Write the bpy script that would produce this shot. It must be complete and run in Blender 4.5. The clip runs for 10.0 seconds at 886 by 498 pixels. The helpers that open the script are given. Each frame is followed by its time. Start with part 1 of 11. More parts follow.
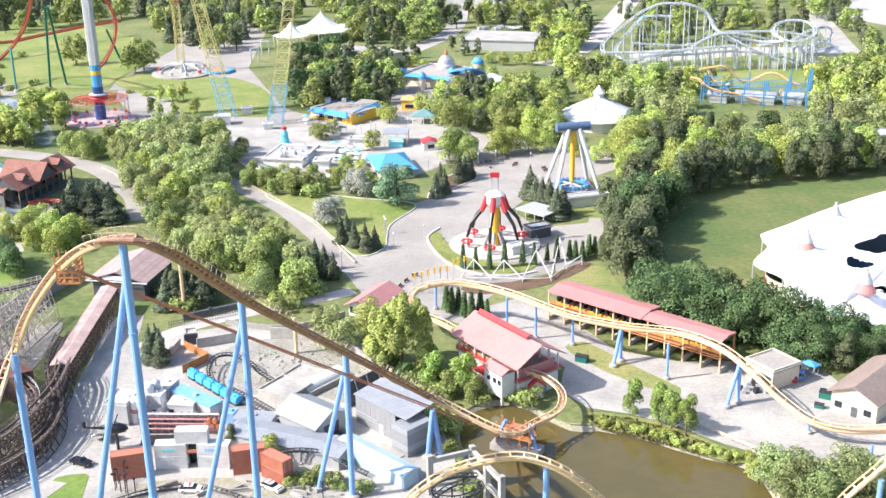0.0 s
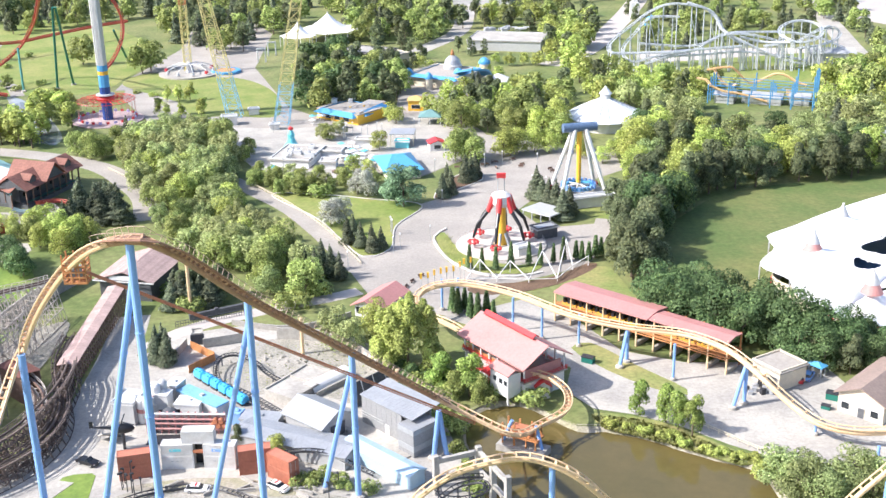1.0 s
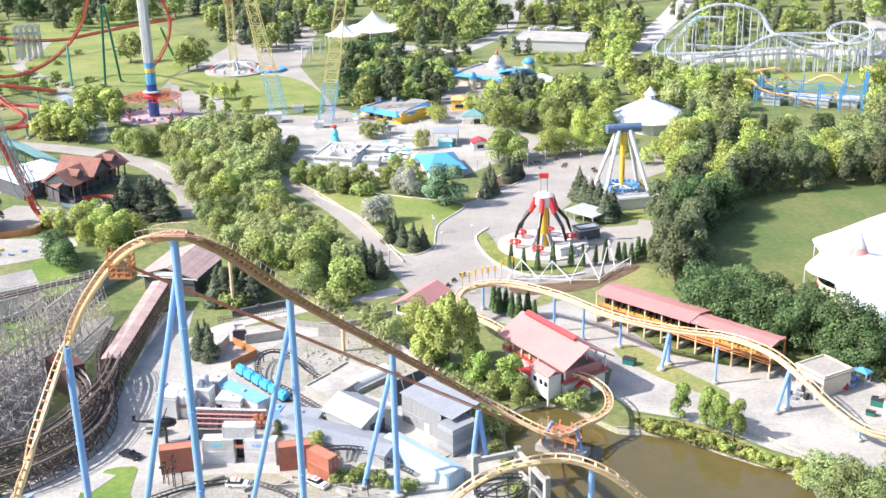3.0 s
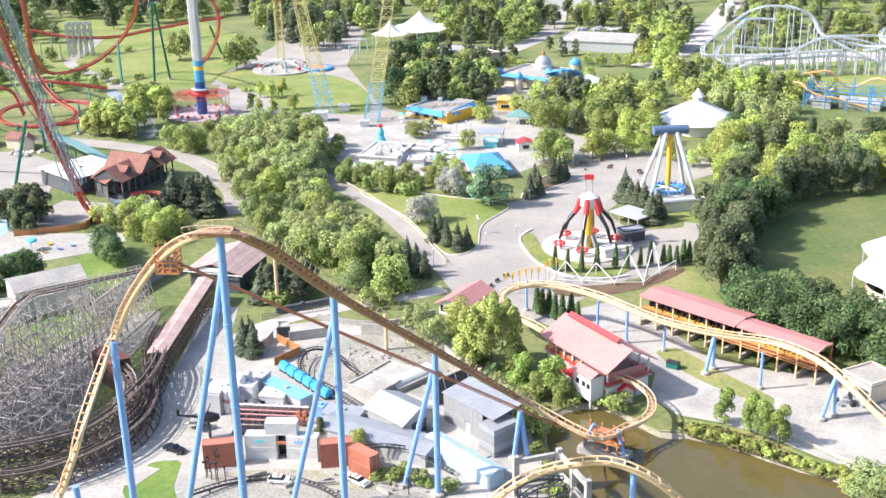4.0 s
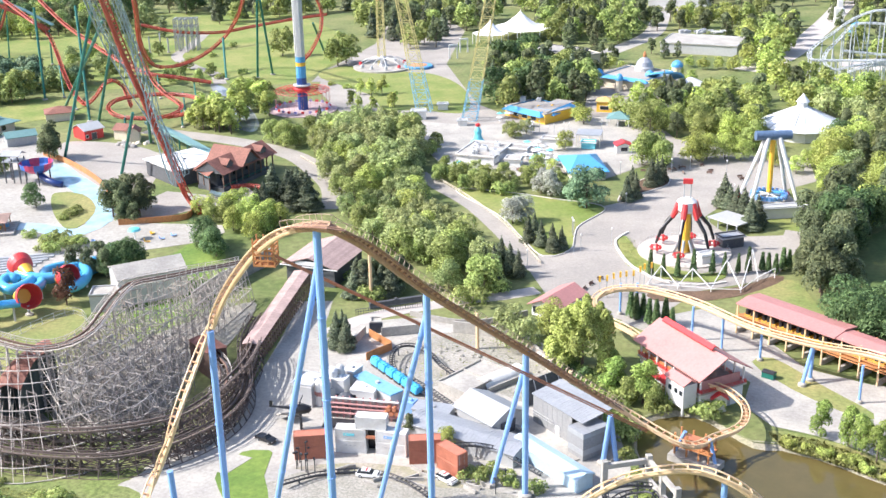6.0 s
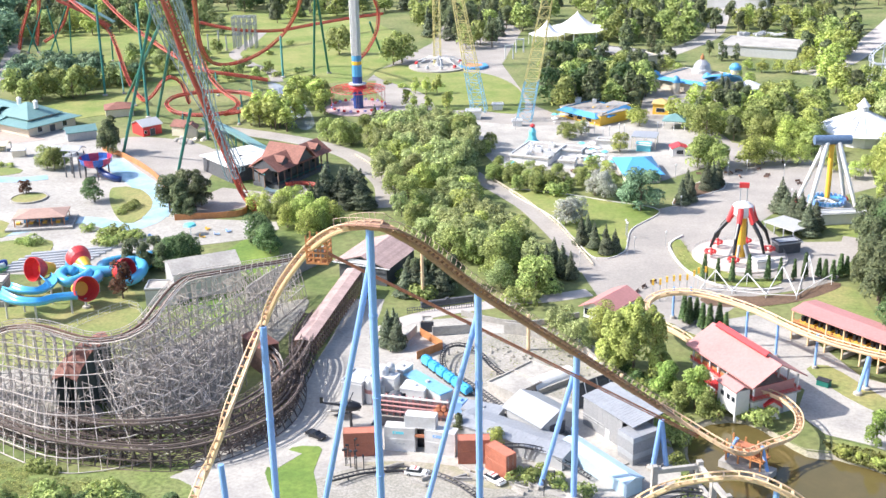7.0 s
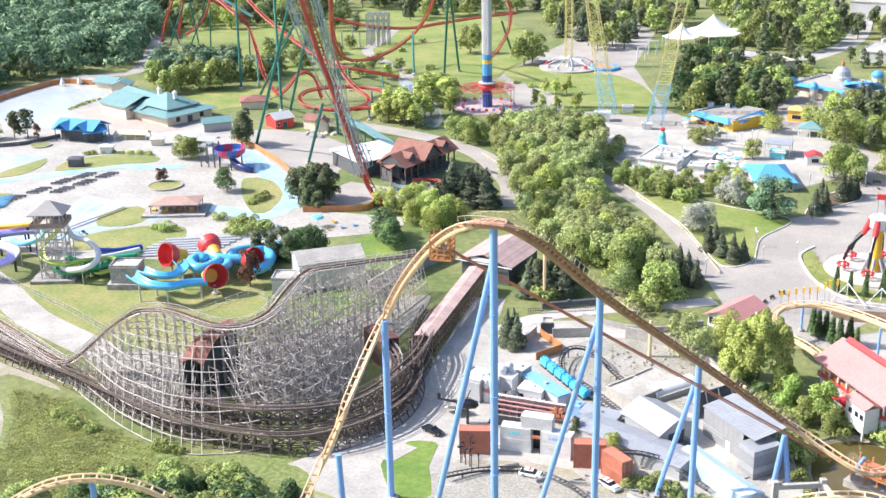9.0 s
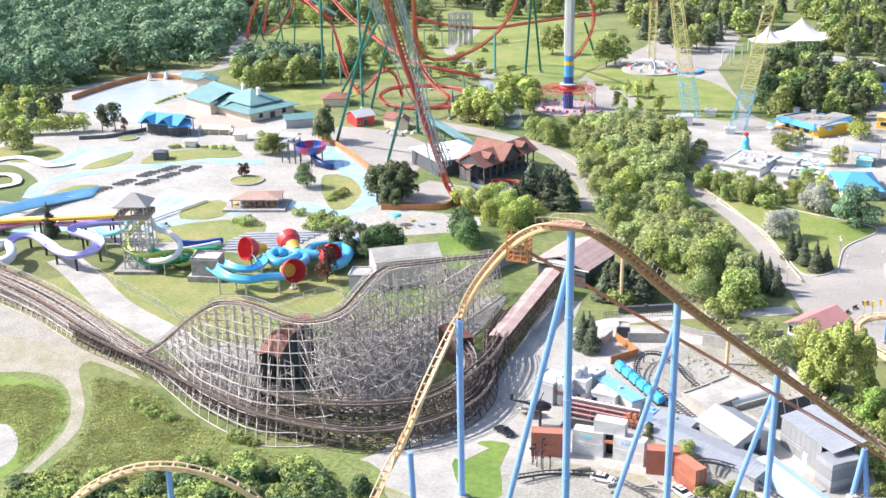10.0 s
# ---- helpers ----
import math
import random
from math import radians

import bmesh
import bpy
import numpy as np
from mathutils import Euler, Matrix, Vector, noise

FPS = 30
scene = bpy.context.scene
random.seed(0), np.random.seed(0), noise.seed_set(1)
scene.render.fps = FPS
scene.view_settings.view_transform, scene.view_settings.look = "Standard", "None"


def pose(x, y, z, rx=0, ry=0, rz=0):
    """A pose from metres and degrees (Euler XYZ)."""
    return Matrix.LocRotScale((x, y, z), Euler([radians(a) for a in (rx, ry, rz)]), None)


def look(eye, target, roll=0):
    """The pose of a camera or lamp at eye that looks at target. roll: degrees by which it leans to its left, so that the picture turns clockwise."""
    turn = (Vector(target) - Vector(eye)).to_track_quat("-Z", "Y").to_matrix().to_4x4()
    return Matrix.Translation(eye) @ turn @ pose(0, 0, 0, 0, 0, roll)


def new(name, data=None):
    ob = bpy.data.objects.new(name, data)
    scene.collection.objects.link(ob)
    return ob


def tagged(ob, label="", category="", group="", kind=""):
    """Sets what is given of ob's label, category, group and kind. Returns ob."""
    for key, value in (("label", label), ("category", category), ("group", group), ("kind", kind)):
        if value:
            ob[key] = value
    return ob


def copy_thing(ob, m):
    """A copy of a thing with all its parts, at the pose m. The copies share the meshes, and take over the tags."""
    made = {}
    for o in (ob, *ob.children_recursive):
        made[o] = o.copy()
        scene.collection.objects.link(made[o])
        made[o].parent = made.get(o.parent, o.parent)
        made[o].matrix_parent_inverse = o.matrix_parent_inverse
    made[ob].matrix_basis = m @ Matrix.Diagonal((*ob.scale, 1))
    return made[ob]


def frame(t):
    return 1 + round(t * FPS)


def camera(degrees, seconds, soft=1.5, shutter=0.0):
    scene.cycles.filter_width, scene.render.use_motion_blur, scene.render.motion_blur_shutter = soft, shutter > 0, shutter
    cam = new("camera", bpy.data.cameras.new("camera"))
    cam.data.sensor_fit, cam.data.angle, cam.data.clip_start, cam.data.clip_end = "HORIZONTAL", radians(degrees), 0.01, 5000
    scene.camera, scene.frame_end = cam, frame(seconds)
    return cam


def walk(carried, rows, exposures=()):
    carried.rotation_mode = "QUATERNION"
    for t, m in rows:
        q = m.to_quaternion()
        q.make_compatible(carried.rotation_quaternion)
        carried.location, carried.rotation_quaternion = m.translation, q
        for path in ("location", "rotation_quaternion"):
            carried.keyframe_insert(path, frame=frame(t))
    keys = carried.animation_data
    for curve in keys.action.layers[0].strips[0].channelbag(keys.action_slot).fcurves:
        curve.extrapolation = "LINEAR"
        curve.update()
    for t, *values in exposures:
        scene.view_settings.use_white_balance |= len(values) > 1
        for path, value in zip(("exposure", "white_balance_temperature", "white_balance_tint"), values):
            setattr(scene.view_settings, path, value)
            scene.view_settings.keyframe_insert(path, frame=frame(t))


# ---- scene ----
EYE = 116.0
cam = camera(41.70, 10.0, soft=1.5)
# seconds, heading, tilt and lean in degrees: the camera hovers and turns to its left
ROWS = [
    (0, -0.00, -20.50, -1.05),
    (0.5, 0.20, -20.48, -1.09),
    (1, 0.33, -20.47, -1.10),
    (1.5, 0.50, -20.47, -1.09),
    (2, 0.81, -20.47, -1.12),
    (2.5, 1.52, -20.47, -1.15),
    (4, 4.83, -20.42, -1.18),
    (4.5, 5.96, -20.41, -1.21),
    (5, 7.25, -20.40, -1.22),
    (5.5, 8.46, -20.38, -1.22),
    (7, 12.52, -20.30, -1.17),
    (7.5, 13.80, -20.29, -1.17),
    (8, 15.19, -20.28, -1.17),
    (8.5, 16.79, -20.24, -1.17),
    (9, 18.98, -20.21, -1.16),
    (9.5, 21.22, -20.16, -1.15),
    (10, 23.00, -20.14, -1.09),
]


def heading(t, yaw, pitch, roll):
    a, b = radians(yaw), radians(pitch)
    way = Vector((-math.sin(a) * math.cos(b), math.cos(a) * math.cos(b), math.sin(b)))
    eye = Vector((0, 0, EYE))
    return t, look(eye, eye + 50 * way, roll)


walk(cam, [heading(*row) for row in ROWS], exposures=[(0.0, 0.72, 5850.0, 13.5), (10.0, 0.72, 5850.0, 13.5)])

# ---- light ----
SUN_FROM, SUN_UP = Vector((-0.97, -0.22, 0)).normalized(), radians(40)
world = bpy.data.worlds.new("sky")
scene.world = world
world.use_nodes = True
wn = world.node_tree.nodes
sky = wn.new("ShaderNodeTexSky")
sky.sky_type, sky.sun_disc = "NISHITA", False
sky.sun_elevation = SUN_UP
sky.sun_rotation = math.atan2(SUN_FROM.x, SUN_FROM.y)
sky.air_density, sky.dust_density = 1.0, 2.5
wn["Background"].inputs["Strength"].default_value = 0.15
world.node_tree.links.new(sky.outputs["Color"], wn["Background"].inputs["Color"])
sun = new("sun", bpy.data.lights.new("sun", "SUN"))
sun.data.energy, sun.data.angle, sun.data.color = 5.0, radians(0.6), (1.0, 0.92, 0.80)
sun.matrix_world = look(Vector((0, 0, 300)), Vector((0, 0, 300)) - (SUN_FROM * math.cos(SUN_UP) + Vector((0, 0, math.sin(SUN_UP)))))


# ---- materials ----
def material(name, colour, rough=0.7, metal=0.0, vary=0.25, grain=1.5, patch=0.12, bump=0.15, tint=None, per=0.0, island=0.0, spec=0.5):
    """A surface with fine grain and broad patches. tint: the colour of the patches; per: how far each object differs;
    island: how far each loose piece of a mesh differs."""
    m = bpy.data.materials.new(name)
    m.use_nodes = True
    nodes, links = m.node_tree.nodes, m.node_tree.links
    base = nodes["Principled BSDF"]
    base.inputs["Roughness"].default_value, base.inputs["Metallic"].default_value = rough, metal
    base.inputs["Specular IOR Level"].default_value = spec
    where = nodes.new("ShaderNodeNewGeometry")
    fine, broad = nodes.new("ShaderNodeTexNoise"), nodes.new("ShaderNodeTexNoise")
    for tex, size, detail in ((fine, grain, 4), (broad, patch, 5)):
        tex.inputs["Scale"].default_value, tex.inputs["Detail"].default_value = size, detail
        tex.inputs["Roughness"].default_value = 0.65
        links.new(where.outputs["Position"], tex.inputs["Vector"])
    tint = tint or tuple(c * (1 - vary) for c in colour)
    ramp = nodes.new("ShaderNodeValToRGB")
    ramp.color_ramp.elements[0].position, ramp.color_ramp.elements[1].position = 0.38, 0.64
    ramp.color_ramp.elements[0].color, ramp.color_ramp.elements[1].color = (*tint, 1), (*colour, 1)
    links.new(broad.outputs["Fac"], ramp.inputs["Fac"])
    scale = nodes.new("ShaderNodeMapRange")
    scale.inputs["From Min"].default_value, scale.inputs["From Max"].default_value = 0.3, 0.7
    scale.inputs["To Min"].default_value, scale.inputs["To Max"].default_value = 1 - vary, 1 + vary
    links.new(fine.outputs["Fac"], scale.inputs["Value"])
    value = scale.outputs["Result"]
    for amount, socket in ((per, None), (island, where.outputs["Random Per Island"])):
        if amount:
            socket = socket or nodes.new("ShaderNodeObjectInfo").outputs["Random"]
            r, mul = nodes.new("ShaderNodeMapRange"), nodes.new("ShaderNodeMath")
            r.inputs["To Min"].default_value, r.inputs["To Max"].default_value = 1 - amount, 1 + amount
            mul.operation = "MULTIPLY"
            links.new(socket, r.inputs["Value"])
            links.new(value, mul.inputs[0])
            links.new(r.outputs["Result"], mul.inputs[1])
            value = mul.outputs["Value"]
    tone = nodes.new("ShaderNodeVectorMath")
    tone.operation = "SCALE"
    links.new(ramp.outputs["Color"], tone.inputs["Vector"])
    links.new(value, tone.inputs["Scale"])
    links.new(tone.outputs["Vector"], base.inputs["Base Color"])
    if bump:
        relief = nodes.new("ShaderNodeBump")
        relief.inputs["Strength"].default_value, relief.inputs["Distance"].default_value = bump, 0.1
        links.new(fine.outputs["Fac"], relief.inputs["Height"])
        links.new(relief.outputs["Normal"], base.inputs["Normal"])
    return m


def foliage(name, colour, tip, hue=0.012, thin=0.3):
    """Leaves: each clump and each tree takes its own tone between two greens, mottled by finer leaves, and lets some light through."""
    m = bpy.data.materials.new(name)
    m.use_nodes = True
    nodes, links = m.node_tree.nodes, m.node_tree.links
    base, out = nodes["Principled BSDF"], nodes["Material Output"]
    base.inputs["Roughness"].default_value = 0.6
    base.inputs["Specular IOR Level"].default_value = 0.2
    where, info = nodes.new("ShaderNodeNewGeometry"), nodes.new("ShaderNodeObjectInfo")
    ramp = nodes.new("ShaderNodeValToRGB")
    ramp.color_ramp.elements[0].color, ramp.color_ramp.elements[1].color = (*colour, 1), (*tip, 1)
    links.new(where.outputs["Random Per Island"], ramp.inputs["Fac"])
    hsv = nodes.new("ShaderNodeHueSaturation")
    for socket, low, high in (("Hue", 0.5 - hue * 1.6, 0.5 + hue * 0.6), ("Value", 0.78, 1.2)):
        r = nodes.new("ShaderNodeMapRange")
        r.inputs["To Min"].default_value, r.inputs["To Max"].default_value = low, high
        links.new(info.outputs["Random"], r.inputs["Value"])
        links.new(r.outputs["Result"], hsv.inputs[socket])
    links.new(ramp.outputs["Color"], hsv.inputs["Color"])
    mottle, amount, tone = nodes.new("ShaderNodeTexNoise"), nodes.new("ShaderNodeMapRange"), nodes.new("ShaderNodeVectorMath")
    mottle.inputs["Scale"].default_value, mottle.inputs["Detail"].default_value = 2.6, 2
    links.new(where.outputs["Position"], mottle.inputs["Vector"])
    amount.inputs["From Min"].default_value, amount.inputs["From Max"].default_value = 0.34, 0.66
    amount.inputs["To Min"].default_value, amount.inputs["To Max"].default_value = 0.55, 1.4
    links.new(mottle.outputs["Fac"], amount.inputs["Value"])
    tone.operation = "SCALE"
    broad, spread, both = nodes.new("ShaderNodeTexNoise"), nodes.new("ShaderNodeMapRange"), nodes.new("ShaderNodeMath")
    broad.inputs["Scale"].default_value, broad.inputs["Detail"].default_value = 0.13, 2
    links.new(where.outputs["Position"], broad.inputs["Vector"])
    spread.inputs["From Min"].default_value, spread.inputs["From Max"].default_value = 0.35, 0.65
    spread.inputs["To Min"].default_value, spread.inputs["To Max"].default_value = 0.8, 1.2
    links.new(broad.outputs["Fac"], spread.inputs["Value"])
    both.operation = "MULTIPLY"
    links.new(amount.outputs["Result"], both.inputs[0])
    links.new(spread.outputs["Result"], both.inputs[1])
    links.new(hsv.outputs["Color"], tone.inputs["Vector"])
    links.new(both.outputs["Value"], tone.inputs["Scale"])
    links.new(tone.outputs["Vector"], base.inputs["Base Color"])
    back, mix = nodes.new("ShaderNodeBsdfTranslucent"), nodes.new("ShaderNodeMixShader")
    links.new(tone.outputs["Vector"], back.inputs["Color"])
    mix.inputs["Fac"].default_value = thin
    links.new(base.outputs["BSDF"], mix.inputs[1])
    links.new(back.outputs["BSDF"], mix.inputs[2])
    links.new(mix.outputs["Shader"], out.inputs["Surface"])
    return m


GRASS = material("grass", (0.225, 0.225, 0.085), 0.9, vary=0.28, grain=0.5, patch=0.03, bump=0.4, tint=(0.115, 0.155, 0.04))
ROUGH = material("rough_grass", (0.15, 0.195, 0.05), 0.95, vary=0.45, grain=1.1, patch=0.09, bump=1.0, tint=(0.195, 0.215, 0.075))
LAWN = material("lawn", (0.275, 0.275, 0.085), 0.9, vary=0.18, grain=0.7, patch=0.05, bump=0.3, tint=(0.155, 0.215, 0.04))
LUSH = material("lush_lawn", (0.205, 0.275, 0.05), 0.9, vary=0.2, grain=0.8, patch=0.06, bump=0.3, tint=(0.115, 0.19, 0.03))
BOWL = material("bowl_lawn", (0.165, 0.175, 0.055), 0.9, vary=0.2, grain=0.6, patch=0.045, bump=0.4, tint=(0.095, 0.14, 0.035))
DRY = material("dry_grass", (0.30, 0.27, 0.10), 0.95, vary=0.25, grain=1.0, patch=0.06, bump=0.4, tint=(0.18, 0.22, 0.06))
PAVING = material("paving", (0.52, 0.47, 0.42), 0.85, vary=0.10, grain=0.8, patch=0.04, bump=0.1, tint=(0.43, 0.39, 0.35))
ASPHALT = material("asphalt", (0.38, 0.345, 0.30), 0.9, vary=0.13, grain=1.2, patch=0.06, bump=0.1, tint=(0.305, 0.28, 0.245))
SLIDEGRASS = material("slide_grass", (0.20, 0.20, 0.075), 0.95, vary=0.3, grain=1.0, patch=0.05, bump=0.4, tint=(0.12, 0.155, 0.045))
DECK = material("pool_deck_concrete", (0.43, 0.405, 0.355), 0.85, vary=0.16, grain=0.8, patch=0.05, bump=0.1, tint=(0.335, 0.315, 0.275))
CONCRETE = material("concrete", (0.455, 0.425, 0.37), 0.85, vary=0.16, grain=1.3, patch=0.09, bump=0.15, tint=(0.33, 0.31, 0.275))
PADSTONE = material("cream_pad_concrete", (0.58, 0.53, 0.46), 0.85, vary=0.08, grain=0.8, patch=0.1, bump=0.1)
GRAVEL = material("gravel", (0.36, 0.335, 0.29), 0.95, vary=0.35, grain=2.0, patch=0.12, bump=0.6, tint=(0.28, 0.265, 0.215))
DIRT = material("bare_earth", (0.37, 0.33, 0.265), 0.95, vary=0.3, grain=2.2, patch=0.16, bump=0.3, tint=(0.27, 0.255, 0.16))
MULCH = material("mulch", (0.16, 0.10, 0.06), 0.95, vary=0.3, grain=2.0, patch=0.2, bump=0.5)
KERB = material("kerb_stone", (0.62, 0.59, 0.54), 0.8, vary=0.1, per=0.05)
ROCK = material("rock", (0.36, 0.34, 0.31), 0.9, vary=0.3, grain=1.2, patch=0.4, bump=0.7, per=0.15)
BARK = material("bark", (0.16, 0.12, 0.09), 0.95, vary=0.3, grain=4.0, bump=0.5)
WHITE = material("white_paint", (0.74, 0.73, 0.70), 0.5, vary=0.05, grain=0.6, patch=0.15)
FABRIC = material("white_membrane", (0.85, 0.84, 0.82), 0.6, vary=0.03, grain=0.4, patch=0.08)
CREAM = material("cream_render", (0.68, 0.60, 0.46), 0.8, vary=0.08)
GREY = material("grey_metal", (0.42, 0.43, 0.44), 0.5, 0.3, vary=0.1, patch=0.2)
LIGHTGREY = material("pale_metal", (0.52, 0.52, 0.51), 0.5, 0.2, vary=0.08, patch=0.2)
DARK = material("dark_steel", (0.05, 0.05, 0.055), 0.5, 0.2, vary=0.2)
SLATE = material("dark_cladding", (0.105, 0.108, 0.115), 0.7, vary=0.2)
BLACK = material("black_paint", (0.015, 0.015, 0.018), 0.35, vary=0.2)
YELLOW = material("yellow_track", (0.76, 0.54, 0.31), 0.45, vary=0.06, patch=0.2)
TANTIE = material("tan_tie", (0.60, 0.37, 0.22), 0.55, vary=0.12, patch=0.3)
LIFTBROWN = material("brown_lift_rail", (0.46, 0.27, 0.15), 0.55, vary=0.18, grain=1.5, patch=0.3)
HANDRAIL = material("dusty_handrail", (0.50, 0.36, 0.27), 0.6, vary=0.15, patch=0.3)
TIE = material("weathered_rail", (0.52, 0.20, 0.10), 0.55, vary=0.15, patch=0.3)
RUST = material("rusty_walkway", (0.34, 0.19, 0.12), 0.7, vary=0.2, grain=2.0, patch=0.5)
BLUE = material("blue_column", (0.25, 0.42, 0.76), 0.4, vary=0.06, patch=0.2)
SKYBLUE = material("sky_blue_paint", (0.10, 0.34, 0.60), 0.45, vary=0.07)
TEAL = material("teal_roof", (0.17, 0.30, 0.285), 0.5, vary=0.1, patch=0.2)
TURQ = material("turquoise_paint", (0.18, 0.60, 0.66), 0.45, vary=0.06)
RED = material("red_paint", (0.62, 0.05, 0.05), 0.45, vary=0.1)
REDTRACK = material("red_track", (0.46, 0.085, 0.05), 0.45, vary=0.12)
PINKROOF = material("faded_red_roof", (0.50, 0.235, 0.21), 0.6, vary=0.1, patch=0.12)
REDROOF = material("red_brown_shingles", (0.28, 0.125, 0.09), 0.8, vary=0.2, patch=0.3)
BROWNROOF = material("brown_shingles", (0.30, 0.225, 0.185), 0.85, vary=0.15, patch=0.2)
GREEN = material("green_column", (0.02, 0.16, 0.12), 0.45, vary=0.1)
CONTAINER = material("rust_red_container", (0.48, 0.18, 0.11), 0.6, vary=0.12, grain=1.0, patch=0.4, per=0.08)
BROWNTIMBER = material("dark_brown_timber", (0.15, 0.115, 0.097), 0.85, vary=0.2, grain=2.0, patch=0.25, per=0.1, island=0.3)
TIMBER = material("weathered_timber", (0.55, 0.49, 0.43), 0.85, vary=0.2, grain=2.0, patch=0.25, per=0.1, island=0.25)
LATTICE = material("silver_grey_timber", (0.41, 0.37, 0.335), 0.85, vary=0.2, grain=2.0, patch=0.25, island=0.35)
RAILWOOD = material("brown_track_timber", (0.22, 0.14, 0.105), 0.8, vary=0.2, grain=2.0, patch=0.4)
CEDAR = material("orange_cedar", (0.50, 0.22, 0.08), 0.7, vary=0.15, per=0.1)
PURPLE = material("lilac_slide", (0.40, 0.37, 0.66), 0.3, vary=0.05)
SLIDEBLUE = material("blue_slide", (0.12, 0.44, 0.70), 0.25, vary=0.05)
RACERBLUE = material("pale_blue_slide", (0.40, 0.68, 0.86), 0.3, vary=0.06)
SLIDEGREEN = material("green_slide", (0.05, 0.38, 0.16), 0.3, vary=0.08)
LIME = material("lime_slide", (0.48, 0.58, 0.12), 0.3, vary=0.06)
AMBER = material("amber_paint", (0.85, 0.50, 0.05), 0.4, vary=0.06)
POOL = material("pool_floor", (0.30, 0.50, 0.60), 0.15, vary=0.08, grain=0.3, patch=0.09, bump=0.05, tint=(0.45, 0.56, 0.60))
SHALLOW = material("shallow_pool_floor", (0.50, 0.51, 0.51), 0.2, vary=0.06, grain=0.3, patch=0.05, bump=0.05, tint=(0.44, 0.50, 0.52))
TANPAVE = material("pink_tan_paving", (0.46, 0.37, 0.31), 0.85, vary=0.12, grain=0.8, patch=0.06, bump=0.1)
WATER = material("pond_water", (0.105, 0.085, 0.03), 0.06, vary=0.06, grain=0.5, patch=0.03, bump=0.03, tint=(0.13, 0.10, 0.035))
GLASS = material("dark_glazing", (0.03, 0.035, 0.04), 0.1, vary=0.1, bump=0)
LEAF = foliage("leaf_mid", (0.180, 0.245, 0.066), (0.460, 0.530, 0.170))
LEAF_LIGHT = foliage("leaf_light", (0.265, 0.345, 0.075), (0.590, 0.660, 0.190))
LEAF_FRESH = foliage("leaf_fresh", (0.140, 0.220, 0.046), (0.375, 0.480, 0.125))
LEAF_OLIVE = foliage("leaf_olive", (0.150, 0.200, 0.070), (0.38, 0.445, 0.18))
LEAF_DARK = foliage("leaf_dark", (0.056, 0.104, 0.042), (0.185, 0.270, 0.100), 0.008)
LEAF_WILLOW = foliage("leaf_willow", (0.225, 0.260, 0.062), (0.490, 0.530, 0.155))
LEAF_GREY = foliage("leaf_grey_green", (0.240, 0.295, 0.105), (0.500, 0.555, 0.235))
NEEDLE = foliage("needle_dark", (0.080, 0.105, 0.068), (0.240, 0.270, 0.155), 0.012)
PINE = foliage("needle_pine", (0.085, 0.112, 0.056), (0.225, 0.260, 0.122), 0.012)
# far woods: distance haze is put into the leaf colour as a bluer green
LEAF_WOOD_HAZE = foliage("leaf_wood_haze", (0.080, 0.140, 0.080), (0.265, 0.375, 0.205), thin=0.22)
LEAF_MEADOW = foliage("leaf_meadow", (0.185, 0.225, 0.055), (0.41, 0.44, 0.150))
BLOSSOM = foliage("blossom", (0.34, 0.36, 0.28), (0.56, 0.56, 0.48), 0.006)
BRONZE = foliage("bronze_leaf", (0.10, 0.05, 0.03), (0.22, 0.12, 0.06), 0.006)


# ---- mesh helpers ----
def part(name, bm, mat, parent=None, label=""):
    """Links a bmesh as one mesh object under a thing or a part."""
    me = bpy.data.meshes.new(name)
    bm.to_mesh(me)
    bm.free()
    me.materials.append(mat)
    ob = new(name, me)
    if parent is not None:
        ob.parent = parent
    if label:
        ob["label"] = label
    return ob


def raw(name, verts, faces, mat, parent=None, label=""):
    me = bpy.data.meshes.new(name)
    me.from_pydata(verts, [], faces)
    me.materials.append(mat)
    ob = new(name, me)
    if parent is not None:
        ob.parent = parent
    if label:
        ob["label"] = label
    return ob


def thing(name, x, y, z=0.0, turn=0.0, label="", category="", group="", kind=""):
    ob = new(name)
    ob.empty_display_size = 0.5
    ob.matrix_basis = pose(x, y, z, 0, 0, turn)
    return tagged(ob, label, category, group, kind)


def box(bm, x, y, z, sx, sy, sz, turn=0.0):
    """A box whose bottom centre is at x, y, z."""
    made = bmesh.ops.create_cube(bm, size=1.0)["verts"]
    m = Matrix.Translation((x, y, z + sz / 2)) @ Matrix.Rotation(radians(turn), 4, "Z") @ Matrix.Diagonal((sx, sy, sz, 1))
    bmesh.ops.transform(bm, matrix=m, verts=made)
    return bm


def cube(x, y, z, sx, sy, sz, turn=0.0):
    return box(bmesh.new(), x, y, z, sx, sy, sz, turn)


def rod(bm, p, q, r, seg=6, r2=None):
    """A round bar from p to q."""
    p, q = Vector(p), Vector(q)
    made = bmesh.ops.create_cone(bm, cap_ends=True, segments=seg, radius1=r, radius2=r if r2 is None else r2, depth=(q - p).length)["verts"]
    m = Matrix.Translation((p + q) / 2) @ (q - p).to_track_quat("Z", "Y").to_matrix().to_4x4()
    bmesh.ops.transform(bm, matrix=m, verts=made)
    return bm


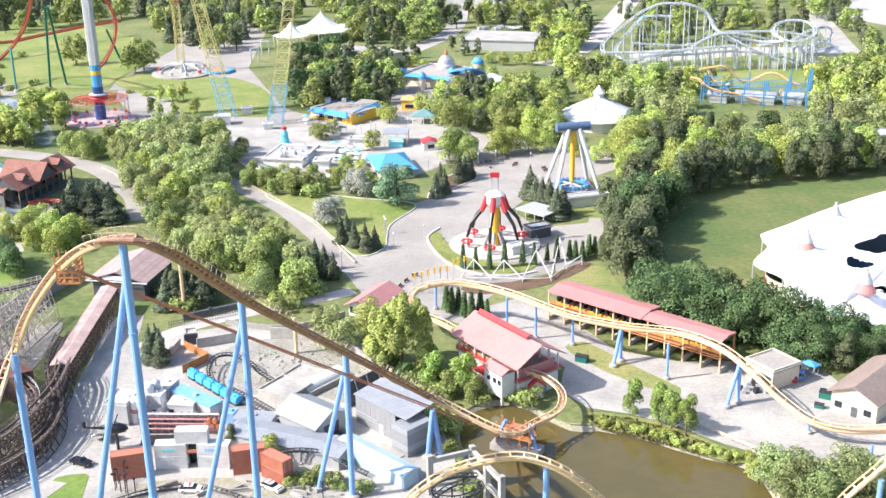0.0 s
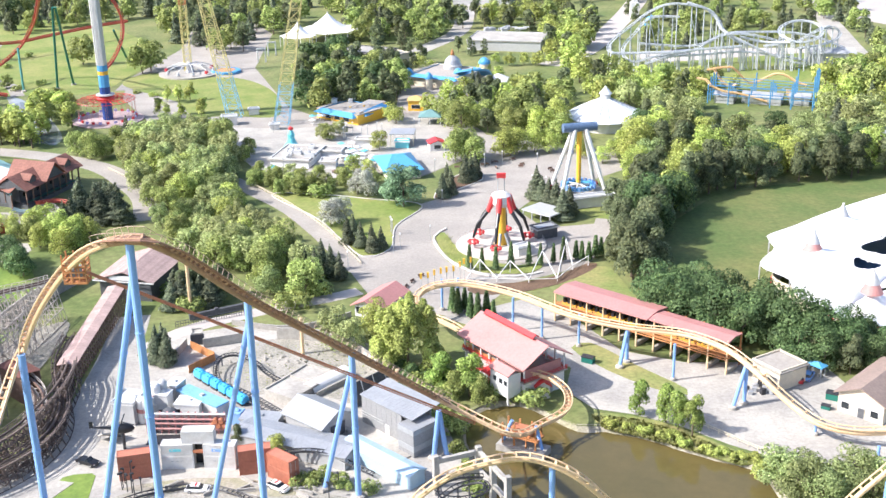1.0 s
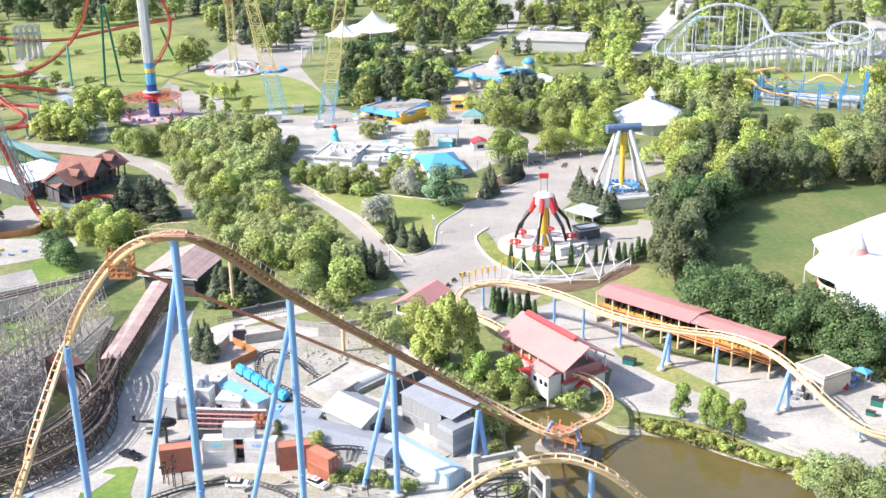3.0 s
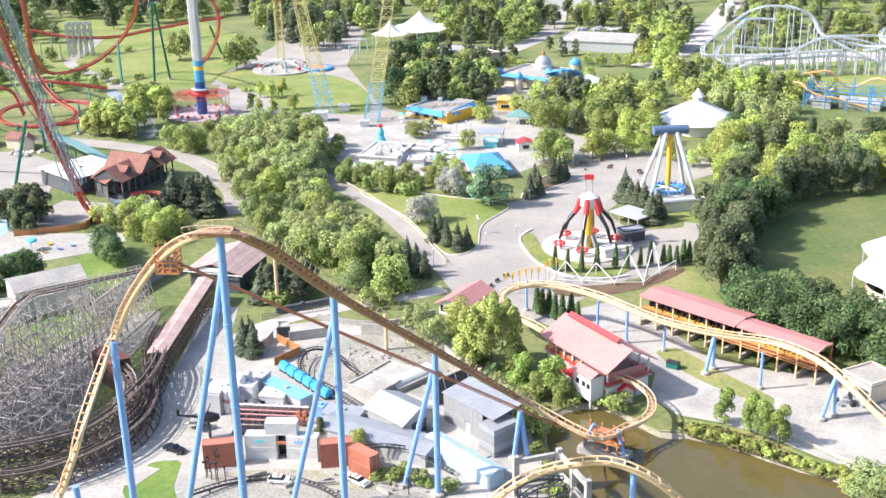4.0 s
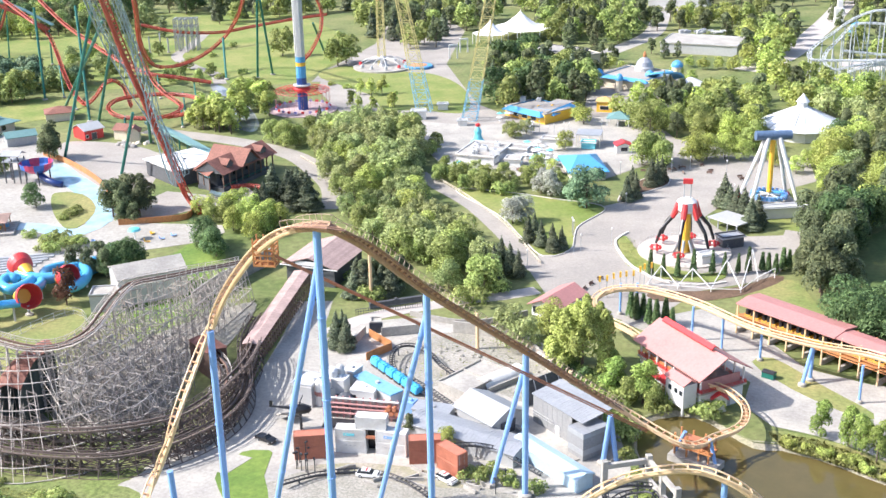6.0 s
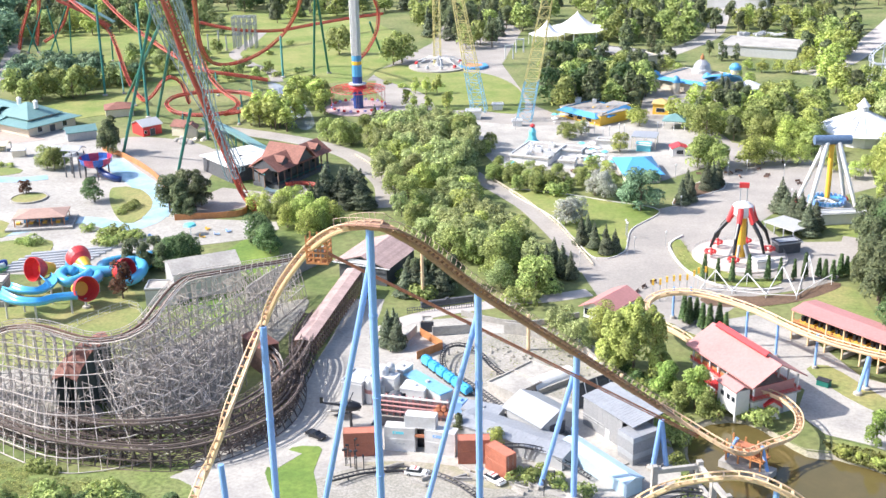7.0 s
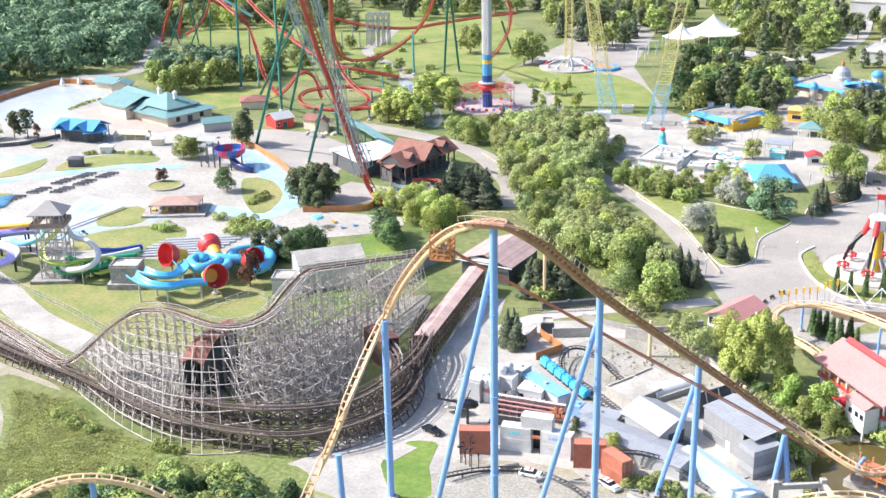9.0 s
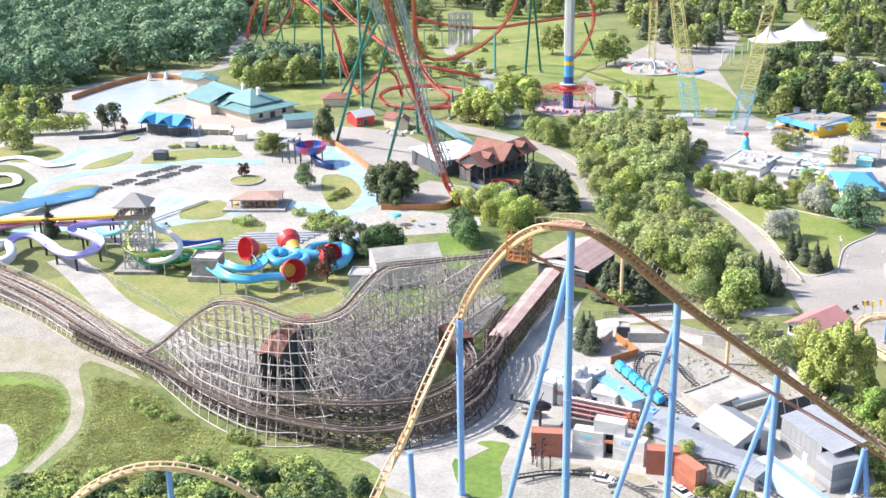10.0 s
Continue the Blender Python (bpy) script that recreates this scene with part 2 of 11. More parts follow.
def beam(verts, faces, p, q, w, h):
    """Adds a square bar from p to q to lists of corners and faces."""
    p, q = Vector(p), Vector(q)
    way = (q - p).normalized()
    side = way.cross(Vector((0, 0, 1)))
    side = side.normalized() if side.length > 1e-4 else Vector((1, 0, 0))
    over = side.cross(way)
    a, b, n = side * w / 2, over * h / 2, len(verts)
    for end in (p, q):
        for v in (-a - b, a - b, a + b, -a + b):
            verts.append(tuple(end + v))
    faces += [(n, n + 1, n + 5, n + 4), (n + 1, n + 2, n + 6, n + 5), (n + 2, n + 3, n + 7, n + 6), (n + 3, n, n + 4, n + 7)]
    faces += [(n + 3, n + 2, n + 1, n), (n + 4, n + 5, n + 6, n + 7)]


def gable(bm, x, y, z, sx, sy, rise, turn=0.0, thick=0.25):
    """A pitched roof with its ridge along x."""
    a, b = sx / 2, sy / 2
    sect = [(-b, 0), (0, rise), (b, 0), (b, -thick), (0, rise - thick), (-b, -thick)]
    m = Matrix.Translation((x, y, z)) @ Matrix.Rotation(radians(turn), 4, "Z")
    ends = [[bm.verts.new(m @ Vector((e, u, v))) for u, v in sect] for e in (-a, a)]
    bm.faces.new(ends[0])
    bm.faces.new(ends[1][::-1])
    for i in range(6):
        j = (i + 1) % 6
        bm.faces.new((ends[0][i], ends[0][j], ends[1][j], ends[1][i]))
    bmesh.ops.recalc_face_normals(bm, faces=bm.faces)
    return bm


def hip(bm, x, y, z, sx, sy, rise, ridge=0.0, turn=0.0, drop=0.25):
    """A hipped roof; ridge: its length along x."""
    m = Matrix.Translation((x, y, z)) @ Matrix.Rotation(radians(turn), 4, "Z")
    a, b, r = sx / 2, sy / 2, max(ridge / 2, 0.05)
    c = [(-a, -b), (a, -b), (a, b), (-a, b)]
    low = [bm.verts.new(m @ Vector((*p, -drop))) for p in c]
    mid = [bm.verts.new(m @ Vector((*p, 0))) for p in c]
    t = [bm.verts.new(m @ Vector((s, 0, rise))) for s in (-r, r)]
    bm.faces.new(low[::-1])
    for i in range(4):
        j = (i + 1) % 4
        bm.faces.new((low[i], low[j], mid[j], mid[i]))
    bm.faces.new((mid[0], mid[1], t[1], t[0]))
    bm.faces.new((mid[1], mid[2], t[1]))
    bm.faces.new((mid[2], mid[3], t[0], t[1]))
    bm.faces.new((mid[3], mid[0], t[0]))
    bmesh.ops.recalc_face_normals(bm, faces=bm.faces)
    return bm


def lathe(bm, profile, seg=24, centre=(0, 0, 0)):
    """Turns a profile of (radius, height) round the upright axis."""
    c = Vector(centre)
    rings = [[bm.verts.new(c + Vector((r * math.cos(math.tau * k / seg), r * math.sin(math.tau * k / seg), z))) for k in range(seg)] for r, z in profile]
    for lo, hi in zip(rings, rings[1:]):
        for k in range(seg):
            bm.faces.new((lo[k], lo[(k + 1) % seg], hi[(k + 1) % seg], hi[k]))
    bm.faces.new(rings[0][::-1])
    bm.faces.new(rings[-1])
    return bm


def spline(points, step=2.0, closed=False):
    """A smooth line through the points, cut about every step metres."""
    p = [Vector(q) for q in points]
    n, out = len(p), []
    for i in range(n if closed else n - 1):
        a, b, c, d = ((p[(i + k) % n] for k in (-1, 0, 1, 2)) if closed else (p[max(i - 1, 0)], p[i], p[i + 1], p[min(i + 2, n - 1)]))
        cuts = max(2, int((c - b).length / step))
        for k in range(cuts):
            t = k / cuts
            out.append(0.5 * (2 * b + (c - a) * t + (2 * a - 5 * b + 4 * c - d) * t * t + (3 * b - a - 3 * c + d) * t**3))
    if not closed:
        out.append(p[-1])
    return out


def frames_along(line, closed=False):
    """At each point of a line: the way on, the side to the right and the up."""
    n, out = len(line), []
    for i, p in enumerate(line):
        a, b = (line[i - 1], line[(i + 1) % n]) if closed else (line[max(i - 1, 0)], line[min(i + 1, n - 1)])
        way = (b - a).normalized()
        side = way.cross(Vector((0, 0, 1)))
        side = side.normalized() if side.length > 1e-4 else Vector((1, 0, 0))
        out.append((p, way, side, side.cross(way)))
    return out


def sweep(line, section, closed=False, across=None, bank=None):
    """Corners and faces of a profile of (side, up) drawn along a line. bank: degrees of lean at each point."""
    verts, faces, k = [], [], len(section)
    for i, (p, way, side, over) in enumerate(frames_along(line, closed)):
        if bank is not None:
            turn = Matrix.Rotation(radians(bank[i]), 3, way)
            side, over = turn @ side, turn @ over
        verts += [tuple(p + side * u + over * v) for u, v in section]
    rounds = len(line) if closed else len(line) - 1
    for i in range(rounds):
        a, b = i * k, ((i + 1) % len(line)) * k
        for j in range(k):
            l = (j + 1) % k
            faces.append((a + j, a + l, b + l, b + j))
    if not closed:
        faces += [tuple(range(k))[::-1], tuple(range(len(verts) - k, len(verts)))]
    return verts, faces


def ring(r, seg=6, u=0.0, v=0.0):
    return [(u + r * math.cos(math.tau * k / seg), v + r * math.sin(math.tau * k / seg)) for k in range(seg)]


def merged(*pairs):
    verts, faces = [], []
    for v, f in pairs:
        n = len(verts)
        verts += v
        faces += [tuple(i + n for i in q) for q in f]
    return verts, faces


def inside(x, y, poly):
    hit, n = False, len(poly)
    for i in range(n):
        (x0, y0), (x1, y1) = poly[i][:2], poly[(i + 1) % n][:2]
        if (y0 > y) != (y1 > y) and x < (x1 - x0) * (y - y0) / (y1 - y0) + x0:
            hit = not hit
    return hit


def rounded(poly, step=4.0):
    return [(p.x, p.y) for p in spline([(x, y, 0) for x, y in poly], step, True)]


def fill(bm, loops, z):
    """A flat sheet bounded by the first loop, with the others as holes."""
    edges = []
    for loop in loops:
        vs = [bm.verts.new((*p[:2], z)) for p in loop]
        edges += [bm.edges.new((vs[i], vs[(i + 1) % len(vs)])) for i in range(len(vs))]
    bmesh.ops.triangle_fill(bm, use_beauty=True, use_dissolve=False, edges=edges)
    for q in bm.faces:
        if q.normal.z < 0:
            q.normal_flip()
    return bm


def sheet(name, poly, mat, z, label, category="", smooth=True, skirt=0.3):
    """A piece of ground cover: a thin slab over a plan."""
    plan = rounded(poly) if smooth else poly
    bm = fill(bmesh.new(), [plan], z)
    rim = [(p[0], p[1]) for p in plan]
    for i in range(len(rim)):
        (x0, y0), (x1, y1) = rim[i], rim[(i + 1) % len(rim)]
        bm.faces.new([bm.verts.new(c) for c in ((x0, y0, z), (x0, y0, z - skirt), (x1, y1, z - skirt), (x1, y1, z))])
    return tagged(part(name, bm, mat), label, category or name, kind="structure")


def strip(name, points, width, mat, z, label, category="", closed=False):
    """A path of even width along a line."""
    line = spline([(x, y, z) for x, y in points], 3.0, closed)
    v, f = sweep(line, [(-width / 2, 0), (-width / 2, -0.25), (width / 2, -0.25), (width / 2, 0)], closed)
    return tagged(raw(name, v, f, mat), label, category or name, kind="structure")


def kerb(points, closed=False, w=0.35, h=0.3, mat=None, name="kerb", label="pale concrete kerb along a planted bed"):
    line = spline([(x, y, 0.02) for x, y in points], 3.0, closed)
    v, f = sweep(line, [(-w / 2, 0), (w / 2, 0), (w / 2, h), (-w / 2, h)], closed)
    return tagged(raw(name, v, f, mat or KERB), label, "kerb", kind="structure")


# ---- trees ----
def leaves(rng, lobes, count, size, flat=0.0):
    """Corners and faces of many small leaf clumps over a set of lobes (centre, radii)."""
    c = np.array([l[0] for l in lobes], float)
    r = np.array([l[1] for l in lobes], float)
    pick = rng.choice(len(lobes), count, p=(r.prod(1) ** (2 / 3)) / (r.prod(1) ** (2 / 3)).sum())
    d = rng.normal(size=(count, 3))
    d /= np.linalg.norm(d, axis=1)[:, None]
    d[:, 2] = np.where(d[:, 2] < -0.35, -d[:, 2], d[:, 2])
    at = c[pick] + d * r[pick] * rng.uniform(0.78, 1.06, (count, 1))
    n = d + rng.normal(size=(count, 3)) * 0.45
    n[:, 2] += flat
    n /= np.linalg.norm(n, axis=1)[:, None]
    u = np.cross(n, rng.normal(size=(count, 3)))
    u /= np.linalg.norm(u, axis=1)[:, None]
    w = np.cross(n, u)
    s = size * rng.uniform(0.6, 1.35, (count, 1))
    k = rng.uniform(0.55, 1.0, (count, 1))
    leaf = np.stack([at - u * s - w * s * k, at + u * s - w * s * k * 0.6, at + w * s * 1.3], 1)
    verts = leaf.reshape(-1, 3)
    faces = np.arange(3 * count).reshape(-1, 3)
    soft = np.repeat(d + 0.6 * (n - d) + np.array([0, 0, 0.1]), 3, axis=0)
    return verts, faces, soft / np.linalg.norm(soft, axis=1)[:, None]


def crown_lobes(rng, shape, h):
    """Lobes of a crown for a tree h metres high."""
    out = []
    if shape == "round":
        for k in range(12):
            a, e = rng.uniform(0, math.tau), rng.uniform(0.0, 1.0)
            rad = 0.29 * h * math.sqrt(1 - (e * 0.9) ** 2)
            s = h * rng.uniform(0.16, 0.23)
            out.append(((rad * math.cos(a), rad * math.sin(a), h * (0.22 + 0.60 * e)), (s, s, s * 0.9)))
        for k in range(5):
            a = math.tau * k / 5 + rng.uniform(0, 1)
            s = h * rng.uniform(0.13, 0.17)
            out.append(((0.25 * h * math.cos(a), 0.25 * h * math.sin(a), h * rng.uniform(0.16, 0.26)), (s, s, s)))
        out.append(((0, 0, h * 0.5), (h * 0.24, h * 0.24, h * 0.36)))
    elif shape == "tall":
        for k in range(11):
            a, e = rng.uniform(0, math.tau), rng.uniform(0.0, 1.0)
            rad = 0.17 * h * (1 - 0.5 * e)
            s = h * rng.uniform(0.11, 0.17)
            out.append(((rad * math.cos(a), rad * math.sin(a), h * (0.14 + 0.72 * e)), (s, s, s * 1.2)))
    elif shape == "spruce":
        for k in range(13):
            e = k / 12
            rad = 0.25 * h * (1 - e) ** 0.9 + 0.012 * h
            a = rng.uniform(0, math.tau)
            out.append(((rad * 0.2 * math.cos(a), rad * 0.2 * math.sin(a), h * (0.07 + 0.88 * e)), (rad, rad, 0.055 * h)))
    elif shape == "column":
        for k in range(7):
            e = k / 6
            s = h * 0.13 * (1 - 0.6 * e)
            out.append(((0, 0, h * (0.14 + 0.72 * e)), (s, s, h * 0.12)))
    elif shape == "willow":
        for k in range(16):
            a, e = rng.uniform(0, math.tau), rng.uniform(0, 1)
            rad = 0.36 * h * math.sqrt(1 - (e * 0.8) ** 2)
            s = h * rng.uniform(0.10, 0.17)
            out.append(((rad * math.cos(a), rad * math.sin(a), h * (0.16 + 0.66 * e)), (s, s, s * 1.4)))
        out.append(((0, 0, h * 0.48), (h * 0.34, h * 0.34, h * 0.40)))
    elif shape == "weeping":
        for k in range(34):
            a, e = k * 2.4 + rng.uniform(-0.3, 0.3), rng.uniform(0, 1)
            rad = 0.38 * h * math.sqrt(1 - (e * 0.85) ** 2) * rng.uniform(0.75, 1.0)
            s = h * rng.uniform(0.055, 0.09)
            out.append(((rad * math.cos(a), rad * math.sin(a), h * (0.14 + 0.68 * e)), (s, s, s * rng.uniform(2.0, 2.8))))
        out.append(((0, 0, h * 0.45), (h * 0.27, h * 0.27, h * 0.40)))
    elif shape == "shrub":
        for k in range(6):
            a = rng.uniform(0, math.tau)
            s = h * rng.uniform(0.35, 0.5)
            out.append(((0.5 * h * math.cos(a), 0.5 * h * math.sin(a), h * rng.uniform(0.3, 0.55)), (s, s, s)))
    return out


def trunk_mesh(rng, shape, h):
    bm = bmesh.new()
    high = {"spruce": 0.9, "column": 0.8}.get(shape, 0.6) * h
    rod(bm, (0, 0, -0.3), (0, 0, high), 0.022 * h, 7, 0.006 * h)
    if shape in ("round", "willow", "weeping", "tall"):
        for k in range(5):
            a = math.tau * k / 5 + rng.uniform(-0.4, 0.4)
            z = h * rng.uniform(0.25, 0.42)
            rod(bm, (0, 0, z), (0.2 * h * math.cos(a), 0.2 * h * math.sin(a), z + h * 0.22), 0.011 * h, 5, 0.003 * h)
    return bm


TREES = {}
FAR = 455.0


def tree_kind(key, name, shape, mat, label, count=700, size=0.042, seeds=3, base=10.0, fine=2.4):
    """Builds a few trees of a kind, base metres high, to be copied to their places: leafier ones for the near grounds,
    sparser ones for the far grounds."""
    for reach, share in (("near", fine), ("far", 0.62)):
        made = []
        for s in range(seeds):
            rng = np.random.default_rng(len(TREES) * 10 + s)
            ob = thing(name, 0, -900 - 30 * len(TREES), 0, 0, label, "shrub" if shape == "shrub" else "tree", name + "s")
            if shape != "shrub":
                part("trunk", trunk_mesh(rng, shape, base), BARK, ob)
            v, f, soft = leaves(rng, crown_lobes(rng, shape, base), int(count * share), size * base * share ** -0.45, 0.3)
            crown = raw("crown", v.tolist(), f.tolist(), mat, ob)
            crown.data.normals_split_custom_set_from_vertices(soft.tolist())
            made.append(ob)
        TREES[key, reach] = (made, base, [False] * seeds)


def plant(key, x, y, h, z=0.0, wide=1.0):
    """Sets a tree of a kind, h metres high, at a place."""
    made, base, used = TREES[key, "near" if math.hypot(x, y) < FAR else "far"]
    k = random.randrange(len(made))
    s = h / base
    if key in ("shrub", "lightshrub", "darkshrub"):
        z -= 0.14 * h
    m = pose(x, y, z, 0, 0, random.uniform(0, 360))
    if not used[k]:
        used[k], ob = True, made[k]
        ob.matrix_basis = m
    else:
        ob = copy_thing(made[k], m)
    ob.scale = (s * wide, s * wide, s)
    return ob


def grove(poly, gap, kinds, low, high, z=0.0, wide=1.0):
    """Plants trees of several kinds over a plan, gap metres apart."""
    xs, ys = [p[0] for p in poly], [p[1] for p in poly]
    got = []
    for _ in range(4000):
        x, y = random.uniform(min(xs), max(xs)), random.uniform(min(ys), max(ys))
        if inside(x, y, poly) and all((x - a) ** 2 + (y - b) ** 2 > gap * gap for a, b in got):
            got.append((x, y))
            plant(random.choice(kinds), x, y, random.uniform(low, high), z, wide)


def row_of(points, key, low, high, wide=1.0):
    for x, y in points:
        plant(key, x, y, random.uniform(low, high), 0, wide)


tree_kind("round", "broadleaf_tree", "round", LEAF, "green broadleaf tree with a rounded full crown", 1400, 0.033)
tree_kind("olive", "ash_tree", "round", LEAF_OLIVE, "olive green ash tree with a dense uneven crown", 1500, 0.029)
tree_kind("wood", "forest_tree", "round", LEAF_WOOD_HAZE, "full forest tree at the edge of the wood, green tinted blue for haze", 1700, 0.030)
tree_kind("light", "locust_tree", "round", LEAF_LIGHT, "bright yellow-green tree with a loose airy crown", 1250, 0.031)
tree_kind("dark", "maple_tree", "round", LEAF_DARK, "dark green maple tree with a dense crown", 2000, 0.028, fine=1.8)
tree_kind("maple", "maple_tree", "round", LEAF_DARK, "dark green maple tree with a dense rounded crown", 4200, 0.019, 4, fine=1.3)
tree_kind("grey", "silver_willow_tree", "willow", LEAF_GREY, "grey-green willow tree with a broad soft crown", 1800, 0.028, fine=1.6)
tree_kind("willow", "weeping_willow_tree", "weeping", LEAF_WILLOW, "big weeping willow with yellow-green hanging crown", 9500, 0.0165, 2, fine=1.4)
tree_kind("young", "lime_tree", "tall", LEAF_FRESH, "young fresh green tree with an upright crown", 1500, 0.026, fine=2.0)
tree_kind("tall", "poplar_tree", "tall", LEAF_LIGHT, "slender bright green young tree", 1100, 0.028)
tree_kind("spruce", "spruce_tree", "spruce", NEEDLE, "dark green conical spruce tree", 1150, 0.032)
tree_kind("pine", "pine_tree", "tall", PINE, "tall olive-green pine tree with a ragged crown", 1300, 0.030)
tree_kind("column", "cedar_tree", "column", LEAF_DARK, "narrow columnar dark green cedar", 600, 0.034, 2, 6.0)
tree_kind("blossom", "blossom_tree", "round", BLOSSOM, "small tree covered in pale grey-white blossom", 1100, 0.033, 2)
tree_kind("bronze", "bronze_tree", "tall", BRONZE, "small tree with reddish bronze leaves", 700, 0.034, 2, 6.0)
tree_kind("shrub", "shrub", "shrub", LEAF, "low rounded dark green shrub", 420, 0.085, 3, 2.0, fine=1.3)
tree_kind("darkshrub", "bush", "shrub", LEAF_DARK, "dense dark green bush", 420, 0.085, 2, 2.0, fine=1.6)
tree_kind("lightshrub", "bright_shrub", "shrub", LEAF_LIGHT, "low bright green shrub", 420, 0.085, 2, 2.0)


# ---- ground, pond, roads and lawns ----
POND = rounded([(1.9, 208.4), (6.6, 217.1), (13.8, 218.6), (19.9, 212.9), (25.1, 207.5), (30.8, 207.3), (37.3, 204.8), (44.3, 200.1), (50.9, 194.9), (57.5, 191.1), (59.7, 185.5), (59.2, 171.0), (49.2, 158.4), (19.0, 159.4), (6.4, 167.6), (4.5, 185.4)], 5.0)


def build_ground():
    far = 2600
    outer = [(-far, -far), (far, -far), (far, far), (-far, far)]
    bm = fill(bmesh.new(), [outer, POND], 0.0)
    tagged(part("ground", bm, GRASS), "rough green grass ground around the park", "ground", kind="structure")
    rng = random.Random(3)
    bm = bmesh.new()
    n = len(POND)
    cx, cy = sum(p[0] for p in POND) / n, sum(p[1] for p in POND) / n
    rims = []
    for inset, z in ((-0.6, 0.06), (0.5, -0.5), (1.6, -1.3), (4.0, -2.4)):
        loop = []
        for x, y in POND:
            d = Vector((cx - x, cy - y)).normalized() * (inset + rng.uniform(-0.3, 0.3))
            loop.append(bm.verts.new((x + d.x, y + d.y, z + rng.uniform(-0.05, 0.05))))
        rims.append(loop)
    for lo, hi in zip(rims, rims[1:]):
        for i in range(n):
            bm.faces.new((lo[i], lo[(i + 1) % n], hi[(i + 1) % n], hi[i]))
    bm.faces.new(rims[-1])
    bmesh.ops.recalc_face_normals(bm, faces=bm.faces)
    tagged(part("pond_bank", bm, DIRT), "bare earth bank and bed of the pond", "bank", kind="structure")
    tagged(part("water", fill(bmesh.new(), [[(x, y) for x, y in POND]], -0.9), WATER), "still murky olive-brown pond water", "water", kind="structure")


build_ground()
sheet("plaza", [(-28.7, 298.9), (-20.4, 318.9), (-16.2, 338.9), (-8.6, 352.4), (-2.3, 357.8), (10.2, 376.9), (11.8, 409.0), (1.8, 396.5), (-9.0, 382.1), (-27.8, 387.9), (-42.7, 380.2), (-67.9, 394.0), (-81.9, 423.0), (-90.2, 452.1), (-101.2, 474.3), (-122.9, 466.4), (-144.2, 508.6), (-152.3, 550.6), (-140.1, 645.0), (-132.7, 752.9), (-99.3, 667.4), (-94.7, 571.9), (-67.4, 486.7), (-54.9, 470.8), (-32.0, 459.7), (-21.4, 483.1), (-21.4, 558.6), (3.4, 576.9), (24.1, 535.4), (18.6, 495.6), (4.8, 471.2), (15.2, 435.9), (26.8, 429.2), (42.6, 414.6), (61.1, 413.3), (60.2, 385.7), (40.7, 367.4), (28.9, 358.9), (21.5, 343.9), (26.7, 331.3), (34.1, 328.3), (43.7, 330.3), (51.9, 366.7), (61.1, 366.1), (45.1, 315.4), (37.8, 295.5), (17.1, 284.2), (9.1, 269.5), (0.5, 262.9), (-12.2, 268.7), (-21.3, 278.3)], ASPHALT, 0.03, "pale asphalt plaza and walkways of the park", "plaza", smooth=False)
sheet("kids_court", [(-89.5, 454.8), (-62.9, 450.2), (-32.0, 459.7), (-13.9, 467.8), (-4.6, 481.8), (10.9, 438.8), (11.3, 414.4), (1.8, 397.9), (-9.0, 383.4), (-27.8, 387.9), (-42.7, 380.2), (-67.9, 394.0), (-80.8, 423.0)], CONCRETE, 0.06, "sunlit pale concrete court round food stands", "court", smooth=False)
sheet("backlot_yard", [(-75.9, 237.8), (-70.5, 245.0), (-62.1, 255.6), (-42.3, 259.7), (-22.3, 250.7), (-11.1, 235.2), (-3.4, 216.3), (1.0, 197.7), (3.8, 178.0), (0.5, 159.9), (-93.3, 162.7), (-87.7, 182.8), (-79.0, 194.3), (-74.2, 211.7)], CONCRETE, 0.035, "sun-bleached concrete yard of the stunt ride", "yard")
sheet("gravel_bed", [(-54.5, 239.9), (-46.3, 250.1), (-30.4, 251.0), (-18.9, 238.4), (-13.2, 224.3), (-17.7, 216.8), (-27.6, 222.3), (-35.3, 225.2), (-42.2, 222.9), (-50.5, 228.5)], GRAVEL, 0.07, "grey gravel bed with weeds inside the track loop", "gravel")
strip("service_road", [(-86.7, 180.1), (-79.0, 194.3), (-76.4, 207.1), (-76.5, 224.2), (-76.9, 239.3), (-78.0, 254.7), (-79.5, 266.5)], 9.0, CONCRETE, 0.05, "pale service road curving past the wooden ride", "road")
strip("service_road", [(-90.5, 171.4), (-87.1, 179.5), (-84.2, 186.7), (-82.2, 196.7)], 7.0, CONCRETE, 0.06, "pale service road curving past the wooden ride", "road")
strip("service_road", [(-89.9, 175.2), (-80.6, 170.5), (-70.7, 163.2)], 6.0, CONCRETE, 0.045, "pale spur of the service road", "road")
strip("path", [(-73.9, 382.1), (-64.0, 367.5), (-50.5, 349.1), (-39.5, 328.3), (-31.2, 310.1), (-24.6, 295.3)], 6.0, ASPHALT, 0.06, "grey walkway between lawn and trees", "path")
strip("path", [(-194.3, 430.7), (-165.5, 422.4), (-143.6, 413.3), (-123.0, 398.9), (-109.1, 379.8), (-99.2, 362.4), (-93.1, 340.6)], 9.0, ASPHALT, 0.06, "grey walkway past the red-roofed station", "path")
strip("path", [(-189.9, 396.6), (-171.4, 392.3), (-144.6, 370.8), (-130.0, 354.3), (-118.2, 332.5)], 9.0, ASPHALT, 0.065, "grey walkway past the red-roofed station", "path")
strip("path", [(-148.6, 526.0), (-148.3, 556.6), (-139.3, 597.3), (-141.9, 653.9), (-154.9, 755.4)], 7.0, ASPHALT, 0.06, "grey walkway round the lawn", "path")
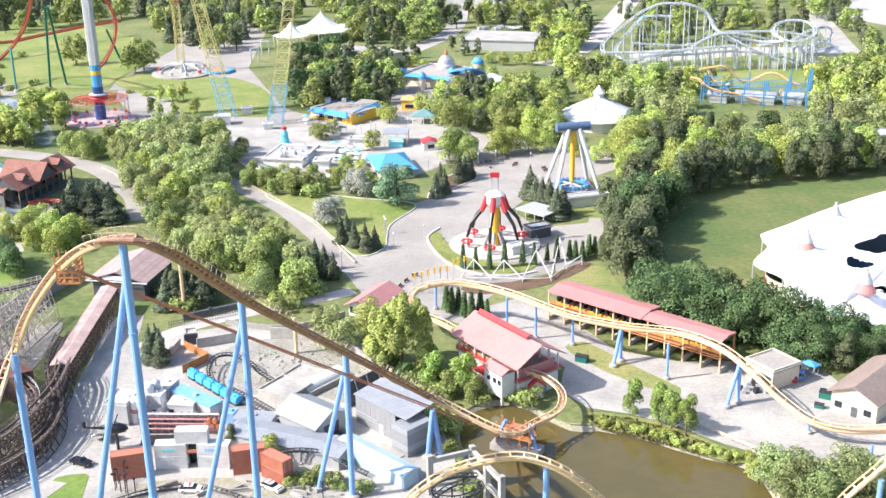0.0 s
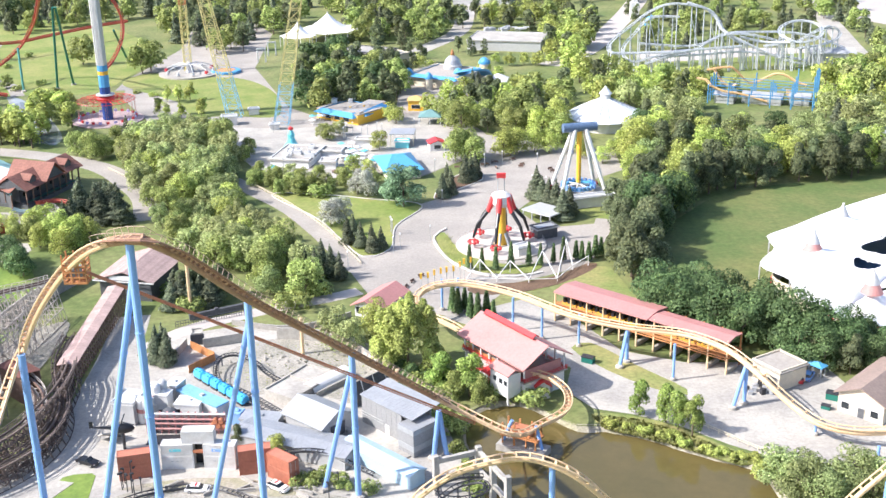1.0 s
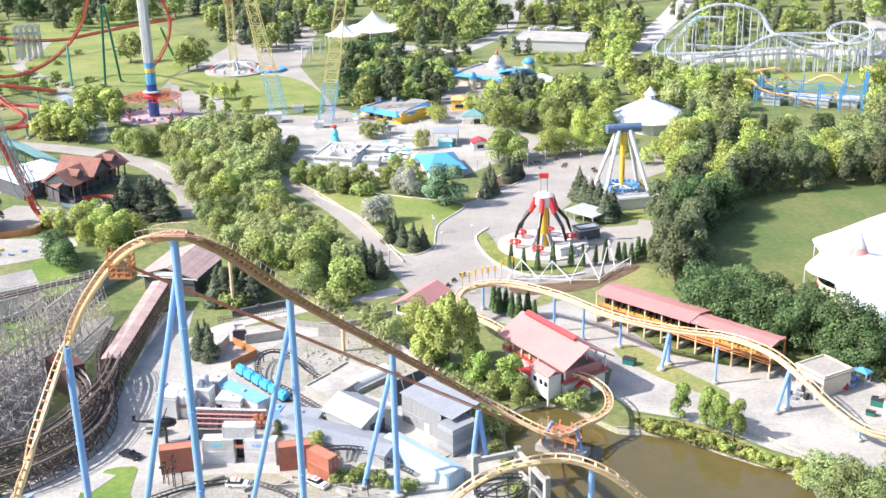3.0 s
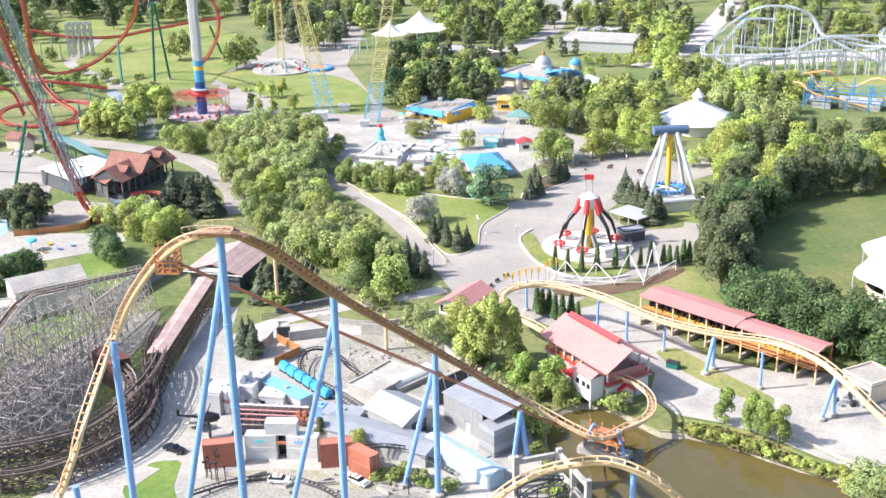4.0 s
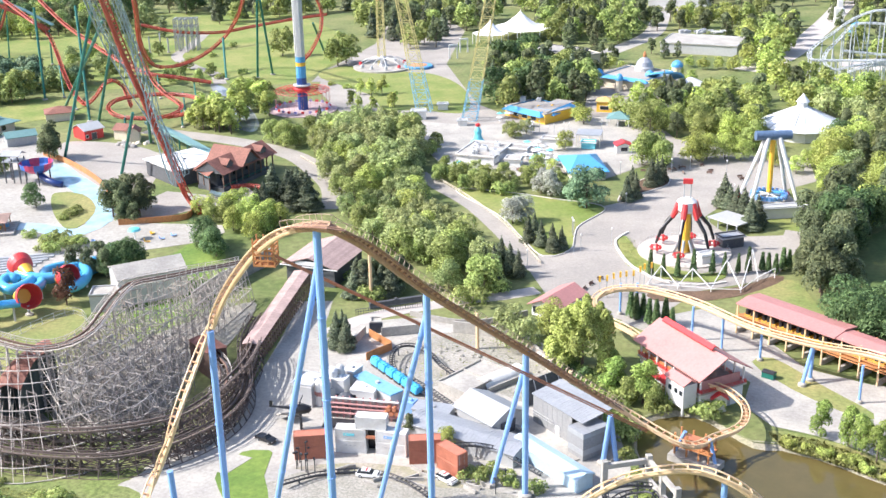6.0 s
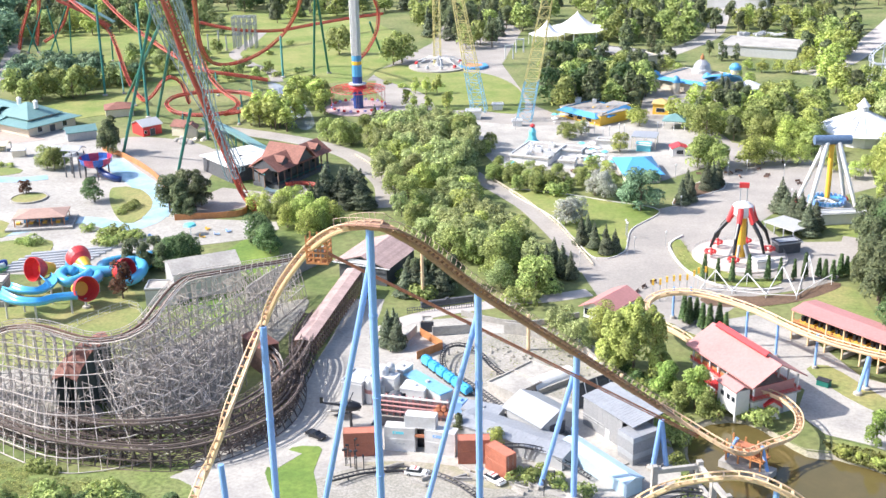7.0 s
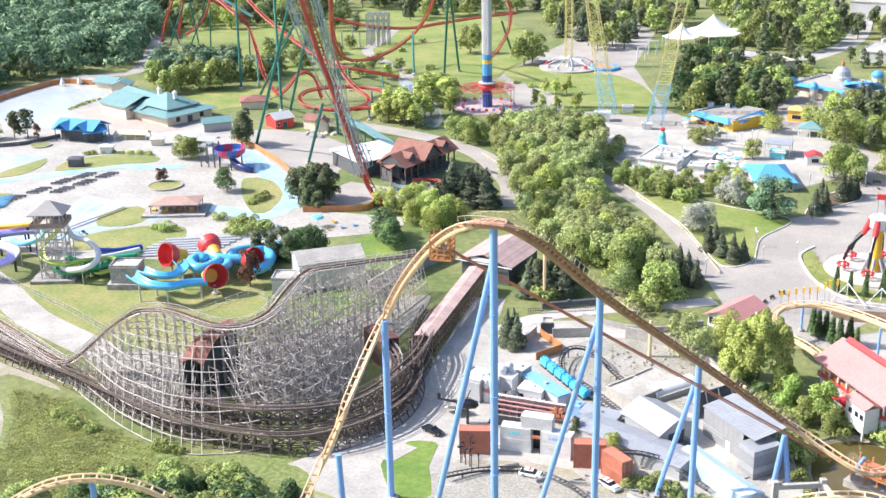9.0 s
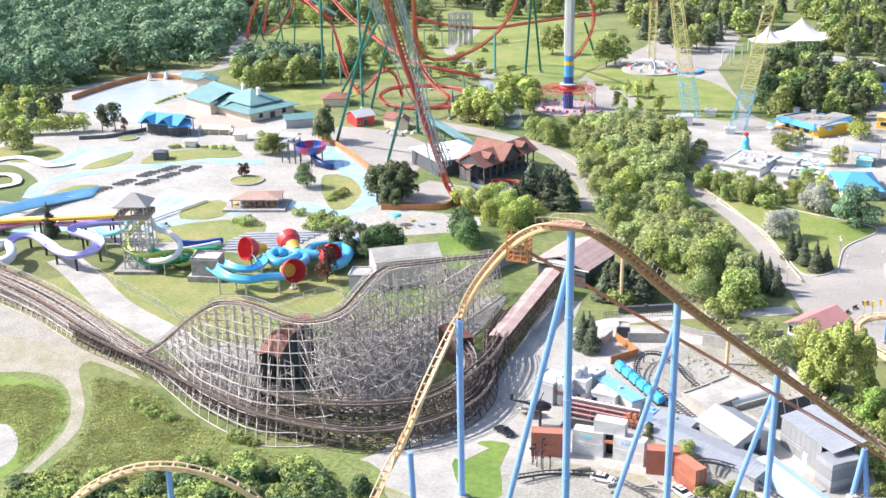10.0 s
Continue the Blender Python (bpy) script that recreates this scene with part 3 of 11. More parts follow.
strip("path", [(-71.3, 247.2), (-66.1, 255.1), (-59.1, 261.5), (-50.2, 266.6), (-41.0, 271.8), (-32.7, 275.1), (-23.6, 280.4)], 5.0, PAVING, 0.06, "pale concrete footbridge walkway", "path")
strip("access_road", [(-30.6, 580.0), (-11.2, 615.8), (7.4, 665.5), (13.7, 735.9), (27.7, 896.1)], 11.0, CONCRETE, 0.05, "pale concrete access road", "road")
strip("access_road", [(50.4, 565.6), (70.6, 597.0), (89.0, 647.9), (113.1, 724.5), (139.3, 820.6)], 13.0, PAVING, 0.05, "pale road beside the far tree belt", "road")
strip("far_road", [(241.7, 807.2), (219.2, 661.6), (207.2, 586.9), (198.3, 508.7), (192.2, 447.6)], 12.0, CONCRETE, 0.05, "pale perimeter road", "road")
sheet("car_park", [(284.0, 830.0), (237.8, 689.0), (252.5, 658.0), (281.9, 627.9), (401.3, 910.0)], PAVING, 0.04, "pale empty car park beyond the trees", "car park", smooth=False)
sheet("ride_lawn", [(81.8, 543.0), (103.0, 565.0), (148.3, 580.7), (202.6, 590.4), (207.5, 551.4), (185.5, 521.5), (157.0, 512.1), (112.4, 504.4), (85.6, 524.1)], LAWN, 0.06, "green grass under the silver coaster", "lawn")
sheet("ride_apron", [(96.0, 585.0), (120.0, 600.0), (165.0, 600.0), (200.0, 592.0), (150.0, 578.0), (110.0, 570.0)], PAVING, 0.07, "pale ground behind the silver coaster", "apron")
sheet("car_park", [(6.4, 899.1), (8.1, 714.8), (22.6, 734.9), (39.0, 780.3), (44.7, 893.7)], PAVING, 0.04, "pale car park beyond the trees", "car park", smooth=False)
sheet("station_yard", [(-2.3, 263.0), (9.1, 267.7), (20.9, 274.5), (29.7, 261.5), (39.3, 241.8), (52.3, 235.4), (67.4, 234.8), (82.4, 234.2), (85.4, 220.4), (99.0, 212.4), (84.4, 175.4), (71.0, 183.2), (63.2, 192.4), (54.0, 199.0), (45.6, 206.8), (37.2, 211.8), (29.4, 214.5), (24.4, 222.8), (26.7, 233.6), (15.0, 249.0)], CONCRETE, 0.05, "pale concrete yard beside the roller coaster station", "yard", smooth=False)
sheet("lawn", [(-57.9, 364.1), (-41.1, 363.1), (-26.1, 359.2), (-8.5, 351.2), (-15.9, 331.0), (-16.8, 311.6), (-24.5, 306.5), (-32.2, 321.9), (-40.7, 340.3)], LAWN, 0.09, "mown green lawn with small trees", "lawn")
sheet("lawn", [(-151.8, 538.1), (-145.7, 563.0), (-121.9, 554.3), (-96.1, 545.7), (-77.1, 514.3), (-70.3, 472.0), (-89.3, 473.4), (-106.0, 474.7), (-118.7, 501.2)], LAWN, 0.09, "mown green lawn below the round ride", "lawn")
sheet("field", [(-404.3, 699.0), (-286.0, 726.4), (-231.3, 730.9), (-184.0, 676.2), (-151.8, 613.6), (-153.9, 557.1), (-161.6, 521.2), (-204.5, 519.0), (-299.1, 504.7)], LAWN, 0.05, "wide mown field under the red ride", "field")
sheet("lawn", [(27.8, 243.8), (32.7, 246.4), (41.9, 233.6), (50.3, 222.3), (47.5, 219.9), (38.4, 227.6), (32.0, 235.7)], DRY, 0.09, "dry grass strip beside the track", "lawn")
sheet("bank_grass", [(28.6, 212.6), (37.1, 211.1), (45.4, 206.1), (54.6, 196.9), (59.2, 193.5), (54.4, 191.6), (45.0, 198.3), (37.1, 203.4), (30.7, 206.4)], DRY, 0.04, "rough grass bank of the pond", "bank")
sheet("lawn", [(36.8, 355.5), (57.9, 363.2), (62.4, 356.9), (53.2, 337.7), (44.3, 335.5)], LAWN, 0.09, "mown green lawn behind the pendulum ride", "lawn")
sheet("lawn", [(21.2, 278.2), (32.4, 287.5), (42.4, 295.3), (47.0, 275.1), (48.4, 265.9), (33.4, 283.4)], DRY, 0.09, "sloping dry grass beside the hedge", "lawn")
sheet("lawn", [(-131.0, 274.3), (-130.6, 289.1), (-124.0, 312.8), (-110.3, 286.6), (-100.0, 247.8), (-103.9, 235.4), (-112.9, 232.0)], LUSH, 0.07, "green lawn crossed by long shadows", "lawn")
sheet("lawn", [(-75.7, 180.7), (-75.1, 184.6), (-73.7, 190.7), (-69.9, 191.9), (-67.6, 191.1), (-66.7, 182.8), (-62.9, 173.6), (-67.7, 169.3)], LUSH, 0.097, "green lawn wedge beside the service road", "lawn")
sheet("slab", [(-77.4, 183.4), (-75.3, 189.9), (-71.0, 188.7), (-74.1, 182.2)], CONCRETE, 0.16, "pale concrete slab beside the road", "slab", smooth=False)
sheet("meadow", [(-220.4, 188.6), (-203.3, 194.9), (-179.0, 190.5), (-159.8, 182.5), (-130.5, 172.1), (-109.7, 170.4), (-100.4, 171.7), (-102.4, 162.2), (-88.5, 158.3), (-88.3, 137.8), (-149.9, 113.9)], ROUGH, 0.02, "rough tall grass meadow", "meadow")
sheet("gravel_yard", [(-243.8, 217.3), (-216.6, 213.4), (-202.5, 209.9), (-189.2, 203.7), (-176.8, 197.9), (-180.2, 194.0), (-192.7, 194.7), (-204.4, 198.1), (-224.4, 198.0)], GRAVEL, 0.045, "pale gravel yard passing under the wooden ride", "gravel")
sheet("dirt_track", [(-211.1, 195.7), (-199.2, 198.3), (-187.1, 198.2), (-174.5, 198.2), (-163.7, 194.7), (-154.6, 189.8), (-163.1, 191.8), (-171.5, 193.4), (-171.1, 188.8), (-163.8, 181.0), (-158.1, 174.7), (-152.7, 166.2), (-151.0, 158.9), (-150.3, 152.2), (-150.0, 147.2), (-151.1, 146.1), (-152.3, 151.4), (-153.6, 158.9), (-155.9, 166.2), (-161.7, 174.7), (-167.1, 179.8), (-174.0, 183.7), (-182.7, 183.5), (-195.7, 179.6)], DIRT, 0.05, "bare trodden dirt track through the meadow", "dirt")
sheet("meadow_slope", [(-192.0, 175.7), (-181.5, 180.3), (-171.7, 180.4), (-164.8, 176.3), (-158.6, 168.6), (-154.9, 159.9), (-153.5, 150.3), (-155.4, 141.9), (-164.5, 138.4)], LUSH, 0.06, "bright green grass hump", "meadow")
sheet("sand_pit", [(-159.7, 156.1), (-157.3, 151.8), (-157.2, 148.2), (-160.7, 148.2), (-166.9, 153.4), (-170.7, 160.6), (-168.2, 162.3), (-164.3, 160.5)], CONCRETE, 0.09, "pale round concrete pad in the grass", "pad")
sheet("slide_lawn", [(-250.7, 208.3), (-221.7, 241.4), (-199.0, 244.9), (-161.7, 258.5), (-141.9, 261.2), (-131.3, 244.0), (-141.0, 218.1), (-161.6, 210.4), (-188.8, 215.0), (-224.6, 222.2)], DRY, 0.05, "dry grass slope under the water slides", "lawn", smooth=False)
sheet("slide_lawn", [(-274.5, 262.0), (-254.3, 269.8), (-242.7, 270.5), (-211.3, 260.0), (-201.0, 248.9), (-211.7, 238.3), (-218.7, 228.7), (-246.3, 225.5), (-290.0, 238.0)], SLIDEGRASS, 0.066, "green grass under the lilac slide", "lawn", smooth=False)
strip("path", [(-224.0, 246.5), (-216.0, 242.0), (-206.0, 235.5), (-188.0, 223.1), (-171.9, 215.6), (-155.8, 209.1)], 9.0, CONCRETE, 0.08, "pale concrete path below the water slides", "path")
# water park ground
sheet("pool_deck", [(-348.5, 221.2), (-522.9, 346.8), (-381.0, 393.7), (-369.9, 434.0), (-365.8, 476.8), (-344.9, 490.8), (-256.0, 418.5), (-232.7, 415.8), (-204.9, 382.6), (-182.9, 357.6), (-146.4, 307.6), (-144.1, 294.6), (-151.4, 286.7), (-159.4, 273.7), (-174.8, 268.1), (-194.7, 266.0), (-209.2, 250.7), (-247.2, 247.0)], DECK, 0.05, "sunlit pale concrete pool deck", "pool deck", smooth=False)
sheet("wave_pool", [(-354.4, 414.2), (-360.7, 447.5), (-343.9, 465.2), (-333.8, 465.7), (-320.4, 452.7), (-319.6, 435.3), (-313.4, 413.8), (-305.8, 391.3), (-340.4, 401.4)], SHALLOW, 0.09, "shallow pale wave pool with white floor", "pool")
sheet("wave_pool_basin", [(-352.0, 446.0), (-349.0, 458.0), (-341.5, 462.5), (-337.0, 459.0), (-338.0, 452.0), (-345.0, 447.0)], SHALLOW, 0.12, "deeper pale end of the wave pool", "pool")
sheet("hall_terrace", [(-307.1, 415.8), (-308.4, 441.4), (-268.8, 414.2), (-249.6, 403.0), (-258.7, 396.0), (-274.6, 392.6), (-288.0, 408.9), (-297.8, 410.0)], TANPAVE, 0.1, "pinkish tan paved terrace before the teal-roofed hall", "terrace", smooth=False)
sheet("upper_pool", [(-296.2, 330.2), (-300.2, 343.1), (-298.3, 352.5), (-284.5, 353.7), (-277.8, 350.8), (-279.4, 338.5), (-280.5, 323.7)], SHALLOW, 0.1, "white shallow basin of the upper pool", "pool")
strip("pool_edge", [(-294.6, 328.3), (-295.2, 338.0), (-297.2, 349.4)], 5.0, POOL, 0.135, "pale blue deep strip of the upper pool", "pool")
sheet("landing_pool", [(-223.0, 286.2), (-233.3, 304.5), (-235.3, 315.3), (-215.8, 310.7), (-213.6, 305.0), (-217.5, 284.0)], SHALLOW, 0.1, "white landing pool of the wide slide", "pool", smooth=False)
for a, c in (((-227.2, 295.1), (-228.9, 310.0)), ((-223.7, 292.6), (-223.4, 308.0))):
    strip("pool_lane", [a, c], 2.6, POOL, 0.14, "pale cyan lane in the landing pool", "lane")
strip("pool_wall", [(-219.2, 283.4), (-217.1, 292.5), (-215.1, 300.6), (-214.1, 306.1)], 0.8, GREY, 0.9, "grey retaining wall of the landing pool", "wall")
sheet("splash_deck", [(-162.1, 296.4), (-162.1, 315.7), (-148.4, 320.5), (-133.0, 321.2), (-124.0, 321.4), (-120.8, 315.1), (-126.5, 305.2), (-135.3, 299.9), (-147.3, 293.5), (-154.1, 288.4)], DECK, 0.085, "pale concrete splash deck with water toys", "deck", smooth=False)
sheet("mill_court", [(-160.4, 333.5), (-154.4, 352.8), (-134.3, 349.3), (-117.4, 358.7), (-112.7, 350.3), (-121.8, 342.5), (-135.7, 337.6), (-143.9, 328.3), (-152.8, 321.4)], ASPHALT, 0.1, "grey court around the timber station", "court", smooth=False)
sheet("ride_court", [(-219.3, 410.2), (-193.4, 409.3), (-171.4, 392.3), (-163.7, 364.2), (-159.9, 337.0), (-182.9, 357.6), (-210.9, 389.4)], ASPHALT, 0.08, "grey asphalt court under the red ride", "court")
strip("lazy_river", [(-214.2, 279.4), (-207.9, 291.6), (-198.3, 302.9), (-185.6, 313.6), (-169.0, 309.6), (-163.8, 315.1), (-165.3, 328.5), (-176.6, 345.0), (-192.0, 362.2), (-208.0, 374.7)], 6.5, POOL, 0.12, "pale blue lazy river channel", "river")
strip("lazy_river", [(-254.2, 259.5), (-238.4, 269.1), (-220.6, 273.8), (-212.2, 282.4)], 5.0, POOL, 0.12, "pale blue lazy river channel", "river")
for island in ([(-211.6, 278.7), (-197.8, 292.2), (-184.6, 294.0), (-179.9, 276.5), (-197.3, 272.8), (-205.5, 267.2)], [(-279.7, 324.0), (-281.4, 332.9), (-279.3, 341.8), (-276.9, 351.1), (-272.0, 341.0), (-272.5, 329.6)], [(-263.5, 337.5), (-266.9, 349.4), (-263.0, 355.8), (-253.0, 362.7), (-238.8, 364.1), (-233.9, 358.3), (-244.9, 350.4), (-254.2, 342.3)], [(-269.2, 295.2), (-268.4, 305.8), (-260.8, 309.9), (-258.6, 305.0), (-263.2, 296.6)], [(-330.2, 338.1), (-321.6, 347.3), (-308.9, 345.4), (-297.9, 335.4), (-306.8, 324.1), (-319.5, 326.3)], [(-192.0, 346.9), (-181.9, 346.8), (-170.7, 333.2), (-167.4, 318.1), (-170.6, 312.6), (-183.4, 328.7)], [(-218.1, 300.2), (-210.9, 309.1), (-200.8, 300.1), (-203.5, 291.3), (-212.1, 288.3)]):
    sheet("planted_island", island, DRY, 0.16, "planted island of dry grass by the pools", "lawn")
sheet("lawn", [(-278.9, 457.2), (-267.7, 480.2), (-252.2, 485.2), (-233.6, 459.8), (-247.7, 443.4), (-259.4, 433.9)], LAWN, 0.09, "mown lawn beside the teal-roofed hall", "lawn")
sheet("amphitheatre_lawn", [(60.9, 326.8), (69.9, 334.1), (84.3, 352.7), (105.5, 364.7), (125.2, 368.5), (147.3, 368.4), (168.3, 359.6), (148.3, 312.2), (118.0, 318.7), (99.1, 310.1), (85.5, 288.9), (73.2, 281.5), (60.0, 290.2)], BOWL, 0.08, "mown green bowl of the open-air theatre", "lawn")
strip("lazy_river", [(-272.5, 289.3), (-280.4, 304.4), (-275.8, 319.2), (-267.7, 327.4), (-252.9, 340.4), (-243.8, 349.1), (-230.3, 350.5), (-221.1, 355.3)], 6.0, POOL, 0.13, "pale blue lazy river channel", "river")
strip("river_wall", [(-320.4, 309.9), (-315.7, 325.1), (-308.1, 328.6), (-292.5, 322.7), (-287.5, 329.2)], 4.0, WHITE, 0.7, "white curved flume wall", "flume")
strip("river_wall", [(-304.4, 293.2), (-302.0, 307.1), (-294.5, 306.8), (-288.3, 300.3), (-291.0, 295.1), (-297.0, 285.4)], 3.0, WHITE, 0.9, "white curved flume wall", "flume")
sheet("train_apron", [(-57.8, 230.9), (-55.3, 234.2), (-41.7, 219.0), (-30.8, 207.8), (-36.3, 205.7), (-45.6, 214.2)], ASPHALT, 0.09, "grey-brown asphalt apron beside the stunt train", "apron")
sheet("gravel_strip", [(-65.4, 180.3), (-55.8, 187.1), (-48.5, 187.6), (-38.5, 184.0), (-24.0, 184.1), (-15.4, 178.6), (-18.6, 168.4), (-62.4, 169.8)], GRAVEL, 0.08, "grey gravel strip with debris", "gravel")
sheet("dirt_patch", [(-61.8, 186.1), (-52.0, 189.3), (-39.3, 189.3), (-28.2, 185.0), (-32.1, 182.9), (-48.1, 185.7)], DIRT, 0.1, "pale dusty ground beside the containers", "dirt")
sheet("meadow_foot", [(-124.4, 173.1), (-107.2, 174.9), (-95.3, 181.1), (-89.9, 185.5), (-91.8, 179.1), (-95.1, 171.0), (-97.4, 166.2), (-105.4, 163.1), (-116.8, 165.4)], ROUGH, 0.066, "green grass foot of the trestle slope", "meadow")
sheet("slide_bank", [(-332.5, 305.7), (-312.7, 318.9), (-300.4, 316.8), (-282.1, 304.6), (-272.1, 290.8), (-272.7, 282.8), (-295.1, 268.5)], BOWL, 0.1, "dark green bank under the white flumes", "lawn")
sheet("dirt_patch", [(-92.5, 166.0), (-83.9, 167.6), (-76.3, 166.0), (-77.1, 157.9), (-86.4, 154.3)], DIRT, 0.07, "bare patch in the verge", "dirt")
sheet("verge", [(-94.2, 156.1), (-97.9, 167.1), (-89.2, 168.9), (-81.9, 168.3), (-73.3, 164.2), (-75.0, 153.3)], LAWN, 0.055, "grass verge beside the service road", "verge")
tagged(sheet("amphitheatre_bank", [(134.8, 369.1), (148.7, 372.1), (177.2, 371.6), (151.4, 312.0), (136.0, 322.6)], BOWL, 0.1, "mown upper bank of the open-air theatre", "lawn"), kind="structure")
STREAM = material("stream_water", (0.27, 0.29, 0.28), 0.12, vary=0.12, grain=0.4, patch=0.1, bump=0.05, tint=(0.36, 0.37, 0.36))
sheet("stream", [(-198.6, 516.6), (-189.8, 510.8), (-175.8, 490.5), (-161.1, 465.6), (-150.9, 442.2), (-150.7, 431.6), (-159.8, 440.0), (-170.6, 463.2), (-185.1, 488.2)], STREAM, 0.07, "shallow grey stream between the trees", "water")
strip("path", [(-250.6, 650.0), (-244.6, 612.6), (-241.1, 581.7), (-222.8, 556.9), (-205.3, 540.0), (-194.1, 517.7)], 6.0, ASPHALT, 0.1, "grey walkway under the red coaster", "path")
strip("service_road", [(-375.7, 433.2), (-362.7, 457.6), (-354.6, 482.2), (-336.2, 496.4), (-339.0, 514.7), (-362.2, 563.1), (-405.0, 642.8)], 8.0, ASPHALT, 0.1, "grey service road behind the wave pool", "road")
sheet("meadow_edge", [(-126.5, 173.1), (-114.4, 174.4), (-102.6, 175.7), (-94.2, 176.0), (-87.9, 174.0), (-83.2, 166.4), (-78.4, 156.9), (-117.5, 145.0), (-125.7, 162.2)], ROUGH, 0.11, "rough green grass below the trestle", "meadow")


# ---- steel roller coaster with yellow track and blue columns ----
def steel_track(name, points, rail_mat, spine_mat, gauge=1.2, rail=0.14, spine=0.42, drop=0.85, tie=2.0, label="", step=1.5, bank=None, closed=False, tie_mat=None, stretch=None):
    """Two rails on a round spine with cross ties, along a line of control points (x, y, z).
    stretch: first and last cut of a run in another material."""
    line = spline(points, step, closed)
    lean = None
    if bank:
        lean = np.interp(np.linspace(0, 1, len(line)), np.linspace(0, 1, len(bank)), bank)
    ob = thing(name, 0, 0, 0, 0, label, "roller coaster", kind="")
    cuts = [(0, len(line), rail_mat, spine_mat)] if stretch is None else [(0, stretch[0] + 1, rail_mat, spine_mat), (stretch[0], stretch[1] + 1, stretch[2], stretch[2]), (stretch[1], len(line), rail_mat, spine_mat)]
    for low, high, edge, core in cuts:
        bit = line[low:high]
        tilt = None if lean is None else lean[low:high]
        for side in (-1, 1):
            v, f = sweep(bit, ring(rail, 6, side * gauge / 2, 0), closed, bank=tilt)
            raw("rail", v, f, edge, ob)
        v, f = sweep(bit, ring(spine, 8, 0, -drop), closed, bank=tilt)
        raw("spine", v, f, core, ob)
    vs, fs = [], []
    every = max(1, round(tie / step))
    for i, (p, way, side, over) in enumerate(frames_along(line, closed)):
        if i % every == 0:
            if lean is not None:
                turn = Matrix.Rotation(radians(lean[i]), 3, way)
                side, over = turn @ side, turn @ over
            for s in (-1, 1):
                beam(vs, fs, p + side * s * gauge / 2, p - over * drop, 0.22, 0.3)
            beam(vs, fs, p - side * gauge / 2, p + side * gauge / 2, 0.2, 0.16)
    raw("tie_run", vs, fs, tie_mat or spine_mat, ob)["kind"] = "stuff"
    return ob, line


def column(ob, top, foot, r, mat, seg=12, footing=True, name="column"):
    """A round steel column with bolted flanges on a concrete footing."""
    a, b = Vector(foot), Vector(top)
    bm = rod(bmesh.new(), a, b, r, seg)
    n = max(1, int((b - a).length / 12))
    way = (b - a).normalized() * 0.1
    for k in range(1, n):
        p = a.lerp(b, k / n)
        rod(bm, p - way, p + way, r * 1.18, seg)
    part(name, bm, mat, ob)
    if footing:
        part("footing", lathe(bmesh.new(), [(r * 2.2, a.z - 0.2), (r * 2.2, a.z + 0.6), (r * 1.5, a.z + 0.8)], 10, (a.x, a.y, 0)), CONCRETE, ob, "concrete footing")


coaster, lift_line = steel_track("lift_hill_coaster", [(16.9, 220.5, 6), (20.6, 219.0, 5.5), (23.6, 213.2, 5), (22.6, 205.5, 5), (17.4, 200.2, 5), (11.2, 194.2, 6.5), (-2.0, 197.9, 12), (-17.2, 181.7, 30), (-30.8, 163.4, 48), (-37.2, 145.7, 62.5), (-41.8, 143.2, 65), (-49.6, 149.0, 61.5), (-59.8, 160.9, 51), (-69.5, 170.9, 37), (-74.4, 161.8, 22), (-78.8, 160.0, 11), (-79.1, 149.1, 5)], YELLOW, YELLOW, 1.5, 0.15, 0.42, 0.75, 1.5, "yellow steel lift hill and drop on tall blue columns", tie_mat=TANTIE, stretch=(30, 88, LIFTBROWN))
for x, y, z, sx, sy in ((-42.0, 143.4, 64, -14.5, 6.0), (-31.0, 164.0, 47, -11.5, 5.0), (-17.2, 182.2, 29, -6.5, 2.8)):
    column(coaster, (x, y, z), (x, y, 0), 0.58, BLUE)
    column(coaster, (x, y, z * 0.93), (x + sx, y + sy, 0), 0.46, BLUE)
x, y = -2.5, 195.3
column(coaster, (x, y, 10.5), (x - 1.2, y, 0), 0.5, BLUE)
column(coaster, (x, y, 10.5), (x + 1.4, y + 0.6, 0), 0.5, BLUE)
x, y, z = -69.5, 170.3, 35.5
column(coaster, (x, y, z), (x, y, 0), 0.62, BLUE)
x, y, z = -74.9, 160.1, 14
column(coaster, (x, y, z), (x + 0.6, y, 0), 0.55, BLUE)
crest_at = max(range(len(lift_line)), key=lambda i: lift_line[i].z) + 6
run = lift_line[28:crest_at]
for low, high in ((-1.5, -0.8), (-0.35, 0.35), (0.8, 1.5)):
    v, f = sweep(run, [(low, -0.12), (high, -0.12), (high, 0.0), (low, 0.0)])
    raw("walkway", v, f, RUST, coaster, "rusty brown walkway plates")
# stair rail beside the lift and the evacuation line under it
vs, fs = [], []
for p, way, side, over in frames_along(lift_line)[28:crest_at]:
    beam(vs, fs, p + side * 1.35, p + side * 1.35 + over * 1.0, 0.06, 0.06)
    beam(vs, fs, p - side * 1.35, p - side * 1.35 + over * 1.0, 0.06, 0.06)
for s in (-1.35, 1.35):
    v, f = sweep([p + side * s + over * 1.0 for p, way, side, over in frames_along(lift_line)[28:crest_at]], ring(0.04, 4))
    vs, fs = merged((vs, fs), (v, f))
raw("handrail", vs, fs, HANDRAIL, coaster)
v, f = merged(sweep([Vector((-52.4, 154.7, 56)), Vector((4.4, 197.0, 7))], ring(0.17, 6)), sweep([Vector((-51.9, 153.8, 56)), Vector((4.3, 196.2, 7))], ring(0.12, 6)))
raw("evacuation_line", v, f, TIE, coaster, "thin rusty steel line under the lift")
cage = part("service_cage", cube(-53.3, 154.7, 54.2, 3.4, 2.2, 0.12), CEDAR, coaster, "orange steel cage under the crest")
cx, cy, cz = -53.3, 154.7, 56
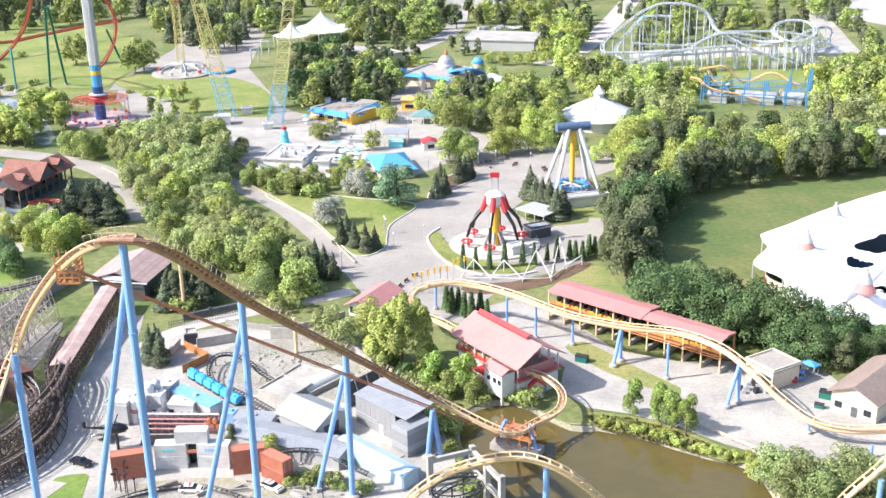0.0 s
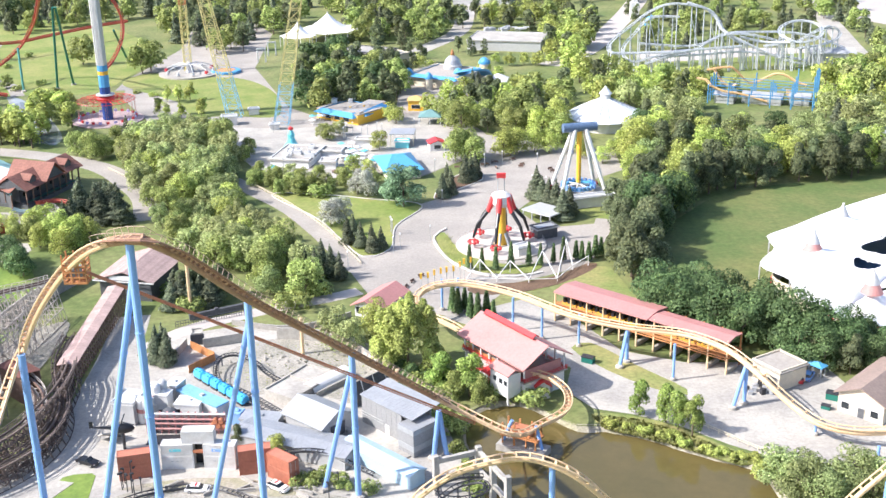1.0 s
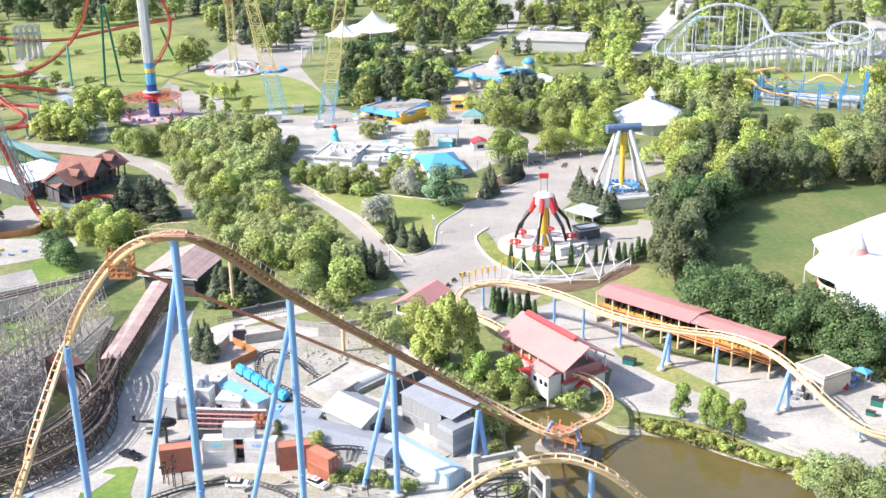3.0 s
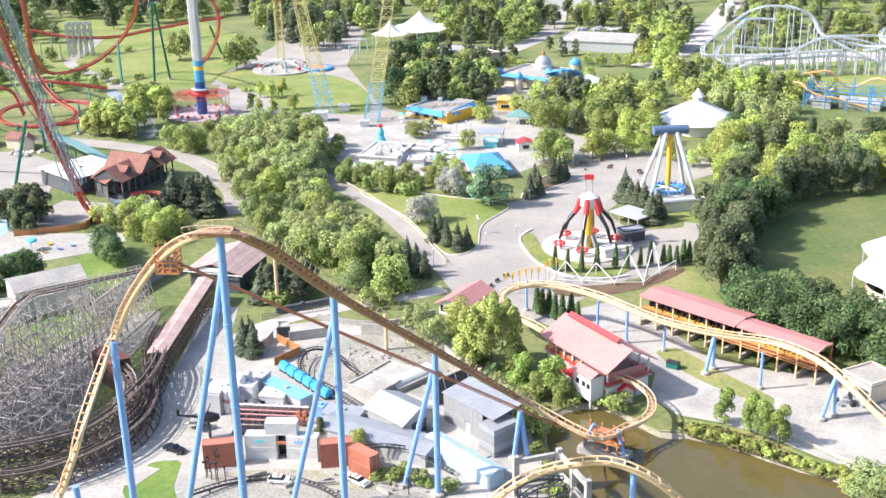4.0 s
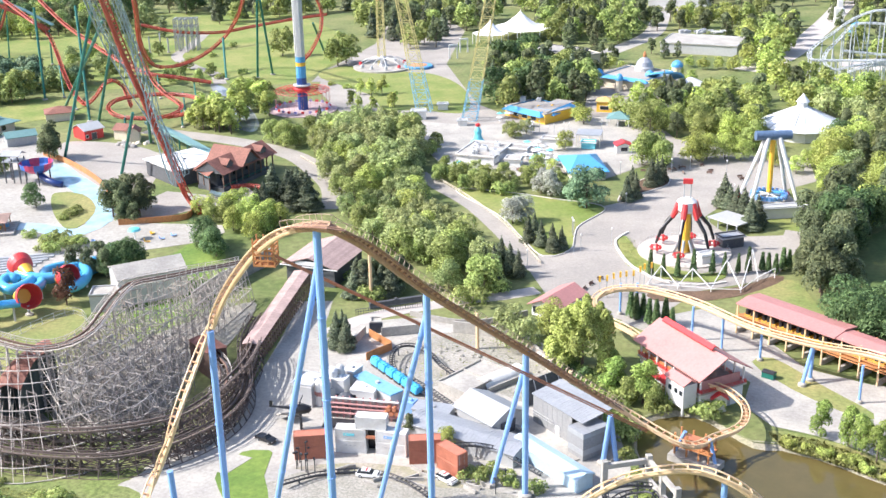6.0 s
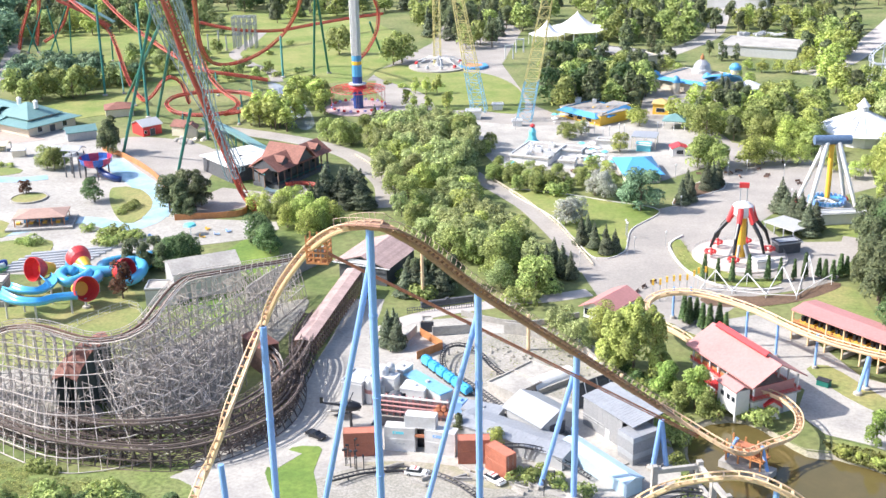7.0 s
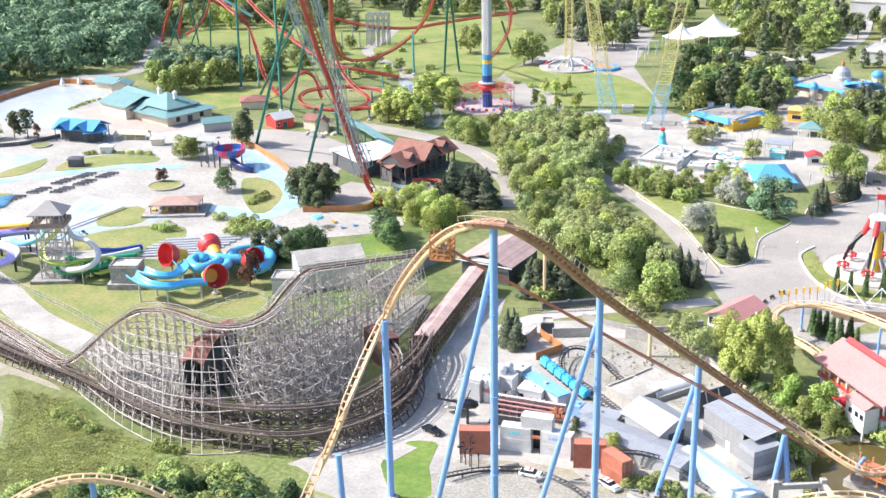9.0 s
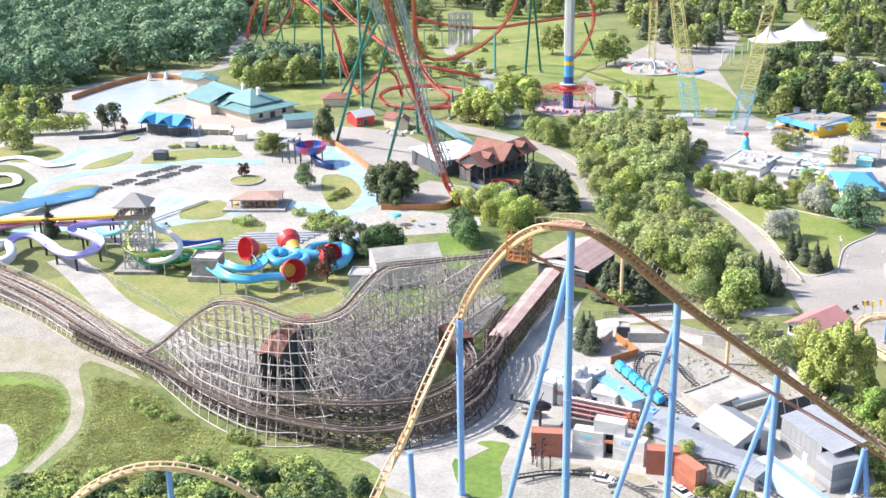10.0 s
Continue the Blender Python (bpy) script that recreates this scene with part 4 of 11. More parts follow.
for k in range(5):
    for a, b in (((-1.6, -1), (1.6, -1)), ((1.6, -1), (1.6, 1)), ((1.6, 1), (-1.6, 1)), ((-1.6, 1), (-1.6, -1))):
        vs, fs = [], []
        beam(vs, fs, (cx + a[0], cy + a[1], cz - 1.6 + k * 0.8), (cx + b[0], cy + b[1], cz - 1.6 + k * 0.8), 0.22, 0.22)
        raw("cage_rail", vs, fs, CEDAR, cage)
for a in (-1.6, -0.5, 0.6, 1.6):
    for b in (-1, 1):
        vs, fs = [], []
        beam(vs, fs, (cx + a, cy + b, cz - 1.6), (cx + a, cy + b, cz + 2.6), 0.2, 0.2)
        raw("cage_post", vs, fs, CEDAR, cage)

returning, line = steel_track("return_track_coaster", [(5.4, 236.1, 6.5), (0.5, 244.3, 6.5), (-5.4, 249.9, 7), (-8.3, 256.3, 7.5), (-6.5, 260.9, 8.5), (-2.1, 262.2, 9.5), (4.8, 261.0, 10), (15.3, 254.4, 10), (27.5, 242.7, 9.5), (39.3, 235.6, 9.5), (49.7, 231.0, 10), (55.2, 225.3, 10.5), (58.8, 217.9, 11), (62.4, 208.9, 10), (67.1, 204.3, 6.5), (71.5, 200.0, 4.5), (77.4, 197.5, 4), (84.6, 196.6, 4.5), (92.7, 195.8, 6)], YELLOW, YELLOW, 1.5, 0.15, 0.62, 0.85, 3.0, "pale yellow return track on blue columns beside the shed")
for x, y, z in ((-8.4, 254.9, 6.3), (-2.0, 267.2, 8.3), (2.0, 267.0, 8.6), (14.9, 253.9, 8.6), (21.4, 248.8, 8.4), (29.6, 244.7, 8.2), (48.1, 226.7, 8.7), (71.5, 202.2, 3.3), (80.6, 192.8, 2.8)):
    column(returning, (x, y, z), (x, y, 0), 0.3, BLUE)
for x, y, u, w, z in ((37.4, 233.2, 39.4, 236.0, 8.5), (57.9, 213.4, 60.7, 215.3, 9.7)):
    column(returning, (u, w, z), (x, y, 0), 0.42, BLUE)
    column(returning, (u, w, z), (u, w, 0), 0.42, BLUE)

for name, pts, px, py, pz in (
    ("camelback_hill_coaster", [(-10.4, 160.3, 7), (-6.5, 159.7, 14), (-1.0, 160.5, 18), (4.4, 160.0, 20.5), (11.1, 160.0, 21.5), (17.2, 159.2, 20), (22.8, 160.0, 15.5), (27.4, 162.6, 9)], 15.7, 160.1, 19.5),
    ("camelback_hill_coaster", [(-124.5, 126.0, 9), (-119.1, 127.5, 15), (-112.4, 130.4, 19), (-105.5, 133.2, 20), (-98.7, 136.3, 18), (-93.0, 138.7, 14), (-89.5, 142.7, 7)], -105.6, 133.6, 18.5),
    ("camelback_hill_coaster", [(60.0, 161.6, 3), (66.2, 167.8, 7), (73.8, 170.2, 13), (81.7, 172.8, 20)], 72.9, 168.9, 10),
):
    hill, line = steel_track(name, pts, YELLOW, YELLOW, 1.5, 0.15, 0.45, 0.75, 2.0, "yellow steel track hill on a blue column", step=1.0)
    column(hill, (px, py, pz), (px, py, 0), 0.5, BLUE)


# ---- wooden roller coaster ----
def wood_track(line, ob, width=1.6, plank=None):
    """Laminated timber rails, cross planks and a walkway with handrails."""
    runs = []
    for s in (-0.75, 0.75):
        runs.append(sweep(line, [(s - 0.16, -0.35), (s + 0.16, -0.35), (s + 0.16, 0.1), (s - 0.16, 0.1)]))
    raw("track_rail", *merged(*runs), RAILWOOD if plank is None else BROWNTIMBER, ob, "brown laminated timber rails")
    vs, fs = [], []
    for i, (p, way, side, over) in enumerate(frames_along(line)):
        beam(vs, fs, p - side * width - over * 0.5, p + side * width - over * 0.5, 0.22, 0.2)
        for s in (-1, 1):
            beam(vs, fs, p + side * s * width - over * 0.5, p + side * s * width + over * 0.8, 0.12, 0.12)
    for s in (-1, 1):
        for up in (0.3, 0.85):
            v, f = sweep([p + side * s * width + over * up for p, way, side, over in frames_along(line)], [(-0.05, -0.06), (0.05, -0.06), (0.05, 0.06), (-0.05, 0.06)])
            vs, fs = merged((vs, fs), (v, f))
        if plank is not None:
            continue
        v, f = sweep(line, [(s * 1.25 - 0.22, -0.42), (s * 1.25 + 0.22, -0.42), (s * 1.25 + 0.22, -0.36), (s * 1.25 - 0.22, -0.36)])
        vs, fs = merged((vs, fs), (v, f))
    raw("walkway_rail", vs, fs, plank or TIMBER, ob, "weathered handrails and planks")


def trestle(ob, tops, feet, level=2.6, posts=4, power=1.5, back=3.0, mat=None):
    """Timber bents from points on the track to points on the ground on the outer side, tied by level ribbons."""
    vs, fs = [], []
    grid = []
    for a, b in zip(tops, feet):
        z, lines = a.z - 0.6, []
        away = Vector((a.x - b.x, a.y - b.y, 0)).normalized() if (a - b).xy.length > 0.5 else Vector((0, 1, 0))
        inner = Vector((a.x, a.y, 0)) + away * back
        n = max(1, int(z / level))
        for k in range(posts + 1):
            s = k / posts
            h = z * (1 - s) ** power
            p = Vector((a.x + (b.x - a.x) * s, a.y + (b.y - a.y) * s, 0))
            if h > 0.8:
                beam(vs, fs, p - Vector((0, 0, 0.3)), p + Vector((0, 0, h)), 0.2, 0.2)
            lines.append((p, h))
        beam(vs, fs, inner, (a.x, a.y, z), 0.2, 0.2)
        raker = [Vector((p.x, p.y, h)) for p, h in lines]
        for p, q in zip(raker, raker[1:]):
            beam(vs, fs, p, q, 0.2, 0.2)
        rows = []
        for m in range(n + 1):
            h = z * m / n
            s = 1 - (h / z) ** (1 / power)
            q = Vector((a.x + (b.x - a.x) * s, a.y + (b.y - a.y) * s, h))
            near = inner.lerp(Vector((a.x, a.y, 0)), m / n)
            near.z = h
            if m:
                beam(vs, fs, near, q, 0.14, 0.2)
            rows.append((near, Vector((a.x, a.y, h)), q))
        grid.append((h, rows))
        for m in range(n):
            beam(vs, fs, rows[m][0], rows[m + 1][1], 0.1, 0.15)
            if m % 2:
                beam(vs, fs, rows[m][1], rows[m + 1][2], 0.1, 0.15)
    for (h0, r0), (h1, r1) in zip(grid, grid[1:]):
        n = min(len(r0), len(r1))
        for m in range(n):
            for j in range(3):
                beam(vs, fs, r0[m][j], r1[m][j], 0.15, 0.3 if j == 2 else 0.18)
            if m + 1 < n:
                for j in (0, 1):
                    beam(vs, fs, r0[m][j], r1[m + 1][j], 0.1, 0.15)
                    beam(vs, fs, r1[m][j], r0[m + 1][j], 0.1, 0.15)
    made = raw("trestle", vs, fs, mat or TIMBER, ob, "weathered timber trestle")
    made["kind"] = "stuff"
    return made


def resample(line, n):
    d = [0.0]
    for p, q in zip(line, line[1:]):
        d.append(d[-1] + (q - p).length)
    at = np.linspace(0, d[-1], n)
    return [Vector([float(np.interp(s, d, [p[k] for p in line])) for k in range(3)]) for s in at]


wood = thing("wooden_roller_coaster", 0, 0, 0, 0, "weathered grey timber roller coaster with brown laminated track", "roller coaster")
upper = spline([(-97.3, 265.1, 11), (-99.0, 255.2, 13.5), (-101.3, 244.2, 16.5), (-103.1, 234.5, 19), (-106.4, 228.9, 20), (-109.9, 225.3, 20), (-110.9, 218.6, 19), (-110.8, 212.3, 18), (-111.1, 206.9, 17), (-113.4, 202.4, 16.2), (-117.3, 199.4, 16.2), (-121.8, 198.7, 16.6), (-127.5, 199.5, 17.4), (-132.1, 199.7, 18), (-138.3, 200.1, 17.2), (-141.6, 198.8, 16), (-147.0, 198.6, 12), (-151.5, 198.1, 8), (-155.1, 196.9, 5), (-158.7, 196.4, 3.5), (-167.7, 200.2, 4), (-184.9, 208.2, 5), (-199.4, 213.6, 6), (-215.7, 218.0, 7), (-242.7, 225.9, 7)], 2.4)
wood_track(upper, wood)
lower = spline([(-239.3, 222.0, 5), (-214.9, 214.7, 5), (-196.9, 208.5, 4.5), (-178.0, 200.2, 4), (-163.3, 195.7, 3.4), (-152.3, 192.3, 3.4), (-138.6, 186.4, 3.8), (-125.8, 181.6, 4), (-117.0, 179.3, 4), (-109.0, 178.7, 4), (-101.3, 178.6, 4.2), (-94.2, 179.4, 4.5), (-88.5, 182.8, 4.5), (-83.5, 188.2, 4.5), (-79.7, 195.2, 4.5), (-78.3, 202.9, 4.5), (-79.1, 210.5, 4.5), (-81.7, 218.1, 4), (-85.4, 227.3, 3.5), (-88.6, 238.0, 3.0), (-90.0, 250.0, 2.6)], 2.4)
wood_track(lower[:24], wood)
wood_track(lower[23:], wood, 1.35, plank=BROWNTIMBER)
third = spline([(-242.2, 225.2, 5.5), (-216.4, 217.4, 5.5), (-198.6, 211.7, 5), (-181.5, 204.6, 4.3), (-165.3, 198.0, 3.6), (-155.8, 194.4, 3)], 2.4)
wood_track(third, wood)
inner = spline([(-124.0, 188.6, 4.2), (-112.9, 185.6, 5), (-107.4, 185.3, 5.5), (-102.1, 185.3, 6), (-96.3, 186.4, 6.5), (-90.9, 188.2, 7), (-86.4, 192.0, 7), (-83.2, 199.4, 7), (-81.7, 208.5, 7), (-81.4, 217.2, 6.5), (-82.2, 225.2, 6), (-83.6, 231.0, 5)], 2.4)
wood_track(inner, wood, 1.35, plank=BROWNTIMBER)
ramp = spline([(-92.0, 223.6, 5.2), (-87.8, 219.4, 4.6), (-85.2, 214.0, 4.0), (-84.6, 207.0, 3.6)], 2.0)
wood_track(ramp, wood)


def outward(line, reach, sign):
    return [Vector((p.x, p.y, 0)) + side * sign * reach(p.z) for p, way, side, over in frames_along(line)]


def battered_face(ob, tops, feet, step=2.0, depth=3.4, rows=3):
    """Timber bents with a long raker each, tied by level ribbons along the sloping outer face."""
    vs, fs = [], []
    bents = []
    for a, b in zip(tops, feet):
        z = a.z - 0.6
        flat = Vector((b.x - a.x, b.y - a.y, 0))
        at = lambda h, a=a, z=z, flat=flat: Vector((a.x, a.y, h)) + flat * (1 - h / z) ** 1.02
        levels = [0.3 + step * k for k in range(int(z / step) + 1) if 0.3 + step * k < z] + [z]
        rib = [at(h) for h in levels]
        for p, q in zip(rib, rib[1:]):
            beam(vs, fs, p, q, 0.1, 0.12)
        for k in range(rows + 1):
            s = k / rows
            foot = Vector((a.x, a.y, -0.2)) + flat * s
            top = z * (1 - s ** 0.8)
            if top > 1:
                beam(vs, fs, foot, (foot.x, foot.y, top), 0.13, 0.13)
        back = Vector((a.x, a.y, 0)) - flat.normalized() * depth
        beam(vs, fs, back, (back.x, back.y, z), 0.14, 0.14)
        for h in levels[1::2]:
            beam(vs, fs, at(h), (back.x, back.y, h), 0.1, 0.14)
        for h, g in zip(levels, levels[2:]):
            beam(vs, fs, (a.x, a.y, h), (back.x, back.y, g), 0.09, 0.12)
        bents.append((z, at, back, levels))
    for i, ((z0, at0, b0, l0), (z1, at1, b1, l1)) in enumerate(zip(bents, bents[1:])):
        for h in (l for l in l0[:-1] if l < z1):
            beam(vs, fs, at0(h), at1(h), 0.19, 0.15)
            beam(vs, fs, (b0.x, b0.y, h), (b1.x, b1.y, h), 0.12, 0.16)
            if h + step < min(z0, z1):
                if i % 2:
                    beam(vs, fs, (b0.x, b0.y, h), (b1.x, b1.y, h + step), 0.09, 0.12)
                else:
                    beam(vs, fs, (b1.x, b1.y, h), (b0.x, b0.y, h + step), 0.09, 0.12)
    made = raw("trestle", vs, fs, TIMBER, ob, "weathered grey timber trestle with level ribbons")
    made["kind"] = "stuff"


# high straight and first drop
drop = next(i for i, p in enumerate(upper) if i > 30 and p.z < 17.5)
high = upper[: drop + 1]
battered_face(wood, high[:27], outward(high, lambda z: 0.2 * z, -1), 3.0, 2.4, 1)
# curved front of the structure
turn = next(i for i, p in enumerate(upper) if p.z < 4.2)
start = next(i for i, p in enumerate(upper) if p.y < 213)
front_tops = resample(upper[start:turn], 25)
foot_line = spline([(-90.5, 197.5, 0), (-94.0, 188.3, 0), (-99.0, 180.0, 0), (-106.4, 175.0, 0), (-115.4, 173.0, 0), (-130.6, 178.2, 0), (-142.1, 184.7, 0), (-151.1, 190.2, 0), (-161.2, 197.4, 0)], 0.5)


def reach_line(p, way, line):
    """The point of a line that lies most nearly ahead of p."""
    return max(line, key=lambda q: (q - p).xy.normalized().dot(way))


front_feet = []
for p in front_tops:
    a = min(1.0, max(0.0, (-110.5 - p.x) / 12)) if p.y < 206 else 0.0
    way = Vector((0.95 - 0.50 * a, -0.31 - 0.58 * a)).normalized()
    front_feet.append(reach_line(Vector((p.x, p.y, 0)), way, foot_line))
battered_face(wood, front_tops, front_feet, 1.6, 2.8, 3)
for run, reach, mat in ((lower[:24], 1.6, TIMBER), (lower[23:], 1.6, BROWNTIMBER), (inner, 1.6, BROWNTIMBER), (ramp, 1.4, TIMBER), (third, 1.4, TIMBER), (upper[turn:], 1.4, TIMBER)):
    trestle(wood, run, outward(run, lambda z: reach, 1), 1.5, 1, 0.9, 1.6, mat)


def lattice(ob, plan, start, way, gaps, height, step, mat, clear=()):
    """A field of braced timber posts over a plan, on rows along a direction; height: of a post at a place."""
    u = Vector((*way, 0)).normalized()
    v = Vector((-u.y, u.x, 0))
    rng = random.Random(12)
    node = {}
    for i in range(-40, 41):
        for j in range(-40, 41):
            p = Vector((*start, 0)) + u * (i * gaps[0]) + v * (j * gaps[1])
            if inside(p.x, p.y, plan) and all((p.xy - Vector(c)).length > r for c, r in clear):
                node[i, j] = (p, height(p.x, p.y) * rng.uniform(0.92, 1.06))
    vs, fs = [], []
    for (i, j), (p, h) in node.items():
        beam(vs, fs, p - Vector((0, 0, 0.2)), p + Vector((0, 0, h)), 0.15, 0.15)
        for a, b in ((1, 0), (0, 1)):
            if (i + a, j + b) not in node:
                continue
            q, g = node[i + a, j + b]
            top = min(h, g)
            n = max(1, int(top / step))
            for k in range(1, n + 1):
                z = top * k / n
                beam(vs, fs, (p.x, p.y, z), (q.x, q.y, z), 0.1, 0.14)
                low = top * (k - 1) / n
                if (i + j + k) % 2 or b:
                    beam(vs, fs, (p.x, p.y, low), (q.x, q.y, z), 0.08, 0.12)
                else:
                    beam(vs, fs, (q.x, q.y, low), (p.x, p.y, z), 0.08, 0.12)
        far = node.get((i + 2, j + 1))
        if far and (i + j) % 2:
            beam(vs, fs, (p.x, p.y, 0.3), (far[0].x, far[0].y, far[1]), 0.1, 0.14)
    made = raw("trestle", vs, fs, mat, ob, "close grey timber lattice")
    made["kind"] = "stuff"


# braced lattice inside the curve, falling away from the high straight
lattice(wood, [(-98.0, 258.0), (-103.2, 234.0), (-110.0, 224.0), (-111.0, 207.0), (-114.0, 202.0), (-113.5, 190.5), (-104.0, 189.5), (-96.0, 191.5), (-92.0, 196.0), (-90.5, 204.0), (-92.0, 214.0), (-97.0, 222.0), (-97.5, 232.0), (-95.5, 246.0)], (-104.0, 225.0), (-0.2, -0.98), (2.7, 3.4), lambda x, y: max(5.0, 17.0 - 0.62 * max(0.0, x + 109.0) - 0.22 * max(0.0, 205.0 - y)), 2.9, LATTICE, (((-92.7, 225.0), 4.6), ((-96.0, 228.0), 3.6)))
lattice(wood, [(-116.0, 198.0), (-126.0, 196.5), (-140.0, 196.0), (-148.0, 194.5), (-140.0, 189.5), (-128.0, 184.5), (-116.0, 182.5)], (-128.0, 190.0), (-0.93, 0.36), (2.9, 3.6), lambda x, y: max(2.5, min(9.0, 9.0 - 0.45 * max(0.0, 195.0 - y) - 0.16 * max(0.0, -125.0 - x))), 2.4, LATTICE, (((-123.0, 204.0), 5.0), ((-123.5, 198.0), 4.2), ((-124.0, 192.5), 4.2)))
sheet("debris_bed", [(-149.0, 196.5), (-140.0, 190.0), (-129.0, 188.0), (-121.0, 190.0), (-117.0, 197.0), (-126.0, 203.0), (-138.0, 204.0)], GRAVEL, 0.08, "pale stony ground inside the timber structure", "gravel")
sheet("debris_bed", [(-151.0, 199.8), (-157.0, 206.0), (-147.0, 213.5), (-133.0, 216.0), (-121.0, 223.0), (-117.0, 203.0), (-130.0, 202.0), (-141.0, 201.8)], GRAVEL, 0.085, "pale stony ground behind the timber structure", "gravel")
sheet("trestle_floor", [(-95.0, 264.0), (-110.0, 246.0), (-119.0, 226.0), (-119.0, 201.0), (-104.0, 194.0), (-95.0, 202.0), (-97.0, 220.0), (-93.0, 240.0)], GRAVEL, 0.09, "bare shaded ground under the timber lattice", "dirt")


PINKSHINGLE = material("pinkish_brown_shingles", (0.46, 0.33, 0.29), 0.85, vary=0.15, grain=1.5, patch=0.3, per=0.12)


def covered_way(name, p, q, width, mat, label):
    """A shingled tunnel roof on a sloping trestle between two points at eaves level."""
    p, q = Vector(p), Vector(q)
    way = (q - p).normalized()
    side = way.cross(Vector((0, 0, 1))).normalized()
    over = side.cross(way)
    ob = thing(name, 0, 0, 0, 0, label, "tunnel")
    n, w = 26, width / 2
    for s in (-1, 1):
        for k in range(n):
            vs, fs = [], []
            a, b = p.lerp(q, k / n), p.lerp(q, (k + 1.12) / n)
            lift = 0.1
            quad = [a + over * (0.3 + lift * 2), b + over * 0.3, b + side * s * w - over * 0.1, a + side * s * w - over * (0.1 - lift * 2)]
            m = len(vs)
            vs += [tuple(c) for c in quad] + [tuple(c - over * 0.12) for c in quad]
            fs += [(m, m + 1, m + 2, m + 3), (m + 7, m + 6, m + 5, m + 4)] + [(m + i, m + 4 + i, m + 4 + (i + 1) % 4, m + (i + 1) % 4) for i in range(4)]
            raw("shingle_course", vs, fs, mat, ob)
    vs, fs = [], []
    for k in range(n + 1):
        c = p.lerp(q, k / n)
        for s in (-1, 1):
            e = c + side * s * (w - 0.3)
            beam(vs, fs, (e.x, e.y, -0.3), e - over * 0.15, 0.24, 0.24)
            if k < n:
                d = p.lerp(q, (k + 1) / n) + side * s * (w - 0.3)
                for t0, t1 in ((0.95, 0.95), (0.6, 0.6), (0.3, 0.3), (0.3, 0.6), (0.6, 0.95), (0.0, 0.3)):
                    beam(vs, fs, (e.x, e.y, e.z * t0), (d.x, d.y, d.z * t1), 0.16, 0.22)
        beam(vs, fs, c + side * (w - 0.3) - over * 2.6, c - side * (w - 0.3) - over * 2.6, 0.2, 0.3)
    raw("tunnel_trestle", vs, fs, RAILWOOD, ob, "dark brown timber frame")
    return ob


covered_way("lift_tunnel", (-84.1, 271.6, 6), (-84.2, 229.7, 4.8), 4.4, PINKSHINGLE, "long covered tunnel with red-brown shingle roof on dark trestle")
covered_way("drop_tunnel", (-96.0, 228.0, 6.5), (-89.5, 222.1, 6.5), 5.0, REDROOF, "short red-roofed tunnel mouth in the trestle")
GREENCLAD = material("dark_green_cladding", (0.10, 0.125, 0.115), 0.8, vary=0.2, per=0.15)


def tunnel_shed(points, width):
    """A tall curved shed over a falling track: clad walls on both sides and a shingled roof in courses."""
    ob = thing("tunnel_shed", 0, 0, 0, 0, "tall dark green clad tunnel shed with red-brown roof under the track", "shed")
    run = frames_along(spline(points, 1.0))
    w = width / 2
    for (p, way, side, over), (q, way2, side2, over2) in zip(run, run[1:]):
        for s in (-1, 1):
            a, b = p + side * s * w, q + side2 * s * w
            c, d = p + side * s * (w - 0.2), q + side2 * s * (w - 0.2)
            foot = lambda e: (e.x, e.y, -0.2)
            v = [foot(a), foot(b), tuple(b), tuple(a), foot(c), foot(d), tuple(d), tuple(c)]
            raw("wall_panel", v, [(0, 1, 2, 3), (7, 6, 5, 4), (0, 4, 5, 1), (2, 6, 7, 3), (1, 5, 6, 2), (0, 3, 7, 4)], GREENCLAD, ob)
            up = Vector((0, 0, 1))
            e = [p + up * 1.1, q + up * 1.1, b + side2 * s * 0.5 + up * 0.02, a + side * s * 0.5 + up * 0.14]
            v = [tuple(k) for k in e] + [tuple(k - up * 0.14) for k in e]
            raw("shingle_course", v, [(0, 1, 2, 3), (7, 6, 5, 4)] + [(k, 4 + k, 4 + (k + 1) % 4, (k + 1) % 4) for k in range(4)], REDROOF, ob)


tunnel_shed([(-119.7, 205.5, 14), (-122.0, 202.8, 13), (-123.6, 200.3, 11.5), (-124.1, 197.4, 10), (-124.1, 194.6, 8.5)], 4.6)


